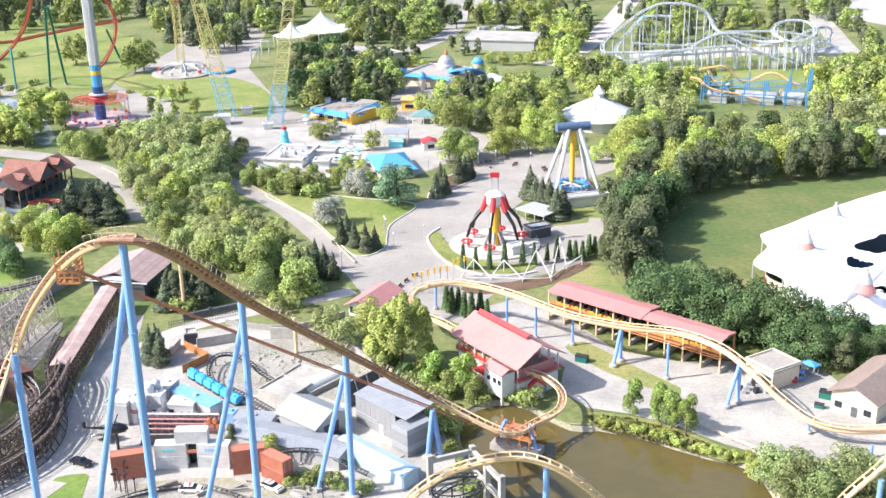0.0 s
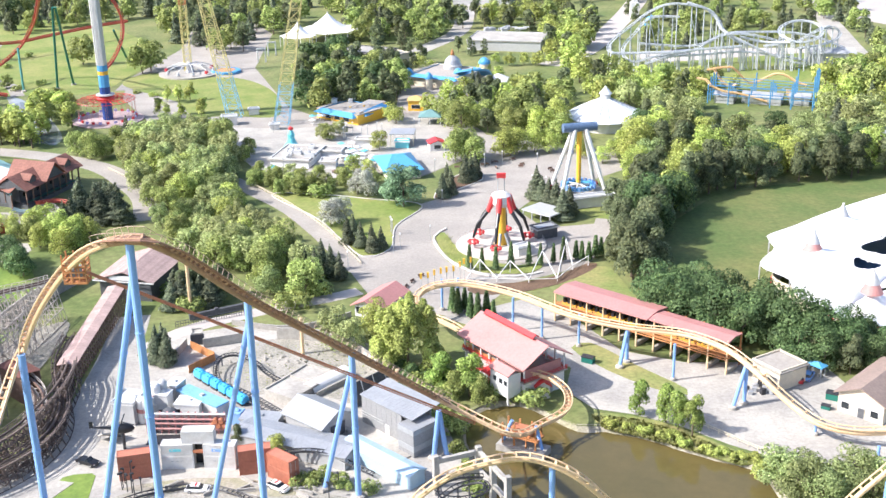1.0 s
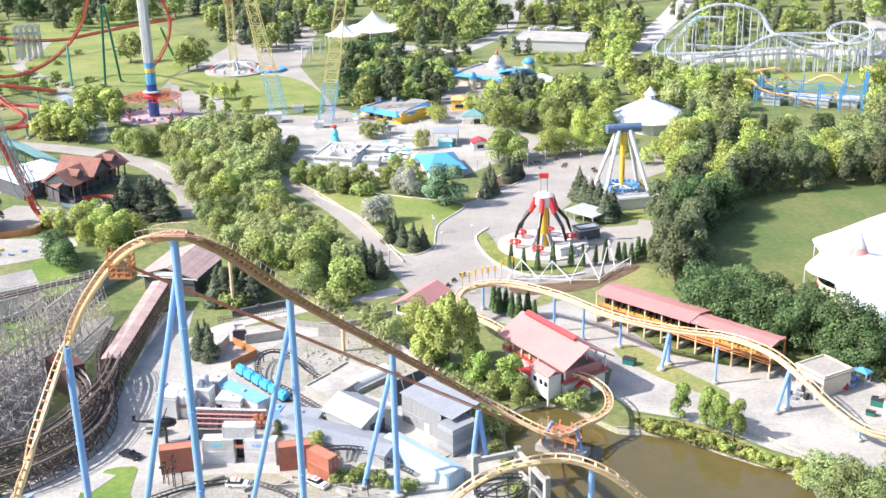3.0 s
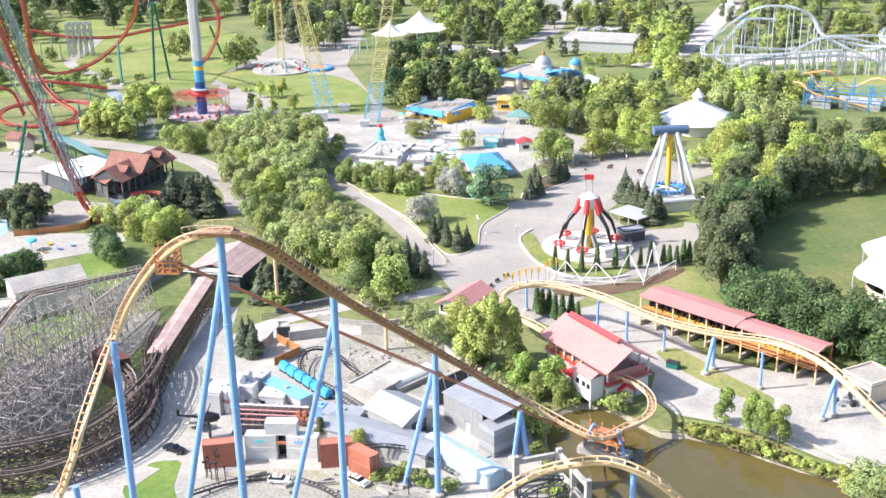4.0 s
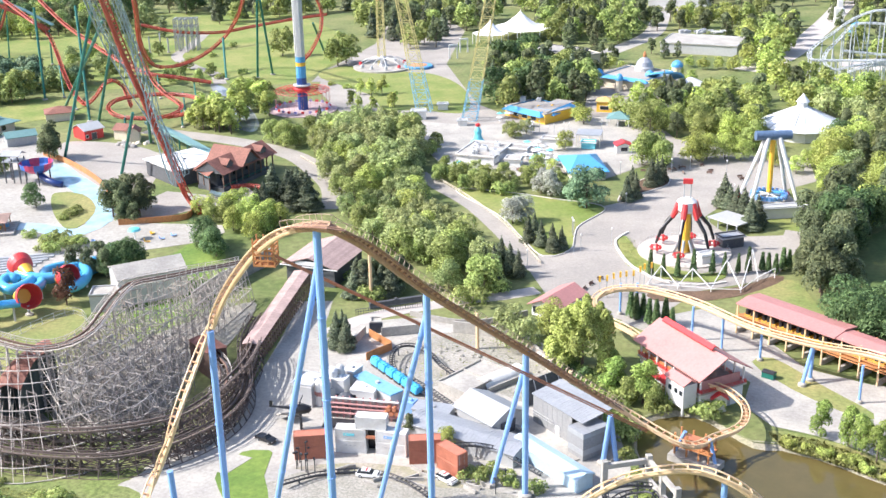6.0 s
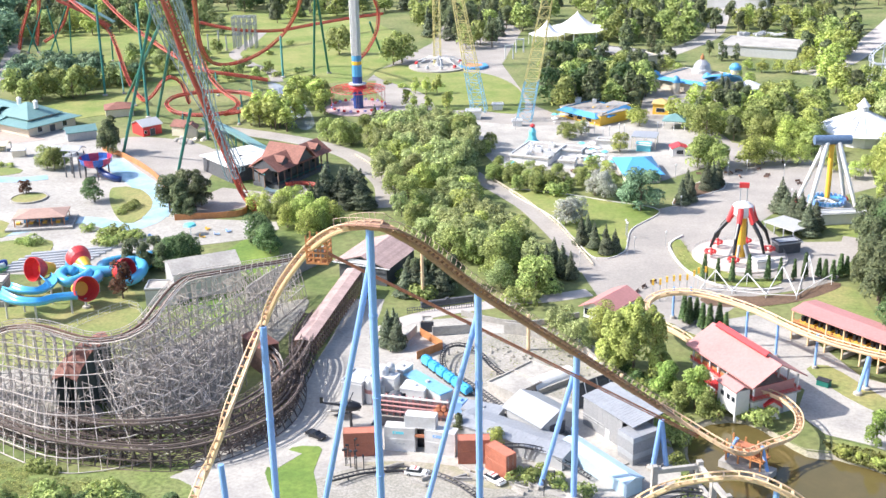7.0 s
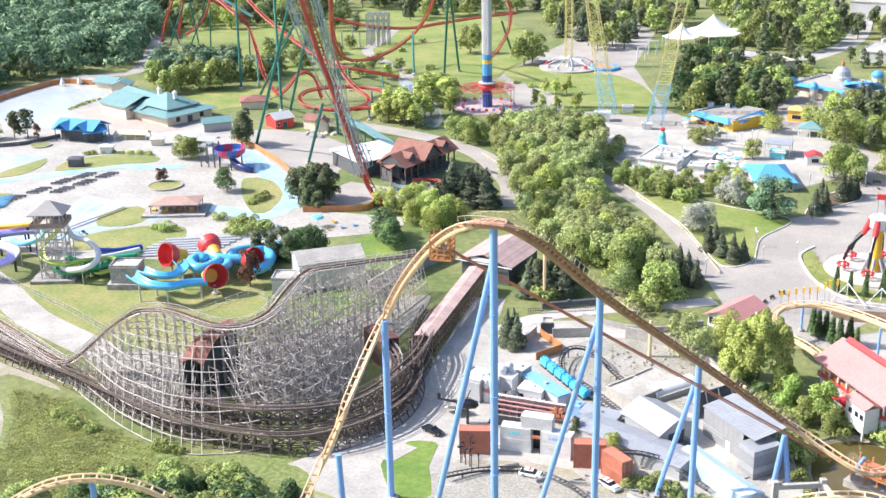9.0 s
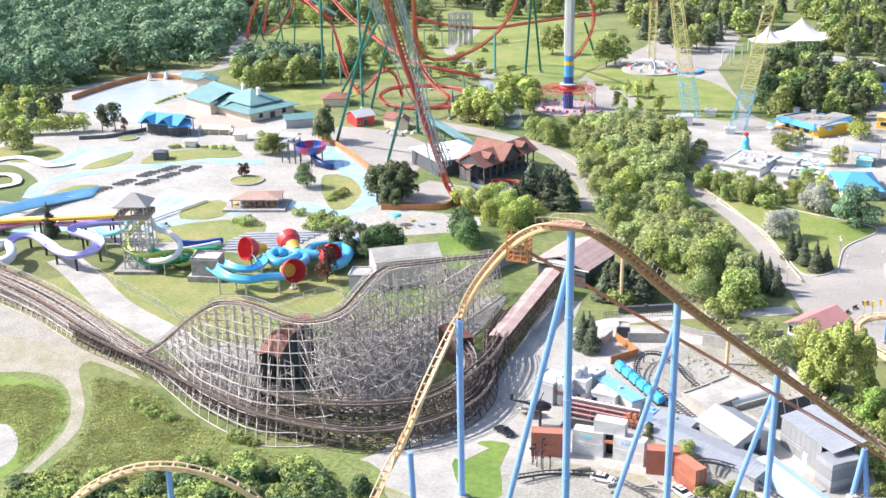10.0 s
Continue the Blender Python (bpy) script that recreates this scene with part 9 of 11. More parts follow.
house_on("blue_roof_trailer", (-58.2, 220.4), (-48.4, 212.6), 3.2, 2.6, LIGHTGREY, roof="flat", roof_mat=material("trailer_blue", (0.22, 0.45, 0.66), 0.5, vary=0.12, patch=0.5), over=0.15, rimmed=False, label="trailer with mid-blue roof")
rng = random.Random(77)
for k in range(26):
    px, py = rng.choice([(-64.5, 223.7), (-63.3, 224.7), (-63.3, 220.6), (-62.1, 222.3), (-62.0, 218.0), (-64.1, 218.1), (-59.9, 218.0), (-63.9, 214.9)])
    t = thing("plant_unit", px + rng.uniform(-1.5, 1.5), py + rng.uniform(-1.2, 1.2), 0, rng.uniform(0, 90), "small white plant unit with pipes", "plant unit", "plant units")
    hh = rng.uniform(0.8, 3.2)
    part("casing", cube(0, 0, 0, rng.uniform(0.7, 1.8), rng.uniform(0.6, 1.4), hh), WHITE if k % 3 else LIGHTGREY, t)
    part("pipe", rod(bmesh.new(), (0.3, 0, hh * 0.6), (rng.uniform(1, 2.2), rng.uniform(-1, 1), 0.1), 0.12, 6), WHITE if k % 2 else PINKROOF, t)
for k, (x, y) in enumerate(((-64.8, 212.5), (-63.5, 212.0), (-62.3, 211.7), (-62.0, 218.0), (-60.9, 219.5))):
    t = thing("storage_tank", x, y, 0, 0, "upright white and pink storage tank", "tank", "storage tanks")
    part("shell", lathe(bmesh.new(), [(1.0, 0), (1.0, 5.2), (0.7, 5.7), (0.2, 5.9)], 16), WHITE if k % 2 else LIGHTGREY, t)
    part("band", lathe(bmesh.new(), [(1.05, 2.4), (1.05, 3.3)], 16), PINKROOF, t)
rackx, racky = -53.5, 206.8
rack = thing("pipe_rack", rackx, racky, 0, -3, "pink and white painted pipe rack wall", "pipe rack")
RUSTPINK = material("faded_pink_pipe", (0.52, 0.27, 0.25), 0.6, vary=0.15)
for k in range(12):
    part("post", cube(-8 + k * 1.45, 0, 0, 0.3, 0.3, 5.0), RUSTPINK, rack)
for z in (1.2, 2.4, 3.4, 4.6):
    part("pipe", rod(bmesh.new(), (-8, -0.25, z), (8.2, -0.25, z), 0.22, 8), RUSTPINK if z < 4 else WHITE, rack)
part("panel", cube(0, 0.5, 0, 16.4, 0.2, 4.4), material("grimy_wall", (0.42, 0.36, 0.34), 0.8, vary=0.25), rack)
for k in range(5):
    part("drum", rod(bmesh.new(), (5.6 + k * 0.6, -1.2, 2.4 + (k % 2)), (5.6 + k * 0.6, -0.2, 2.4 + (k % 2)), 0.5, 10), TIE, rack)
tn = thing("tunnel_mouth", -57.8, 206.9, 0, 0, "dark arched tunnel mouth with sunken road", "tunnel")
v, f = sweep([Vector((0, 0, 0)), Vector((0, 5, 0))], [(2.6 * math.cos(a), 3.4 * math.sin(a)) for a in np.linspace(0, math.pi, 12)] + [(2.2 * math.cos(a), 3.0 * math.sin(a)) for a in np.linspace(math.pi, 0, 12)])
raw("arch", v, f, SLATE, tn)
# black panel stands in for the darkness inside the tunnel
part("dark_end", cube(0, 4.6, 0, 4.4, 0.2, 3), BLACK, tn)
part("road_slab", cube(3, -2.5, 0.02, 12, 4, 0.06), DARK, tn)

# grey sheds
house_on("grey_gable_shed", (-25.6, 201.3), (-20.1, 207.8), 10.5, 3.8, LIGHTGREY, roof="gable", roof_mat=GREY, rise=2.3, over=0.7, along=False, label="white gabled ride shed with open dark front", openings=((0, 0.1, 4.0, 2.8, "d"), (-3.2, 1.2, 1.0, 1.0, "w")))
x, y, turn, w = along((-43.3, 201.5), (-20.4, 191.4))
ob = house("corrugated_shed", x, y, turn, w, 7.0, 3.0, LIGHTGREY, roof="gable", roof_mat=GREY, rise=0.5, over=0.3, label="long low shed with corrugated grey roof")
vs, fs = [], []
for k in range(int(w / 0.8)):
    u = -w / 2 + 0.4 + 0.8 * k
    for v in (-0.3, 7.3):
        beam(vs, fs, (u, v, 3.01), (u, 3.5, 3.52), 0.08, 0.06)
raw("roof_rib", vs, fs, GREY, ob, "standing roof ribs")["kind"] = "stuff"
house_on("blue_site_box", (-45.2, 210.2), (-43.2, 209.6), 2.4, 2.4, BLUE, roof="flat", roof_mat=BLUE, over=0.05, rimmed=False, label="small blue site box")
house_on("flat_grey_shed", (-42.9, 207.7), (-35.2, 206.1), 4, 2.4, GREY, roof="flat", roof_mat=GREY, over=0.2, rimmed=False, label="low shed with blue-grey flat roof")
x, y, turn, w = along((-21.1, 197.2), (-7.9, 184.3))
PALEBLUE = material("pale_blue_sheet", (0.42, 0.56, 0.66), 0.5, vary=0.06, patch=0.3)
house("pale_blue_shed", x, y, turn, w, 3.8, 3.0, PALEBLUE, roof="gable", roof_mat=PALEBLUE, rise=0.7, over=0.3, label="long shed in pale blue sheet metal")
MESH = material("grey_mesh_screen", (0.33, 0.33, 0.325), 0.6, 0.2, vary=0.12, grain=3.0)
x, y, turn, w = along((-18.2, 210.1), (-8.9, 200.4))
ob = thing("screened_stage", x, y, 0, turn, "grey mesh-walled stage with ribbed roof and open concrete floor", "stage")
d, h = 6.5, 6.6
part("floor", cube(1, -2.6, -0.1, w + 5, 5.2, 0.4), CONCRETE, ob)
for k in range(int(w / 1.5)):
    part("mesh_panel", cube(-w / 2 + 0.75 + 1.5 * k, 0, 0.2, 1.44, 0.12, h - 0.3), MESH, ob)
part("back_wall", cube(0, d, 0, w, 0.3, h + 1), MESH, ob)
part("side_wall", cube(-w / 2, d / 2, 0, 0.2, d, h - 0.2), MESH, ob)
for k in range(int((w + 3) / 0.75)):
    bm = bmesh.new()
    box(bm, -w / 2 + 0.35 + k * 0.75, 0, 0, 0.7, d + 1.2, 0.14)
    bmesh.ops.transform(bm, matrix=Matrix.Translation((0, d / 2, h + 0.5)) @ Matrix.Rotation(radians(7), 4, "X"), verts=bm.verts)
    part("roof_sheet", bm, GREY, ob)
part("end_block", cube(w / 2 + 2.2, 1.0, 0, 4.4, 6.5, h - 0.8), MESH, ob)
part("end_band", cube(w / 2 + 2.2, 1.0, h - 1.8, 4.5, 6.6, 1.1), GREY, ob)
part("end_band", cube(w / 2 + 2.2, 1.0, 1.2, 4.5, 6.6, 1.2), GREY, ob)
part("door", cube(1.0, -0.12, 0.3, 1.2, 0.1, 2.2), WHITE, ob)
part("hand_rail", box(box(bmesh.new(), -w / 4, -0.3, 3.0, w / 2, 0.1, 0.1), -w / 4, -0.3, 2.4, w / 2, 0.08, 0.08), LIGHTGREY, ob)
part("front_kerb", cube(1, -5.2, 0, w + 5, 0.25, 0.9), MESH, ob)
for k in range(9):
    part("kerb_post", cube(1 - w / 2 - 2.4 + k * (w + 4.8) / 8, -5.3, 0, 0.14, 0.14, 1.7), LIGHTGREY, ob)
part("kerb_rail", cube(1, -5.3, 1.6, w + 5, 0.1, 0.1), LIGHTGREY, ob)
x, y, turn, w = along((-20.2, 216.4), (-13.4, 223.8))
ob = thing("dark_screen", x, y, 0, turn, "dark plank screen behind the stage", "screen")
for k in range(7):
    part("plank", cube(0, 0, k * 0.85, w, 0.2, 0.8), SLATE, ob)
for u in (-w / 3, 0, w / 3):
    part("back_stay", rod(bmesh.new(), (u, -0.2, 5.8), (u, -2.4, 0), 0.12, 6), LIGHTGREY, ob)
x, y, turn, w = along((-30.8, 223.2), (-23.3, 231.7))
ob = thing("vaulted_cover", x, y, 0, turn, "white half-round tunnel cover beside the track", "tunnel")
v, f = sweep([Vector((-w / 2, 0, 0)), Vector((w / 2, 0, 0))], [(2.4 * math.cos(q), 2.4 * math.sin(q)) for q in np.linspace(0, math.pi, 14)] + [(2.2 * math.cos(q), 2.2 * math.sin(q)) for q in np.linspace(math.pi, 0, 14)])
raw("vault", v, f, WHITE, ob)
part("base_wall", cube(0, -2.6, 0, w, 0.4, 1.2), CONCRETE, ob)

# stunt train and its track
def mini_track(name, pts, label, closed=False):
    line = spline(pts, 0.9, closed)
    ob = thing(name, 0, 0, 0, 0, label, "roller coaster")
    for s in (-0.55, 0.55):
        v, f = sweep(line, ring(0.12, 5, s, 0), closed)
        raw("rail", v, f, DARK, ob)
    v, f = sweep(line, ring(0.18, 5, 0, -0.5), closed)
    raw("spine", v, f, DARK, ob)
    vs, fs = [], []
    for p, way, side, over in frames_along(line, closed):
        beam(vs, fs, p - side * 0.6, p + side * 0.6, 0.14, 0.14)
    raw("tie_run", vs, fs, DARK, ob)["kind"] = "stuff"
    for p in line[4::9]:
        if p.z > 0.7:
            part("support", rod(bmesh.new(), (p.x, p.y, -0.2), (p.x, p.y, p.z - 0.4), 0.16, 6), SLATE, ob)
    return line


mini_track("stunt_track", [(-29.7, 219.9, 1), (-34.7, 224.9, 1.2), (-40.5, 230.5, 1.5), (-43.9, 235.5, 1.8), (-48.5, 239.0, 2.2), (-51.8, 237.3, 2.4), (-52.1, 231.9, 2.2), (-50.2, 226.4, 1.6), (-46.9, 222.9, 1.2), (-41.3, 217.6, 1.0), (-35.5, 212.0, 0.9), (-30.0, 207.4, 0.8)], "black stunt coaster track looping over gravel")
mini_track("stunt_track", [(-47.3, 225.4, 1), (-41.3, 220.0, 0.9), (-35.5, 214.0, 0.8), (-32.1, 210.6, 0.8), (-28.6, 206.9, 0.8)], "black stunt coaster track on the station approach")
mini_track("stunt_track", [(-34.3, 192.8, 3), (-29.0, 193.7, 3.5), (-23.7, 193.5, 3), (-20.4, 192.0, 2), (-14.9, 188.8, 1)], "black stunt coaster track rising past the sheds")
ob = thing("ramp_wall", 0, 0, 0, 0, "pale concrete walls of the tunnel ramp", "wall")
for p, q, h in (((-57.9, 247.2), (-49.2, 250.4), 2.4), ((-63.6, 240.4), (-62.2, 248.6), 2.0)):
    x, y, turn, w = along(p, q)
    part("wall_block", cube(x, y, -0.2, w, 0.5, h + 0.2, turn), CONCRETE, ob)
mini_track("stunt_track", [(-61.7, 178.7, 1.5), (-55.9, 183.6, 1), (-48.1, 185.9, 0.8), (-40.4, 183.8, 0.8), (-33.4, 178.0, 0.8)], "black stunt coaster track by the containers")
BRIGHT = material("bright_blue_train", (0.10, 0.48, 0.80), 0.3, vary=0.08)
a, b = Vector((-56.6, 232.4, 0.9)), Vector((-43.2, 218.0, 0.9))
way = (b - a).normalized()
turn = math.degrees(math.atan2(way.y, way.x))
for k in range(6):
    p = a.lerp(b, (k + 0.5) / 6)
    c = thing("stunt_car", p.x, p.y, 0.35, turn, "bright blue covered stunt train car", "ride car", "stunt train")
    v, f = sweep([Vector((u, 0, 0)) for u in (-1.42, -1.25, 0.0, 1.25, 1.42)], [(-0.95, 0.3), (-1.0, 1.1), (-0.7, 1.75), (0.0, 2.0), (0.7, 1.75), (1.0, 1.1), (0.95, 0.3)])
    raw("body", [(x, y * (0.86 if abs(x) > 1.3 else 1), z * (0.9 if abs(x) > 1.3 else 1)) for x, y, z in v], f, BRIGHT, c)
    for u in (-0.7, 0.7):
        part("cover_seam", cube(u, 0, 1.72, 0.1, 1.5, 0.3), SKYBLUE, c)
    for v in (-0.8, 0.8):
        part("wheel_box", cube(0, v, -0.3, 2.2, 0.25, 0.65), DARK, c)
    part("coupling", cube(1.45, 0, 0.2, 0.5, 0.3, 0.3), DARK, c)
board_fence([(-58.6, 233.9), (-57.4, 235.5), (-56.2, 237.1), (-55.0, 238.7), (-53.9, 240.2)], 2.0, CEDAR, "orange-brown board fence before the tunnel head")
board_fence([(-54.1, 240.7), (-55.8, 242.3), (-57.5, 243.9), (-59.2, 245.5), (-60.9, 247.1)], 2.0, CEDAR, "orange-brown board fence along the tunnel ramp")
house_on("bridge_tunnel", (-60.7, 248.6), (-58.4, 249.1), 3, 2.4, CONCRETE, roof="flat", roof_mat=CONCRETE, over=0.1, label="concrete tunnel head under the footbridge", openings=((0, 0, 3, 2.6, "d"),))
for pts, h in (([(-41.2, 251.5), (-30.2, 249.4), (-21.7, 242.0), (-15.4, 231.1)], 3.0), ([(-53.4, 260.2), (-41.8, 256.4), (-33.8, 257.6), (-24.6, 264.0)], 1.4), ([(-42.5, 233.1), (-32.8, 225.1), (-30.1, 222.4)], 1.2)):
    line = spline([(x, y, 0) for x, y in pts], 3.0)
    v, f = sweep(line, [(-0.2, -0.2), (0.2, -0.2), (0.2, h), (-0.2, h)])
    tagged(raw("retaining_wall", v, f, CONCRETE), "pale concrete retaining wall round the yard", "wall", kind="structure")
for p, q, d, h in (((-39.9, 221.5), (-33.3, 216.9), 8, 1.6), ((-36.1, 229.0), (-29.7, 225.0), 7, 0.8)):
    house_on("concrete_plinth", p, q, d, h, CONCRETE, roof="flat", roof_mat=CONCRETE, over=0.05, label="pale concrete ride plinth in the gravel", category="plinth")
# footbridge with dark railings
bm = bmesh.new()
for k in range(30):
    p = Vector((-67.0, 259.1, 0)).lerp(Vector((-50.3, 266.9, 0)), k / 29)
    box(bm, p.x, p.y, 0, 0.12, 0.12, 1.6)
for z in (0.8, 1.5):
    rod(bm, (-67.0, 259.1, z), (-50.3, 266.9, z), 0.08, 5)
tagged(part("bridge_railing", bm, SLATE), "dark steel railing along the footbridge", "railing")
house_on("dark_arcade", (-64.3, 263.0), (-52.1, 269.5), 0.8, 1.2, SLATE, roof="flat", roof_mat=SLATE, over=0.05, rimmed=False, label="low dark panelled parapet along the walkway", category="parapet")
# splash of white ruin beams by the water
ruin = thing("ruin_frame", 0, 0, 0, 0, "pale concrete ruin frame of the stunt set", "ruin")
spots = [Vector((x, y, 0)) for x, y in [(-3.1, 183.0), (4.7, 186.2), (7.1, 181.0), (9.5, 175.7)]]
heading_in = [math.degrees(math.atan2(q.y - p.y, q.x - p.x)) for p, q in zip(spots, spots[1:])]
for k, p in enumerate(spots):
    part("pillar", cube(p.x, p.y, 0, 1.0, 1.0, 8.0, heading_in[min(k, 2)]), CONCRETE, ruin)
    if k:
        c, l = (p + spots[k - 1]) / 2, (p - spots[k - 1]).length
        for z in (6.4, 2.6):
            part("crossbeam", cube(c.x, c.y, z, l - 0.9, 0.7, 0.9, heading_in[k - 1]), CONCRETE, ruin)
helix = [(-2.2, 177.2, 3), (0.8, 179.5, 4), (4.9, 179.3, 5), (5.8, 176.5, 5), (2.2, 173.1, 5.5), (-1.7, 172.8, 6), (-2.6, 176.4, 6), (0.9, 180.1, 5.5), (5.4, 181.1, 5)]
mini_track("stunt_track", helix, "dark blue-grey stunt coaster helix by the pond")
# brake platform in the pond at the lift foot
x, y = 13.8, 199.4
ob = thing("lift_platform", x, y, 0, -28, "orange steel machinery platform on concrete at the lift foot", "platform")
part("slab", cube(0, 0, -1.4, 10, 4, 1.9), CONCRETE, ob)
part("deck", cube(-0.5, 0.5, 2.2, 8, 3.4, 0.3), CEDAR, ob)
for u in (-4, -1.5, 1, 3):
    for v in (-1, 1.8):
        part("post", cube(u, v, 0.4, 0.3, 0.3, 4.6), CEDAR, ob)
part("machinery", cube(-0.5, 0.6, 2.5, 4, 2, 1.6), TIE, ob)
for u in (-4.4, 4.0):
    part("strut", rod(bmesh.new(), (u, 0, 0.4), (u * 0.6, 0.5, 5.0), 0.35, 8), BLUE, ob)
part("guard_rail", box(box(bmesh.new(), -0.5, -1.2, 3.2, 8, 0.1, 0.1), -0.5, -1.2, 2.8, 8, 0.1, 0.1), CEDAR, ob)
for k, (px, py) in enumerate(((-65.1, 268.3), (-34.2, 243.2), (-11.6, 223.2))):
    t = thing("yellow_pole", px, py, 0, 0, "slim yellow steel pole rising behind the lift", "pole", "yellow poles")
    part("shaft", rod(bmesh.new(), (0, 0, -0.1), (0, 0, (13.5, 9.0, 5.5)[k]), 0.42, 10), YELLOW, t)

wall_line = spline([(-109.2, 258.2, 0), (-107.0, 269.5, 0), (-103.1, 280.7, 0), (-98.6, 291.7, 0)], 3.0)
v, f = sweep(wall_line, [(-0.25, -0.2), (0.25, -0.2), (0.25, 4.6), (-0.25, 4.6)])
tagged(raw("retaining_wall", v, f, CONCRETE), "grey concrete retaining wall beside the lawn", "wall", kind="structure")
rng = random.Random(31)
for k in range(14):
    px, py = rng.choice([(-62.2, 189.6), (-59.5, 187.2), (-62.8, 185.8), (-57.3, 184.6), (-61.7, 192.0), (-24.1, 184.9), (-20.9, 184.0)])
    t = thing("steel_post", px + rng.uniform(-3, 3), py + rng.uniform(-2, 2), 0, rng.uniform(0, 360), "dark steel light post of the stunt set", "post", "set posts")
    hh = rng.uniform(2.5, 4.5)
    part("shaft", rod(bmesh.new(), (0, 0, -0.1), (0, 0, hh), 0.1, 6), DARK, t)
    part("lamp_head", cube(0.25, 0, hh - 0.2, 0.7, 0.35, 0.3), DARK, t)
for k in range(16):
    px, py = rng.choice([(-51.3, 185.8), (-44.6, 183.3), (-36.8, 186.4), (-26.1, 184.5), (-38.6, 184.6), (-54.8, 187.4)])
    t = thing("concrete_barrier", px + rng.uniform(-2, 2), py + rng.uniform(-2, 2), 0, rng.choice((-35, -20, 10, 40)), "pale concrete road barrier", "barrier", "road barriers")
    bm = cube(0, 0, 0, 3.0, 0.6, 0.3)
    box(bm, 0, 0, 0.3, 3.0, 0.3, 0.5)
    part("block", bm, CONCRETE, t)
for k in range(40):
    px, py = rng.choice([(-48.1, 236.7), (-43.4, 239.4), (-37.0, 239.1), (-29.0, 235.9), (-23.6, 232.9), (-32.4, 244.9)])
    t = thing("rubble_stone", px + rng.uniform(-6, 6), py + rng.uniform(-5, 5), 0.05, rng.uniform(0, 360), "grey stone in the gravel bed", "rock", "gravel bed stones")
    bm = bmesh.new()
    bmesh.ops.create_icosphere(bm, subdivisions=1, radius=rng.uniform(0.25, 0.6))
    for q in bm.verts:
        q.co *= 1 + 0.3 * noise.noise(q.co * 2 + Vector((k, 0, 0)))
    part("stone", bm, GRAVEL, t)


# ---- silver looping coaster and blue wild mouse ----
SILVER = material("silver_paint", (0.60, 0.62, 0.64), 0.45, 0.2, vary=0.06)
for pts, every in (
    ([(140.0, 550, 12.3), (132.6, 552, 17.2), (128.8, 555, 24.2), (122.9, 556, 28.4), (108.1, 556, 30.6), (97.3, 555, 27.5), (86.1, 550, 20.5), (78.9, 545, 16.2), (75.7, 540, 13.5), (77.2, 537, 11.4), (89.8, 537, 11.2), (105.5, 537, 11.4), (121.8, 540, 11.9), (138.8, 545, 11.9)], 3),
    ([(111.9, 560, 23.7), (98.0, 558, 23.8), (89.2, 552, 16.9), (83.8, 545, 12.9), (82.9, 540, 9.1), (87.3, 537, 7.0), (95.1, 537, 9.0), (105.5, 537, 10.6), (115.3, 540, 11.2), (124.0, 545, 14.9), (133.9, 548, 17.3), (147.8, 550, 15.7), (162.1, 552, 11.6)], 3),
    ([(115.6, 560, 30.4), (124.7, 558, 27.3), (129.5, 556, 22.2), (130.7, 552, 18.8), (136.6, 548, 15.4), (146.9, 545, 10.5), (160.7, 545, 4.8), (172.5, 548, 2.1)], 3),
    ([(139.8, 550, 15.3), (151.5, 548, 13.0), (162.0, 542, 14.2), (157.9, 545, 15.8), (157.8, 551, 18.0), (161.9, 556, 20.0), (168.4, 559, 21.0), (174.6, 558, 20.5), (178.1, 554, 18.7), (177.1, 548, 16.3), (172.3, 543, 14.6), (165.7, 541, 14.0), (160.1, 543, 14.8), (157.3, 547, 16.8), (159.0, 546, 13.0), (149.5, 545, 11.7)], 2),
    ([(166.5, 549, 12.8), (176.3, 556, 16.0), (184.8, 562, 17.5), (190.3, 564, 15.1), (189.5, 562, 11.7), (179.6, 556, 9.7), (167.1, 550, 9.4)], 2),
    ([(92.3, 535, 6.2), (103.0, 537, 9.1), (119.3, 540, 9.3), (139.0, 545, 9.3), (158.7, 548, 6.4), (171.6, 550, 3.4)], 3),
    ([(93.4, 560, 11.3), (104.7, 562, 9.9), (115.7, 562, 9.2), (126.2, 560, 11.0), (134.5, 562, 14.9), (152.0, 566, 14.7), (167.7, 568, 13.8), (182.5, 566, 11.1), (196.9, 566, 5.3)], 3),
):
    ob, line = steel_track("silver_looping_coaster", pts, SILVER, SILVER, 1.5, 0.18, 0.26, 0.6, 2.0, "tangled pale silver looping coaster on many columns", 2.0)
    for i, p in enumerate(line[2::every]):
        if p.z > 3:
            part("column", rod(bmesh.new(), (p.x, p.y, -0.2), (p.x, p.y, p.z - 0.6), 0.27, 8), SILVER, ob)
            if i % 3 == 1:
                part("brace", rod(bmesh.new(), (p.x + p.z * 0.22, p.y + 1, -0.2), (p.x, p.y, p.z * 0.8), 0.2, 6), SILVER, ob)
x, y = 113.3, 703.0
t = thing("white_chimney_tower", x, y, 0, 0, "white stepped tower beside the silver coaster", "tower")
part("shaft", cube(0, 0, 0, 5, 5, 9), WHITE, t)
part("cap", cube(0, 0, 9, 3, 3, 4), WHITE, t)
x, y = 116.8, 663.2
t = thing("blue_splash_dome", x, y, 0, 0, "light blue dome ride canopy", "dome")
part("dome", lathe(bmesh.new(), [(4, 0), (4, 3), (3, 6), (0.5, 7.5)], 14), SKYBLUE, t)
house_on("long_white_shed", (175.8, 558.3), (197.0, 556.4), 10, 5, LIGHTGREY, roof="gable", roof_mat=LIGHTGREY, rise=2, label="long pale shed under the silver coaster")

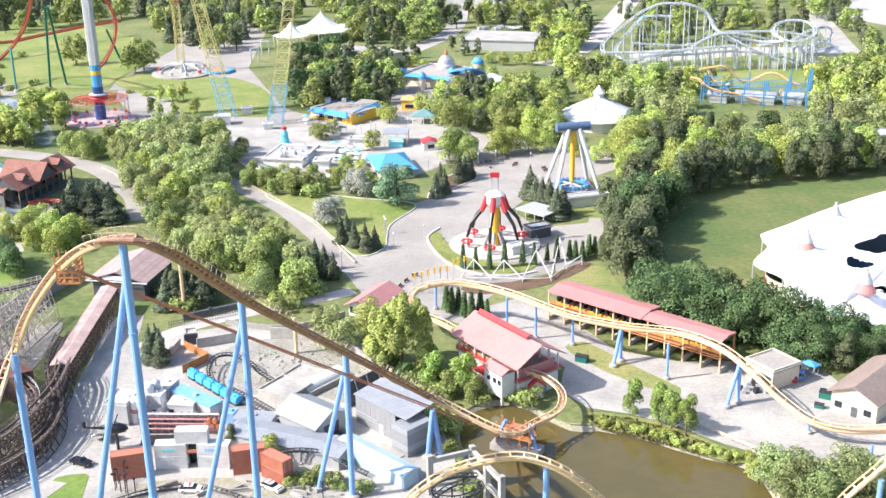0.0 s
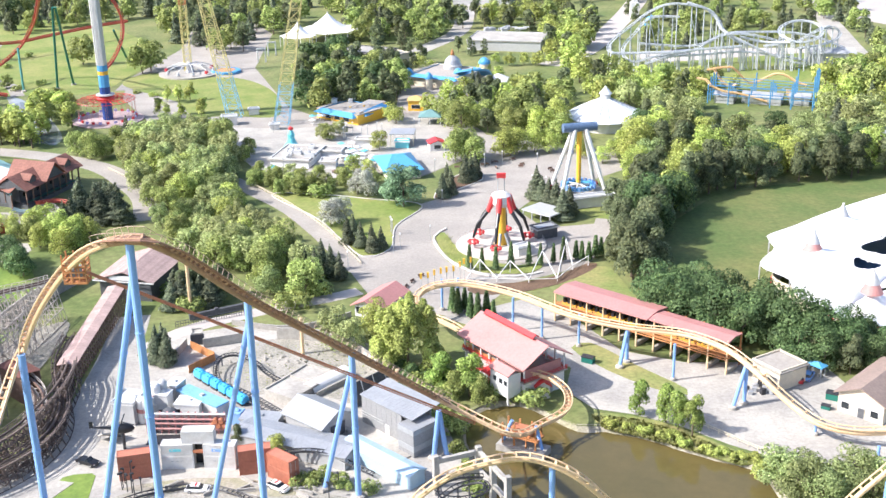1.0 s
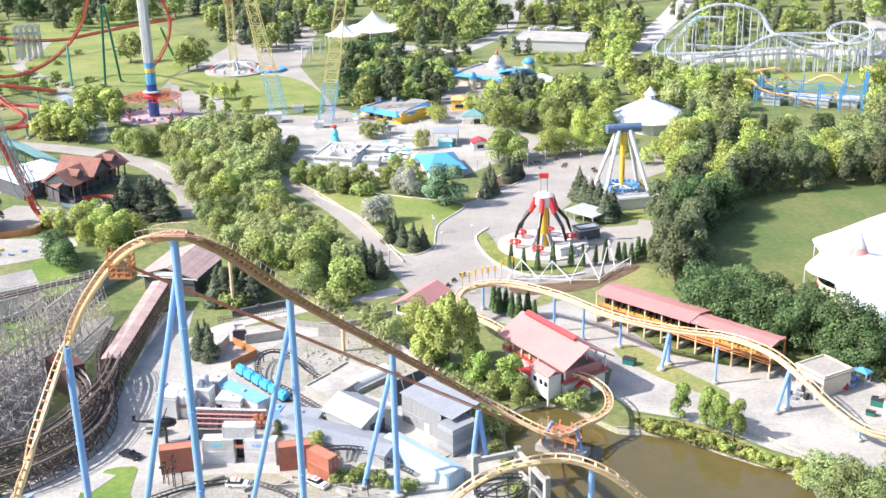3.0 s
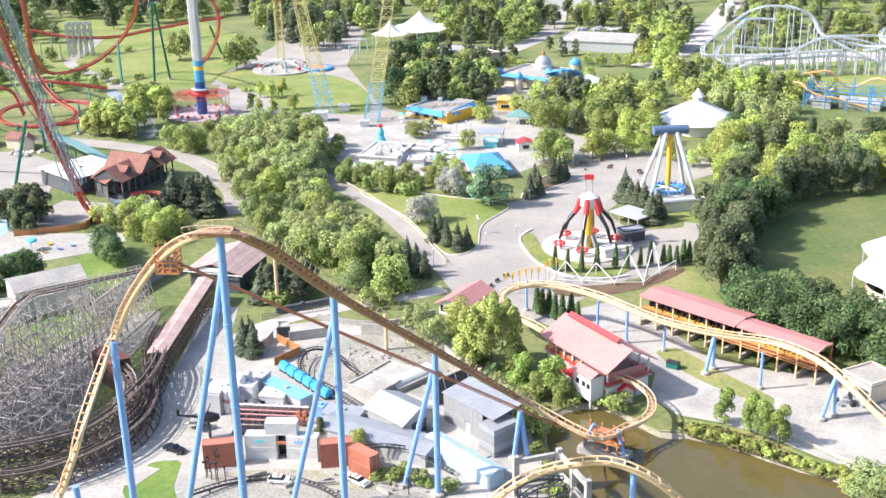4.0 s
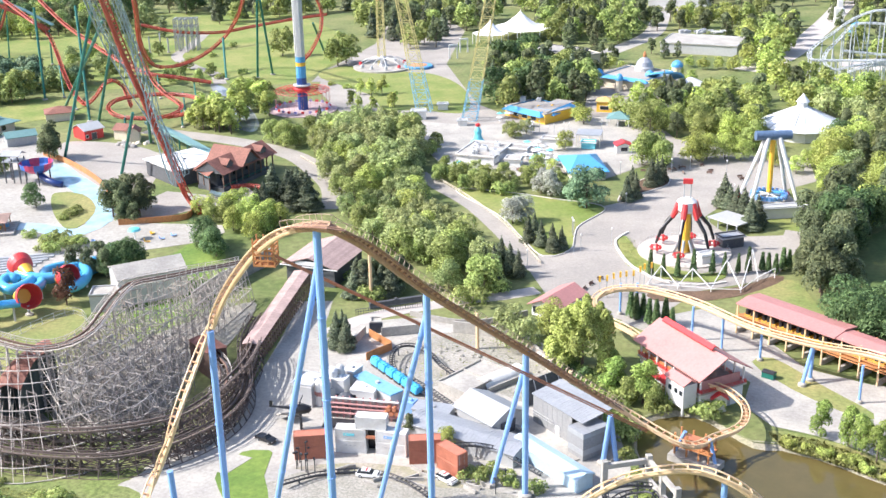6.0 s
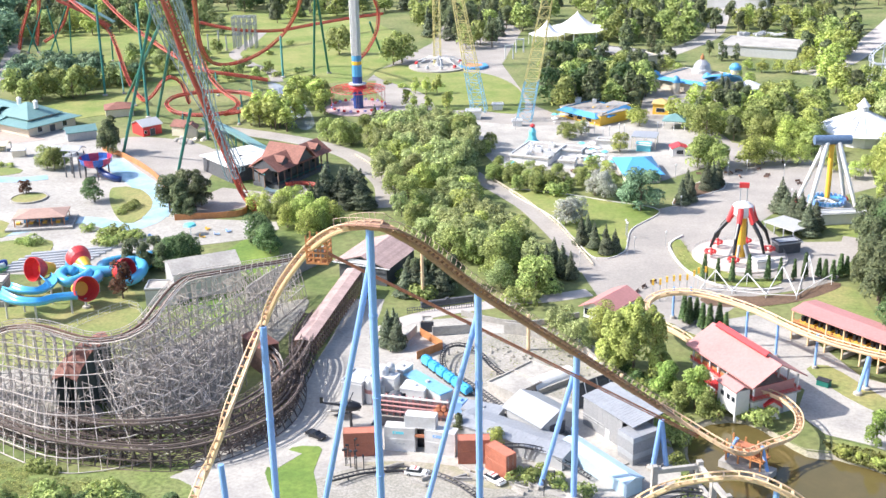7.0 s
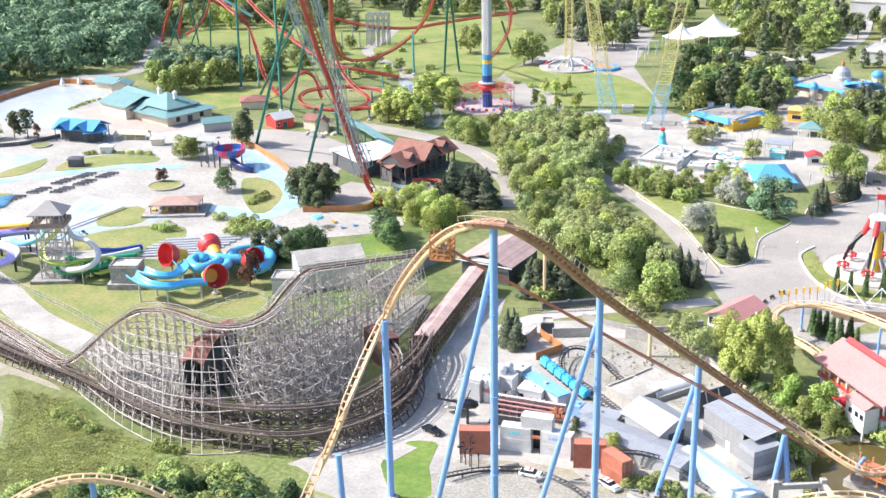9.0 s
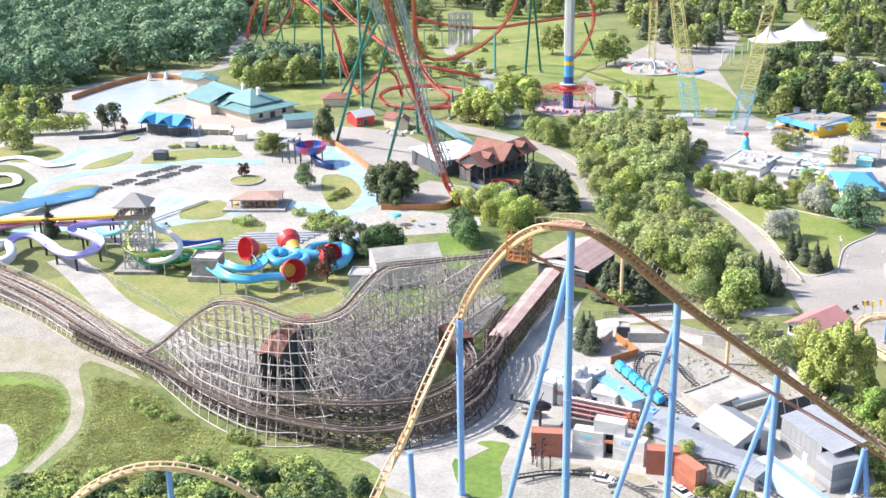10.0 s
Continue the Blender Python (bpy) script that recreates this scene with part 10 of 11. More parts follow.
MOUSEBLUE = material("ride_blue", (0.09, 0.27, 0.48), 0.5, vary=0.08)
PEACH = material("peach_track", (0.72, 0.46, 0.20), 0.5, vary=0.06)
mouse = thing("wild_mouse", 0, 0, 0, 0, "blue framed wild mouse ride with yellow-orange track", "roller coaster")
ux, uy = 109.9, 481.0
wx, wy = 149.0, 464.0
fx = Vector((wx - ux, wy - uy, 0)).normalized()
fy = Vector((-fx.y, fx.x, 0))
span = math.hypot(wx - ux, wy - uy)
org = Vector((ux, uy, 0))
for i in range(0, 11, 2):
    for j in range(4):
        p = org + fx * span * i / 10 + fy * j * 5.5
        h = 8 + 3 * math.sin(i * 1.3 + j * 0.8) + (5 if i > 7 else 0)
        part("post", rod(bmesh.new(), p - Vector((0, 0, 0.2)), p + Vector((0, 0, h)), 0.28, 6), MOUSEBLUE, mouse)
vs, fs = [], []
for z in (4, 8):
    for j in range(4):
        beam(vs, fs, org + fy * j * 5.5 + Vector((0, 0, z)), org + fx * span + fy * j * 5.5 + Vector((0, 0, z)), 0.22, 0.22)
    for i in range(11):
        beam(vs, fs, org + fx * span * i / 10 + Vector((0, 0, z)), org + fx * span * i / 10 + fy * 16.5 + Vector((0, 0, z - 2)), 0.2, 0.2)
raw("frame", vs, fs, MOUSEBLUE, mouse)
for pts in ([(106.1, 486, 9.9), (109.5, 484, 9.5), (111.1, 482, 7.5), (116.5, 480, 5.4), (123.2, 478, 4.6), (128.7, 476, 3.2), (133.1, 474, 2.0)], [(115.8, 498, 11.1), (118.1, 496, 7.3), (120.9, 494, 4.7), (124.6, 492, 5.5)], [(111.5, 492, 12.1), (117.5, 492, 13.0), (122.4, 492, 12.9), (126.2, 492, 9.4), (130.1, 492, 6.2), (134.9, 492, 7.3), (139.0, 490, 10.1), (143.2, 488, 10.4), (147.6, 486, 7.9), (152.0, 484, 6.3)], [(143.9, 482, 5.0), (143.9, 480, 2.0), (147.3, 478, 2.0), (151.4, 476, 2.0)]):
    steel_track("wild_mouse_track", pts, PEACH, PEACH, 1.3, 0.2, 0.26, 0.4, 3.0, "yellow-orange wild mouse track on a blue frame", 2.0)
for a, b, w2 in ((0.5, 5, 16), (0.15, 2, 8), (0.85, 8, 8)):
    p = org + fx * span * a + fy * b
    house("mouse_shelter", p.x, p.y, math.degrees(math.atan2(fx.y, fx.x)), w2, 8, 3.4, LIGHTGREY, roof="gable", roof_mat=LIGHTGREY, rise=1.2, label="pale roofed loading shelter of the wild mouse")

# ---- plaza furniture ----
house_on("pink_roof_shop", (-23.6, 264.6), (-17.6, 261.2), 13, 3.0, WHITE, roof="gable", along=False, roof_mat=PINKROOF, rise=2.0, over=0.9, label="white shop with faded pink pitched roof", openings=((-2, 0.8, 2, 1.6, "w"), (2, 0.8, 2, 1.6, "w")))
for k, (x, y) in enumerate([(-5.6, 277.6), (-4.0, 279.4), (-2.3, 280.5), (-0.8, 281.2), (1.0, 281.9), (2.7, 284.9), (3.8, 286.9), (5.6, 288.0), (-7.4, 276.9)]):
    t = thing("banner_post", x, y, 0, 0, "grey post with a yellow lantern top", "lamp post", "banner posts")
    part("post", rod(bmesh.new(), (0, 0, 0), (0, 0, 4.8), 0.12, 6), LIGHTGREY, t)
    part("lantern", cube(0, 0, 4.6, 0.55, 0.55, 1.5), AMBER, t)
truss = thing("shade_truss", 0, 0, 0, 0, "white tubular zigzag frame over the queue", "frame")
line = [Vector((*p, z)) for p, z in zip([(4.5, 285.6), (8.2, 292.8), (12.4, 285.3), (16.3, 291.6), (20.8, 284.1), (25.3, 296.1), (28.3, 284.5), (32.4, 302.3), (33.2, 292.4), (37.8, 295.5)], (1, 3.5, 1, 3.5, 1, 4.5, 1, 5.5, 1.5, 3))]
for p, q in zip(line, line[1:]):
    part("tube", rod(bmesh.new(), p, q, 0.13, 8), WHITE, truss)
for p in line:
    part("stanchion", rod(bmesh.new(), (p.x, p.y, -0.1), p, 0.1, 8), WHITE, truss)
for p, q in zip(line[::2], line[2::2]):
    part("tie_tube", rod(bmesh.new(), p, q, 0.1, 8), WHITE, truss)
sheet("mulch_bed", [(5.2, 282.9), (17.1, 284.2), (28.0, 288.5), (38.1, 297.6), (40.0, 294.5), (29.7, 283.6), (16.7, 277.3), (6.5, 277.0)], MULCH, 0.12, "dark mulch bed under the shade frame", "bed")
rng = random.Random(21)
for k in range(26):
    x, y = rng.choice([(-13.4, 306.9), (-10.5, 320.7), (-0.5, 351.9), (15.7, 395.6), (31.6, 394.5), (-19.2, 294.2), (-4.2, 389.9), (-30.7, 437.5), (-55.9, 393.2), (23.1, 368.5), (-72.7, 440.4), (-17.8, 445.2)])
    t = thing("lamp_post", x + rng.uniform(-9, 9), y + rng.uniform(-6, 6), 0, 0, "slim grey park lamp post", "lamp post", "park lamps")
    part("post", rod(bmesh.new(), (0, 0, 0), (0, 0, 4.6), 0.09, 6), GREY, t)
    part("globe", lathe(bmesh.new(), [(0.15, 4.5), (0.3, 4.8), (0.15, 5.15)], 8), WHITE, t)
for pts, gap in (([(46.8, 210.0), (52.8, 203.5), (58.9, 196.7), (64.8, 192.3)], 2.0), ([(-64.9, 373.8), (-51.0, 353.7), (-38.1, 331.2), (-29.8, 312.3), (-24.4, 299.5)], 2.2), ([(-120.6, 397.3), (-110.3, 384.4), (-98.3, 366.5)], 2.2), ([(-171.4, 392.3), (-148.7, 375.6), (-126.4, 355.5)], 2.2)):
    line = spline([(x, y, 0) for x, y in pts], gap)
    rail = thing("post_and_rail_fence", 0, 0, 0, 0, "low timber post and rail fence along the path", "fence")
    for p in line:
        part("post", cube(p.x, p.y, -0.1, 0.2, 0.2, 1.1), CREAM, rail)
    for z in (0.5, 0.9):
        v, f = sweep([p + Vector((0, 0, z)) for p in line], [(-0.05, -0.08), (0.05, -0.08), (0.05, 0.08), (-0.05, 0.08)])
        raw("rail", v, f, CREAM, rail)
for pts in ([(-57.9, 364.1), (-41.1, 363.1), (-26.0, 358.0), (-8.5, 350.6), (-15.9, 331.0), (-16.8, 311.6), (-24.1, 305.2), (-32.1, 320.9), (-40.6, 339.2)], [(-4.4, 356.8), (-2.3, 370.0), (3.6, 382.6), (11.0, 385.5), (11.5, 376.8), (3.3, 366.6)], ):
    kerb(pts, True)
sheet("planter", [(-4.4, 356.8), (-2.3, 370.0), (3.6, 382.6), (11.0, 385.5), (11.5, 376.8), (3.3, 366.6)], MULCH, 0.25, "raised planter bed with conifers", "bed")
for k in range(22):
    x, y = rng.choice([(-22.9, 305.1), (-15.8, 328.5), (9.7, 396.0), (17.9, 399.0), (-3.8, 285.3), (-9.9, 293.7), (-28.0, 429.0), (-31.9, 391.6), (21.8, 347.7), (29.1, 387.7)])
    t = thing("bench", x + rng.uniform(-8, 8), y + rng.uniform(-6, 6), 0, rng.uniform(0, 180), "dark slatted park bench on the plaza", "bench", "park benches")
    part("seat", cube(0, 0, 0.4, 1.8, 0.5, 0.08), RAILWOOD, t)
    part("backrest", cube(0, 0.25, 0.5, 1.8, 0.08, 0.5), RAILWOOD, t)
    for u in (-0.7, 0.7):
        part("leg", cube(u, 0, 0, 0.08, 0.45, 0.42), DARK, t)
# stream beside the swing tower
strip("stream", [(-185.8, 506.6), (-174.4, 479.1), (-160.7, 455.5), (-154.7, 434.9)], 7.0, material("stream_water", (0.20, 0.22, 0.22), 0.12, vary=0.15, grain=0.6), 0.1, "grey stream with bare banks below the tower", "water")


# ---- planting ----
grove([(-110.8, 396.7), (-110.4, 422.6), (-95.6, 433.7), (-84.0, 417.0), (-75.2, 380.9), (-69.0, 353.0), (-57.3, 323.3), (-46.7, 305.0), (-37.0, 288.9), (-32.7, 275.1), (-44.1, 273.8), (-54.1, 291.7), (-69.2, 298.8), (-86.0, 324.8), (-95.8, 351.7)], 6.4, ["round", "grey", "light", "grey", "round", "olive"], 8, 12.5)
grove([(-116.2, 407.8), (-104.4, 434.3), (-85.7, 426.5), (-76.0, 394.5), (-76.4, 374.5), (-101.1, 382.5)], 9, ["grey", "grey", "grey", "round"], 12, 16)
row_of([(-60.2, 300.4), (-51.6, 295.8), (-82.3, 365.6), (-91.9, 375.5), (-83.5, 381.4), (-55.1, 298.1)], "grey", 11, 14)
row_of([(-38.3, 286.9), (-35.4, 284.8), (-31.9, 290.7), (-29.4, 288.5), (-40.8, 295.2), (-34.6, 294.9)], "spruce", 8, 11)
row_of([(-40.5, 293.1), (-37.9, 290.1), (-43.6, 299.6), (-35.3, 286.8)], "spruce", 5, 7)
row_of([(-39.9, 268.9), (-33.8, 278.9), (-71.6, 280.7), (-65.2, 271.2)], "shrub", 4, 6)
grove([(-68.9, 387.2), (-46.6, 380.4), (-27.0, 374.7), (-22.7, 365.1), (-41.1, 363.1), (-57.9, 364.1)], 5, ["round", "shrub", "grey"], 4, 6.5)
row_of([(-64.9, 373.8), (-58.7, 370.3), (-51.9, 368.0), (-44.2, 366.4), (-48.6, 363.6), (-34.4, 372.0)], "round", 6, 8)
row_of([(-35.6, 332.1), (-29.6, 362.4), (-26.1, 360.4), (-33.2, 334.6)], "blossom", 8, 10)
plant("wood", -14.2, 349.3, 15)
plant("wood", -16.7, 352.8, 10)
row_of([(-29.4, 316.0), (-25.4, 313.0), (-21.9, 309.6), (-19.4, 311.7), (-28.2, 324.1)], "spruce", 6.5, 9)
row_of([(-1.9, 357.8), (0.9, 360.6), (5.7, 374.6), (7.7, 377.1), (9.3, 380.9), (-0.4, 366.8)], "spruce", 7, 10)
row_of([(28.2, 354.8), (29.6, 350.1), (31.4, 345.5), (33.3, 343.2), (34.7, 334.5), (36.9, 338.6)], "spruce", 9, 12, 1.2)
row_of([(5.4, 293.8), (8.8, 293.6), (12.5, 293.4), (16.7, 294.9), (21.7, 296.3), (24.8, 296.2), (28.5, 297.7), (31.3, 299.3)], "column", 6, 8)
row_of([(35.0, 300.8), (36.5, 299.9), (38.3, 298.9), (40.5, 301.9), (42.2, 303.1), (0.6, 265.6), (1.9, 264.2), (3.6, 265.5), (5.0, 262.0), (6.7, 260.9), (8.9, 262.5), (10.5, 260.7)], "column", 5.5, 7.5, 1.3)
plant("willow", -9.6, 233.7, 19)
plant("young", -12.5, 238.1, 12)
row_of([(-12.5, 234.0), (-10.5, 230.3), (-5.8, 229.1), (-3.6, 226.8), (-9.1, 224.4), (-7.2, 220.4), (-4.2, 221.6)], "darkshrub", 3.0, 4.6)
row_of([(-1.1, 224.1), (-13.9, 238.4), (-8.0, 231.5), (-6.4, 222.4)], "shrub", 3.2, 4.8)
row_of([(3.8, 221.0), (-2.6, 224.0)], "young", 9.0, 10.5, 1.15)
plant("grey", -26.7, 247.1, 10)
plant("grey", -23.8, 243.0, 9)
plant("light", -18.1, 251.1, 10)
row_of([(6.0, 218.4), (0.6, 220.6)], "round", 5.5, 6.5, 0.9)
row_of([(-5.9, 224.0), (-2.8, 216.3), (1.2, 212.4), (7.3, 217.9), (11.0, 220.8), (13.9, 219.4), (16.7, 217.5), (8.7, 223.5), (-1.1, 217.4), (-4.6, 211.5), (0.0, 206.6), (1.0, 197.7), (3.0, 189.4), (3.9, 183.5)], "shrub", 2.5, 4.5)
row_of([(38.3, 211.4), (43.2, 208.2), (45.1, 205.3), (47.4, 202.6)], "young", 7.5, 9.5, 0.9)
row_of([(32.0, 207.7), (35.2, 206.2), (38.4, 204.7), (41.9, 202.4), (45.2, 199.4), (48.6, 196.9), (51.4, 194.7), (54.3, 193.3), (56.8, 192.6), (58.9, 190.5), (43.5, 201.6), (50.0, 196.0)], "lightshrub", 1.3, 2.2)
row_of([(59.7, 183.6), (61.5, 178.8), (64.4, 175.1), (69.2, 177.7), (73.0, 183.1), (73.5, 175.7), (77.8, 179.2), (64.3, 181.5)], "olive", 8, 11)
row_of([(62.3, 185.4), (68.9, 183.2), (58.4, 186.5), (77.7, 184.9)], "lightshrub", 3, 5)
grove([(-70.4, 543.5), (-61.4, 575.8), (-32.9, 569.1), (-20.2, 521.1), (-19.3, 493.3), (-33.2, 479.0), (-55.6, 477.7), (-63.7, 496.8)], 7.5, ["round", "pine", "pine", "dark", "spruce"], 11, 17)
row_of([(-45.5, 431.8), (-72.8, 412.4), (-73.7, 405.0)], "round", 6, 8)
row_of([(-25.3, 416.8), (-20.4, 456.1), (-22.9, 461.8), (-27.6, 384.6), (-32.7, 388.3)], "light", 6, 9)
row_of([(-47.9, 434.5), (-41.7, 438.3)], "grey", 6, 8)
row_of([(2.8, 400.0), (6.3, 403.4), (8.8, 396.0)], "round", 11, 13)
row_of([(20.1, 404.0), (22.7, 406.0), (25.5, 408.1), (31.8, 410.7), (36.9, 408.8)], "light", 9, 11)
grove([(-8.1, 467.3), (2.5, 481.3), (17.6, 501.1), (30.2, 505.6), (51.3, 503.9), (47.8, 467.9), (43.1, 420.0), (26.0, 433.5), (10.8, 436.2), (-2.2, 445.8)], 8, ["round", "light", "round", "pine", "light"], 10, 14)
row_of([(20.1, 500.9), (22.3, 495.3), (11.5, 507.1), (13.9, 503.6)], "spruce", 9, 12)
grove([(66.3, 412.9), (77.8, 445.3), (96.2, 459.4), (98.7, 428.3), (133.7, 416.1), (154.6, 410.0), (150.0, 380.0), (118.8, 378.6), (87.5, 367.6), (71.4, 342.1), (61.0, 331.9), (62.2, 385.6)], 8.2, ["pine", "olive", "pine", "light", "dark", "grey"], 11, 16)
grove([(43.9, 306.1), (53.2, 337.7), (66.9, 356.7), (73.9, 350.4), (64.3, 326.6), (55.3, 307.8), (54.8, 286.4), (46.2, 278.9)], 6.0, ["pine", "pine", "pine", "dark"], 13, 18)
grove([(71.3, 350.6), (86.2, 361.5), (107.1, 370.9), (130.1, 377.9), (150.0, 380.0), (148.6, 373.4), (115.6, 367.8), (83.1, 355.7)], 5.6, ["pine", "pine", "pine"], 12, 16)
row_of([(49.5, 255.6), (50.9, 252.3), (55.8, 249.8), (61.1, 246.4), (66.8, 243.1), (73.1, 244.7), (61.1, 256.1), (67.9, 253.1), (73.5, 251.3), (54.4, 260.4), (76.3, 239.7), (79.6, 237.8)], "maple", 14, 17, 0.95)
row_of([(77.1, 234.4), (82.0, 230.8), (82.7, 241.5), (87.4, 234.0), (91.3, 238.2)], "maple", 10.5, 13, 0.95)
row_of([(93.4, 229.5), (97.9, 233.5)], "maple", 9, 10.5)
grove([(78.4, 242.6), (83.4, 246.1), (91.8, 239.6), (97.3, 230.7), (95.1, 224.8), (82.3, 229.9)], 8, ["dark", "pine"], 8, 11)
grove([(-182.2, 747.2), (-127.1, 763.8), (-89.8, 725.8), (-82.9, 665.7), (-109.1, 668.4), (-106.2, 609.3), (-121.3, 610.7), (-152.9, 646.3)], 11, ["pine", "round", "spruce"], 13, 18)
grove([(-95.0, 771.9), (-28.7, 788.6), (4.8, 725.9), (1.0, 675.5), (-11.4, 623.9), (-40.5, 603.1), (-61.5, 722.6)], 10.5, ["pine", "round", "spruce"], 13, 18)
grove([(7.9, 702.4), (36.4, 728.9), (89.8, 705.6), (83.7, 631.1), (61.8, 568.8), (50.9, 564.2), (56.3, 651.3), (7.6, 674.8)], 11, ["pine", "round", "light"], 11, 15)
grove([(57.3, 551.6), (74.4, 537.3), (103.4, 496.3), (99.8, 452.7), (63.4, 471.6)], 9.5, ["round", "light", "grey", "pine"], 10, 14)
grove([(158.7, 484.4), (185.5, 521.5), (194.3, 497.7), (195.7, 456.6), (173.9, 423.0), (144.0, 429.3)], 10, ["light", "round", "grey", "spruce"], 11, 15)
grove([(207.9, 713.5), (255.4, 753.8), (228.6, 651.3), (226.0, 585.1), (211.2, 544.4), (228.3, 670.2)], 11, ["pine", "spruce", "round"], 10, 14)
grove([(106.9, 683.4), (182.4, 656.2), (208.7, 692.3), (216.1, 783.8), (127.8, 822.1)], 15, ["pine", "round", "spruce"], 9, 13)
grove([(43.1, 862.5), (257.9, 863.9), (230.8, 769.2), (45.3, 760.0)], 14, ["pine", "round", "pine"], 12, 16)
row_of([(70.4, 607.9), (66.8, 616.2)], "light", 16, 18)
grove([(98.0, 590.0), (150.0, 603.0), (190.0, 606.0), (212.0, 660.0), (128.0, 690.0)], 12, ["round", "pine", "spruce", "round"], 8, 13)
grove([(96.0, 506.0), (112.0, 500.0), (128.0, 500.0), (124.0, 512.0), (104.0, 516.0)], 7, ["round", "light"], 8, 11)
grove([(158.0, 505.0), (185.0, 515.0), (200.0, 540.0), (205.0, 500.0), (180.0, 480.0)], 8, ["light", "round", "round"], 11, 15)
row_of([(153.0, 437.1), (155.8, 434.3), (160.7, 439.2)], "spruce", 10, 12)
# round the swing tower and the stream
plant("spruce", -119.1, 420.9, 14)
row_of([(-130.5, 411.0), (-137.3, 416.7), (-126.0, 413.7), (-159.7, 469.2), (-159.1, 478.7), (-124.0, 425.9)], "round", 8, 11)
row_of([(-163.1, 434.2), (-157.9, 428.2), (-170.2, 438.9), (-160.6, 446.7), (-168.3, 442.9)], "tall", 11, 15, 1.3)
row_of([(-148.6, 563.2), (-145.9, 569.7), (-184.4, 587.0)], "round", 14, 17)
row_of([(-122.5, 501.5), (-117.0, 498.9), (-112.9, 502.9), (-102.4, 474.4), (-109.4, 468.2), (-119.9, 475.8), (-116.2, 470.7), (-102.2, 479.3)], "tall", 6, 9)
row_of([(-140.6, 519.5), (-131.4, 513.1), (-114.5, 517.4)], "lightshrub", 2, 3)
# between the timber station and the lawn
row_of([(-115.4, 330.4), (-115.0, 336.5), (-106.6, 338.7), (-106.3, 344.0), (-103.5, 340.1), (-109.7, 346.9)], "spruce", 10, 13, 1.35)
row_of([(-104.8, 320.0), (-118.7, 316.9), (-115.3, 319.1), (-110.6, 311.9)], "light", 8, 10)
row_of([(-120.0, 299.2), (-116.2, 294.8), (-123.1, 303.6)], "dark", 9, 11)
row_of([(-120.1, 326.6), (-123.6, 324.4), (-127.9, 324.6), (-108.7, 316.4)], "round", 6, 8)
row_of([(-67.1, 240.4), (-64.3, 238.8), (-65.9, 241.8)], "spruce", 8, 9.5)
plant("light", -33.9, 196.4, 5.5)
plant("pine", -42.4, 201.4, 5)
row_of([(-27.4, 186.5), (-24.4, 188.4), (-21.1, 186.7), (-20.0, 185.3), (-15.7, 184.6)], "shrub", 2.0, 3.2)
row_of([(-70.1, 270.3), (-67.8, 271.3), (-65.5, 271.2), (-63.4, 272.9), (-61.0, 272.8), (-70.6, 276.2), (-66.6, 277.8), (-63.1, 278.8)], "spruce", 8, 11, 1.4)
row_of([(-59.3, 274.2), (-58.4, 277.1), (-67.7, 274.9), (-64.9, 276.6)], "pine", 9, 11)
# water park trees
row_of([(-149.7, 276.2), (-145.7, 276.2), (-141.5, 277.2), (-144.4, 280.1)], "pine", 9, 11)
row_of([(-138.1, 280.4), (-136.7, 282.9), (-139.1, 278.5)], "dark", 10, 12)
row_of([(-139.7, 275.9), (-138.1, 277.5), (-136.6, 279.5), (-134.9, 281.6)], "spruce", 4, 5.5)
row_of([(-160.9, 324.9), (-156.0, 324.0), (-152.7, 326.5), (-153.4, 332.6), (-161.5, 333.1), (-157.3, 331.3)], "pine", 11, 15, 1.1)
row_of([(-156.2, 320.2), (-152.3, 320.4)], "pine", 6, 8)
plant("dark", -190.6, 331.7, 9)
row_of([(-217.5, 336.5), (-218.5, 334.7), (-296.2, 371.7)], "bronze", 5, 7)
row_of([(-223.1, 363.6), (-222.5, 368.0), (-226.8, 364.8)], "round", 8, 10)
row_of([(-213.5, 388.6), (-212.7, 384.4)], "pine", 13, 15)
plant("bronze", -142.8, 256.4, 11)
row_of([(-239.7, 260.3)], "spruce", 11, 12)
row_of([(-341.6, 354.4), (-335.6, 357.4), (-329.5, 360.4), (-323.9, 363.3), (-319.6, 366.7), (-315.2, 370.1)], "light", 8, 9)
row_of([(-316.8, 421.8), (-317.1, 425.3), (-317.2, 428.8), (-316.8, 431.3), (-316.9, 434.9), (-316.5, 438.8), (-315.3, 441.6)], "lightshrub", 1.2, 1.8)
row_of([(-265.4, 359.3), (-262.8, 361.1), (-260.1, 362.9), (-257.0, 364.0), (-253.4, 364.3), (-249.8, 364.7), (-246.2, 365.0), (-242.1, 364.7)], "lightshrub", 1.6, 2.2)
row_of([(-303.5, 375.0), (-308.6, 373.3), (-338.3, 380.5), (-344.4, 381.6)], "pine", 11, 13)
row_of([(-315.8, 334.3), (-326.0, 339.5)], "round", 10, 12)
grove([(-361.2, 352.6), (-395.9, 388.8), (-366.1, 398.6), (-344.1, 394.6), (-336.2, 370.9)], 8, ["round", "light", "pine"], 9, 12)
row_of([(-193.0, 291.0), (-188.8, 290.8), (-178.7, 304.9), (-170.4, 299.1), (-166.6, 297.6), (-162.8, 297.8), (-162.7, 301.3), (-168.1, 304.0), (-165.4, 293.5), (-160.1, 299.9), (-169.5, 293.7)], "shrub", 2.2, 3.6)
row_of([(-175.0, 325.0), (-176.3, 321.3), (-174.7, 328.4), (-170.9, 301.8), (-167.9, 301.7), (-164.6, 301.1)], "shrub", 2, 3)
row_of([(-381.2, 461.7), (-376.0, 470.6), (-371.1, 467.8)], "pine", 9, 12)
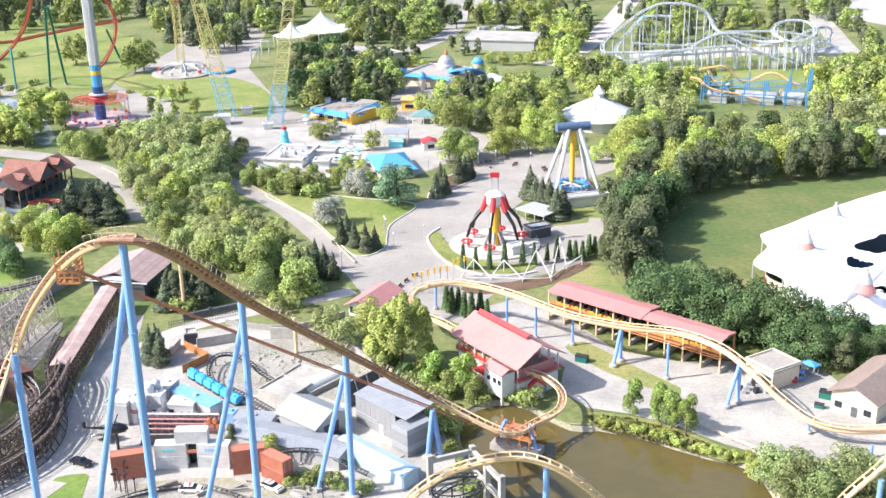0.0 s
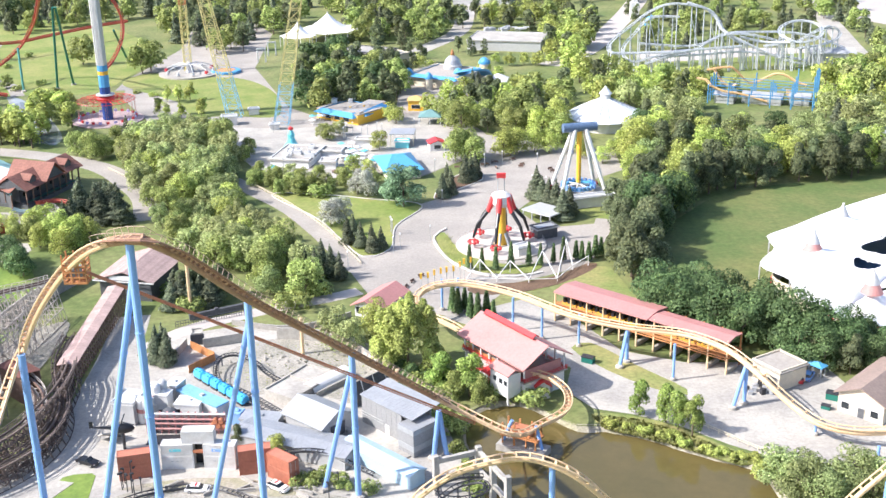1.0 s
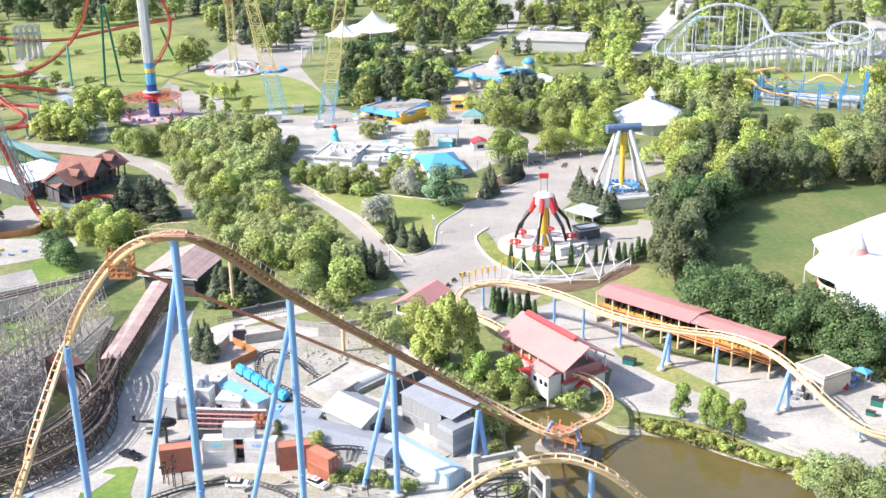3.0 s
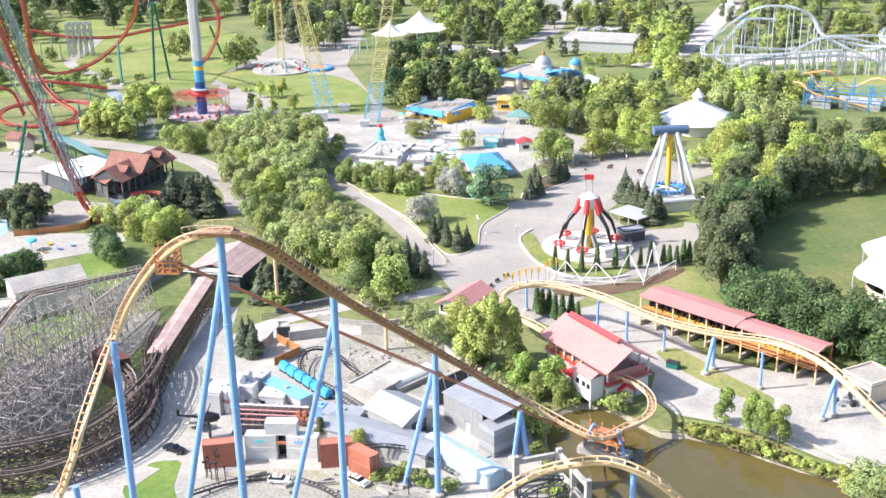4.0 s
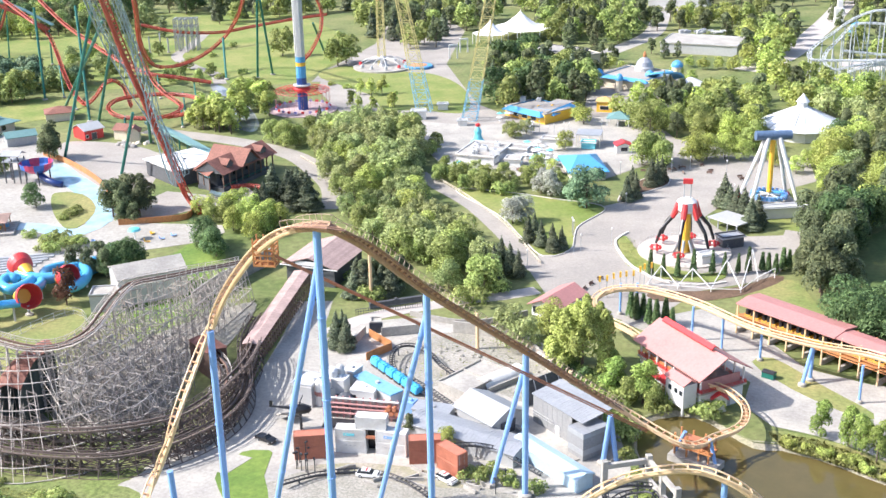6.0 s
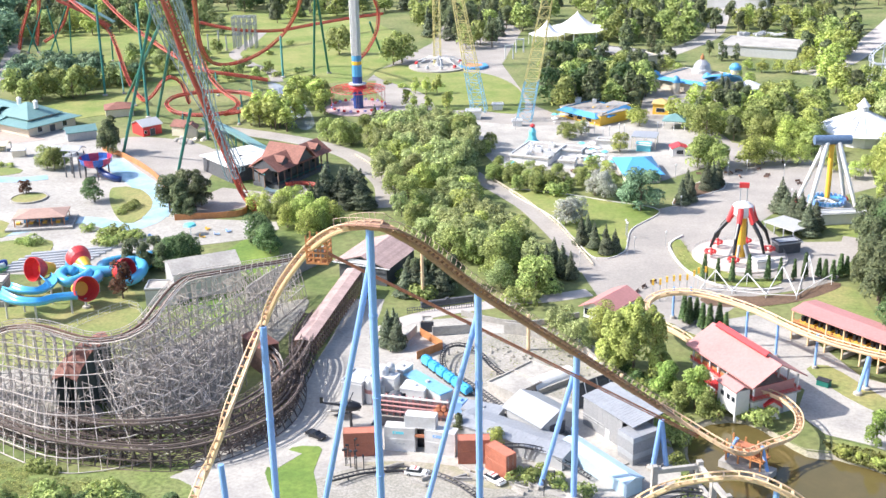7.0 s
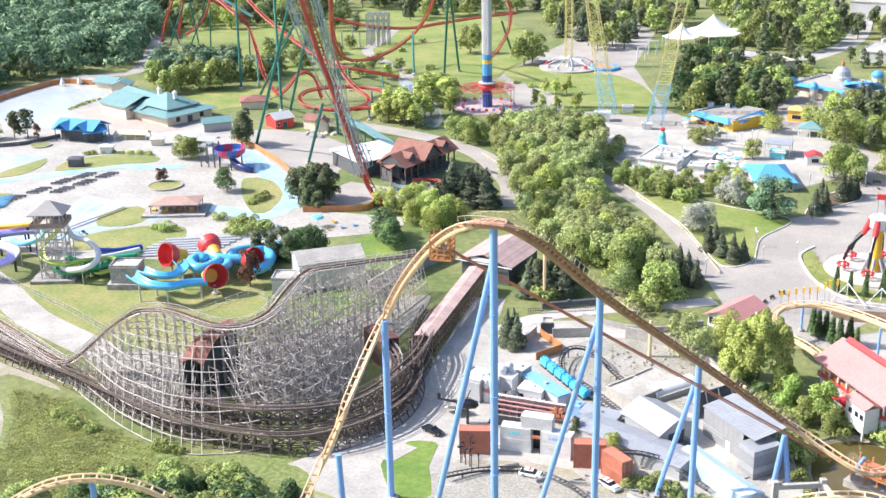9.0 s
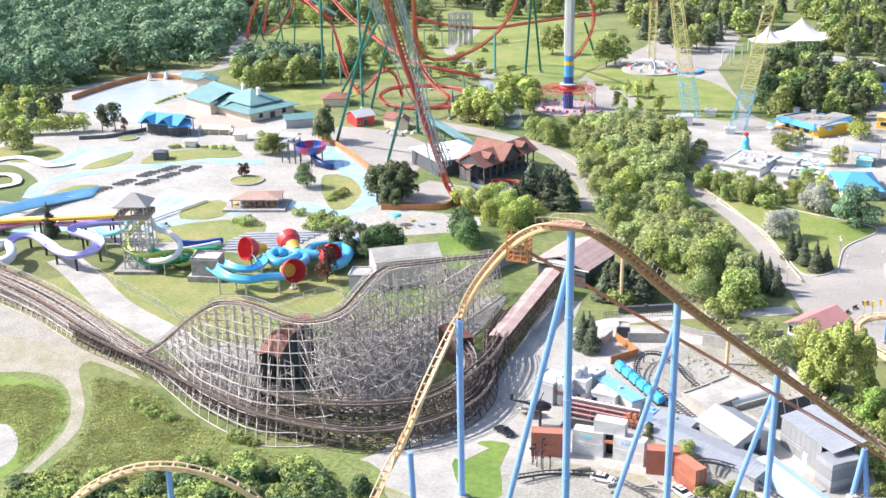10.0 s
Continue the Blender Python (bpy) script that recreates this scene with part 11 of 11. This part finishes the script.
row_of([(-121.2, 330.2), (-108.6, 321.1), (-116.3, 327.1), (-125.0, 330.1), (-109.1, 317.0)], "light", 8, 10)
row_of([(-114.8, 344.9), (-109.0, 341.9), (-109.1, 348.2), (-104.7, 340.3), (-101.3, 338.4)], "spruce", 10, 14, 1.3)
row_of([(-134.9, 331.5), (-130.9, 330.4), (-124.2, 329.1)], "light", 5, 7)
# bushes in front of the meadow
grove([(-149.3, 142.5), (-141.6, 147.6), (-130.6, 151.0), (-124.5, 145.5), (-144.2, 136.9)], 3.4, ["shrub", "shrub", "darkshrub"], 3, 4.6)
grove([(-125.9, 150.7), (-120.9, 158.1), (-112.5, 162.6), (-102.6, 166.8), (-93.4, 167.8), (-86.8, 164.0), (-91.9, 156.1), (-120.5, 145.1)], 3.4, ["darkshrub", "shrub", "darkshrub"], 3.4, 5.4)
row_of([(-148.0, 179.9), (-145.5, 178.9), (-142.1, 176.7), (-120.7, 174.6), (-118.4, 174.2), (-115.6, 173.4), (-137.7, 176.5)], "shrub", 1.4, 2.4)
# wood behind the red coaster
row_of([(-289.6, 460.1), (-287.8, 467.1), (-283.2, 475.2), (-274.9, 471.3), (-295.2, 485.0), (-272.8, 478.5), (-301.5, 469.3)], "round", 12, 15)
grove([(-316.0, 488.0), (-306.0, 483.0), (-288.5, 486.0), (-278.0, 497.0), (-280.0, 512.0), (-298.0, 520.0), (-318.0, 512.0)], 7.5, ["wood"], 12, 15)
grove([(-262.0, 495.0), (-248.7, 528.7), (-238.1, 547.5), (-291.0, 620.4), (-300.0, 580.0), (-275.0, 530.0)], 12, ["olive", "round"], 8, 11)
grove([(-398.1, 631.6), (-327.8, 699.8), (-260.3, 731.6), (-292.8, 822.8), (-502.1, 801.0)], 13, ["olive", "pine", "dark"], 12, 16)
row_of([(-169.0, 475.1), (-167.3, 481.5), (-160.2, 472.2), (-167.7, 464.1), (-151.7, 458.5), (-159.1, 450.7)], "tall", 10, 14, 1.3)
row_of([(-171.3, 433.3), (-165.6, 431.2), (-176.0, 435.8)], "tall", 11, 14, 1.2)


def woodland(poly, gap, low, high, seed):
    """A dense far wood as one mesh of many crowns."""
    rng = np.random.default_rng(seed)
    rnd = random.Random(seed)
    xs, ys = [p[0] for p in poly], [p[1] for p in poly]
    got, vs, fs, ns, n = [], [], [], [], 0
    for _ in range(9000):
        x, y = rnd.uniform(min(xs), max(xs)), rnd.uniform(min(ys), max(ys))
        if inside(x, y, poly) and all((x - a) ** 2 + (y - b) ** 2 > gap * gap for a, b in got):
            got.append((x, y))
            h = rnd.uniform(low, high)
            v, f, soft = leaves(rng, crown_lobes(rng, "round", h), 850, 0.037 * h, 0.3)
            ns.append(soft)
            vs.append(v + np.array([x, y, -0.12 * h]))
            fs.append(f + n)
            n += len(v)
    ob = raw("woodland", np.concatenate(vs).tolist(), np.concatenate(fs).tolist(), LEAF_WOOD_HAZE)
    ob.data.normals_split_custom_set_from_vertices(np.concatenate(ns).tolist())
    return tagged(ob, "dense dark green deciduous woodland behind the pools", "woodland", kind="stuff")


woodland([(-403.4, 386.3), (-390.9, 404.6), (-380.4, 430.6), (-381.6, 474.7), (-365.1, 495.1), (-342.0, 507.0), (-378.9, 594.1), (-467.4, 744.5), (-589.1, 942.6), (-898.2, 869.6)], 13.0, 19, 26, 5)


def tufts(name, poly, count, high, mat, label, seed):
    """Tall grass: many small leaning blades over a plan."""
    rng = random.Random(seed)
    xs, ys = [p[0] for p in poly], [p[1] for p in poly]
    vs, fs = [], []
    while len(fs) < count:
        x, y = rng.uniform(min(xs), max(xs)), rng.uniform(min(ys), max(ys))
        if not inside(x, y, poly) or noise.noise(Vector((x * 0.06, y * 0.06, seed))) < -0.25:
            continue
        a, h, w = rng.uniform(0, math.tau), high * rng.uniform(0.4, 1.2), rng.uniform(0.1, 0.3)
        c, s, n = math.cos(a), math.sin(a), len(vs)
        vs += [(x - w * c, y - w * s, 0), (x + w * c, y + w * s, 0), (x + w * c * 0.5 + rng.uniform(-0.3, 0.3), y + w * s * 0.5 + rng.uniform(-0.3, 0.3), h), (x - w * c * 0.6 + rng.uniform(-0.3, 0.3), y - w * s * 0.6, h * 0.8)]
        fs.append((n, n + 1, n + 2, n + 3))
    ob = raw(name, vs, fs, mat)
    ob.data.normals_split_custom_set_from_vertices([(0, 0, 1)] * len(vs))
    return tagged(ob, label, "grass", kind="stuff")


def rough_grass(name, poly, mounds, per, label, seed, size=0.15):
    """Tall grass as many low leafy mounds over a plan."""
    rng, rnd = np.random.default_rng(seed), random.Random(seed)
    xs, ys = [p[0] for p in poly], [p[1] for p in poly]
    lobes = []
    while len(lobes) < mounds:
        x, y = rnd.uniform(min(xs), max(xs)), rnd.uniform(min(ys), max(ys))
        if inside(x, y, poly) and noise.noise(Vector((x * 0.07, y * 0.07, seed))) > -0.45:
            r = rnd.uniform(0.5, 2.0)
            lobes.append(((x, y, 0.02), (r, r, r * rnd.uniform(0.08, 0.22))))
    v, f, soft = leaves(rng, lobes, mounds * per, size, 1.2)
    v[:, 2] = np.abs(v[:, 2])
    soft = soft * 0.35 + np.array([0, 0, 0.8])
    ob = raw(name, v.tolist(), f.tolist(), LEAF_MEADOW)
    ob.data.normals_split_custom_set_from_vertices((soft / np.linalg.norm(soft, axis=1)[:, None]).tolist())
    return tagged(ob, label, "grass", kind="stuff")


rough_grass("meadow_grass", [(-178.1, 178.0), (-170.4, 178.5), (-165.0, 175.4), (-159.7, 168.7), (-156.2, 160.3), (-154.4, 152.9), (-153.1, 149.3), (-158.8, 156.4), (-166.4, 163.0), (-171.0, 163.4), (-175.8, 162.1), (-188.2, 171.8)], 1000, 20, "bright uneven meadow grass with weeds", 3)
rough_grass("meadow_grass", [(-164.9, 187.1), (-157.4, 186.3), (-150.1, 186.1), (-134.4, 177.8), (-116.6, 171.3), (-103.2, 172.4), (-93.4, 167.8), (-96.3, 160.0), (-141.7, 139.9), (-146.9, 146.9), (-147.5, 155.5), (-149.5, 164.4), (-156.7, 176.6)], 2600, 20, "tall uneven meadow grass below the trestle", 8)
rough_grass("bed_planting", [(-3.9, 320.4), (-1.4, 324.2), (1.6, 310.6), (8.3, 301.2), (15.9, 297.0), (25.7, 298.3), (22.1, 291.3), (10.0, 291.9), (0.1, 301.7)], 380, 14, "low yellow-green bedding shrubs round the ride pad", 17)
tufts("bank_weeds", [(28.5, 211.4), (36.9, 209.9), (45.1, 204.5), (54.4, 195.8), (58.9, 192.5), (54.3, 191.2), (44.9, 197.4), (36.9, 202.5), (30.6, 205.5)], 1500, 0.5, LEAF_MEADOW, "weeds along the pond bank", 4)
tufts("yard_weeds", [(-50.5, 228.5), (-46.1, 248.6), (-30.2, 249.4), (-16.1, 232.6), (-17.7, 218.1), (-27.8, 223.6), (-35.3, 225.2)], 500, 0.25, LEAF_MEADOW, "sparse weeds in the gravel bed", 6)

grove([(42.6, 414.6), (54.3, 416.9), (64.2, 413.1), (61.8, 396.1), (51.4, 393.3)], 9, ["light", "round"], 6, 8)
grove([(-381.0, 603.8), (-346.1, 624.8), (-308.4, 657.8), (-325.7, 713.2), (-451.7, 719.0)], 10, ["olive", "light", "pine"], 11, 15)
grove([(-254.4, 673.6), (-214.3, 708.0), (-186.3, 740.0), (-217.0, 859.0), (-314.6, 833.2)], 12, ["round", "pine", "spruce"], 12, 16)
row_of([(-251.7, 567.7), (-252.4, 584.8), (-221.3, 537.4), (-203.2, 514.4), (-205.2, 535.0), (-221.6, 549.5), (-218.7, 516.4)], "round", 6, 9)
row_of([(-220.1, 612.4), (-221.9, 583.3), (-191.2, 541.4), (-198.0, 530.0), (-177.4, 522.5), (-180.0, 495.4)], "shrub", 2, 4)

row_of([(24.4, 572.2), (31.0, 566.0), (38.1, 568.1), (44.8, 564.8), (52.2, 569.6), (58.8, 580.4)], "light", 6, 8)
row_of([(-22.8, 601.4), (-18.0, 586.1), (-12.1, 575.5), (-24.4, 565.6), (6.6, 603.2), (12.8, 593.5), (19.6, 595.8), (-15.8, 551.5), (-18.6, 536.6)], "pine", 8, 11)
row_of([(-13.3, 564.6), (-7.1, 553.4), (-23.0, 527.3), (18.0, 548.6), (24.1, 535.4)], "light", 6, 9)
grove([(-271.0, 492.0), (-258.0, 500.6), (-262.0, 520.0), (-276.0, 515.0)], 7.0, ["wood", "olive"], 9, 12)
grove([(-340.0, 660.0), (-300.0, 640.0), (-264.6, 631.0), (-303.7, 690.0), (-345.4, 720.0)], 11, ["olive", "pine"], 10, 13)
row_of([(-229.3, 516.1), (-222.6, 510.9), (-220.0, 522.4), (-218.0, 528.5), (-229.4, 509.3)], "olive", 5, 7)
row_of([(-170.0, 437.4), (-163.4, 430.3), (-161.1, 434.8), (-176.9, 448.9)], "tall", 11, 14, 1.2)

# trees of a kind that found no place
for made, base, used in TREES.values():
    for ob, taken in zip(made, used):
        if not taken:
            for piece in list(ob.children) + [ob]:
                bpy.data.objects.remove(piece)
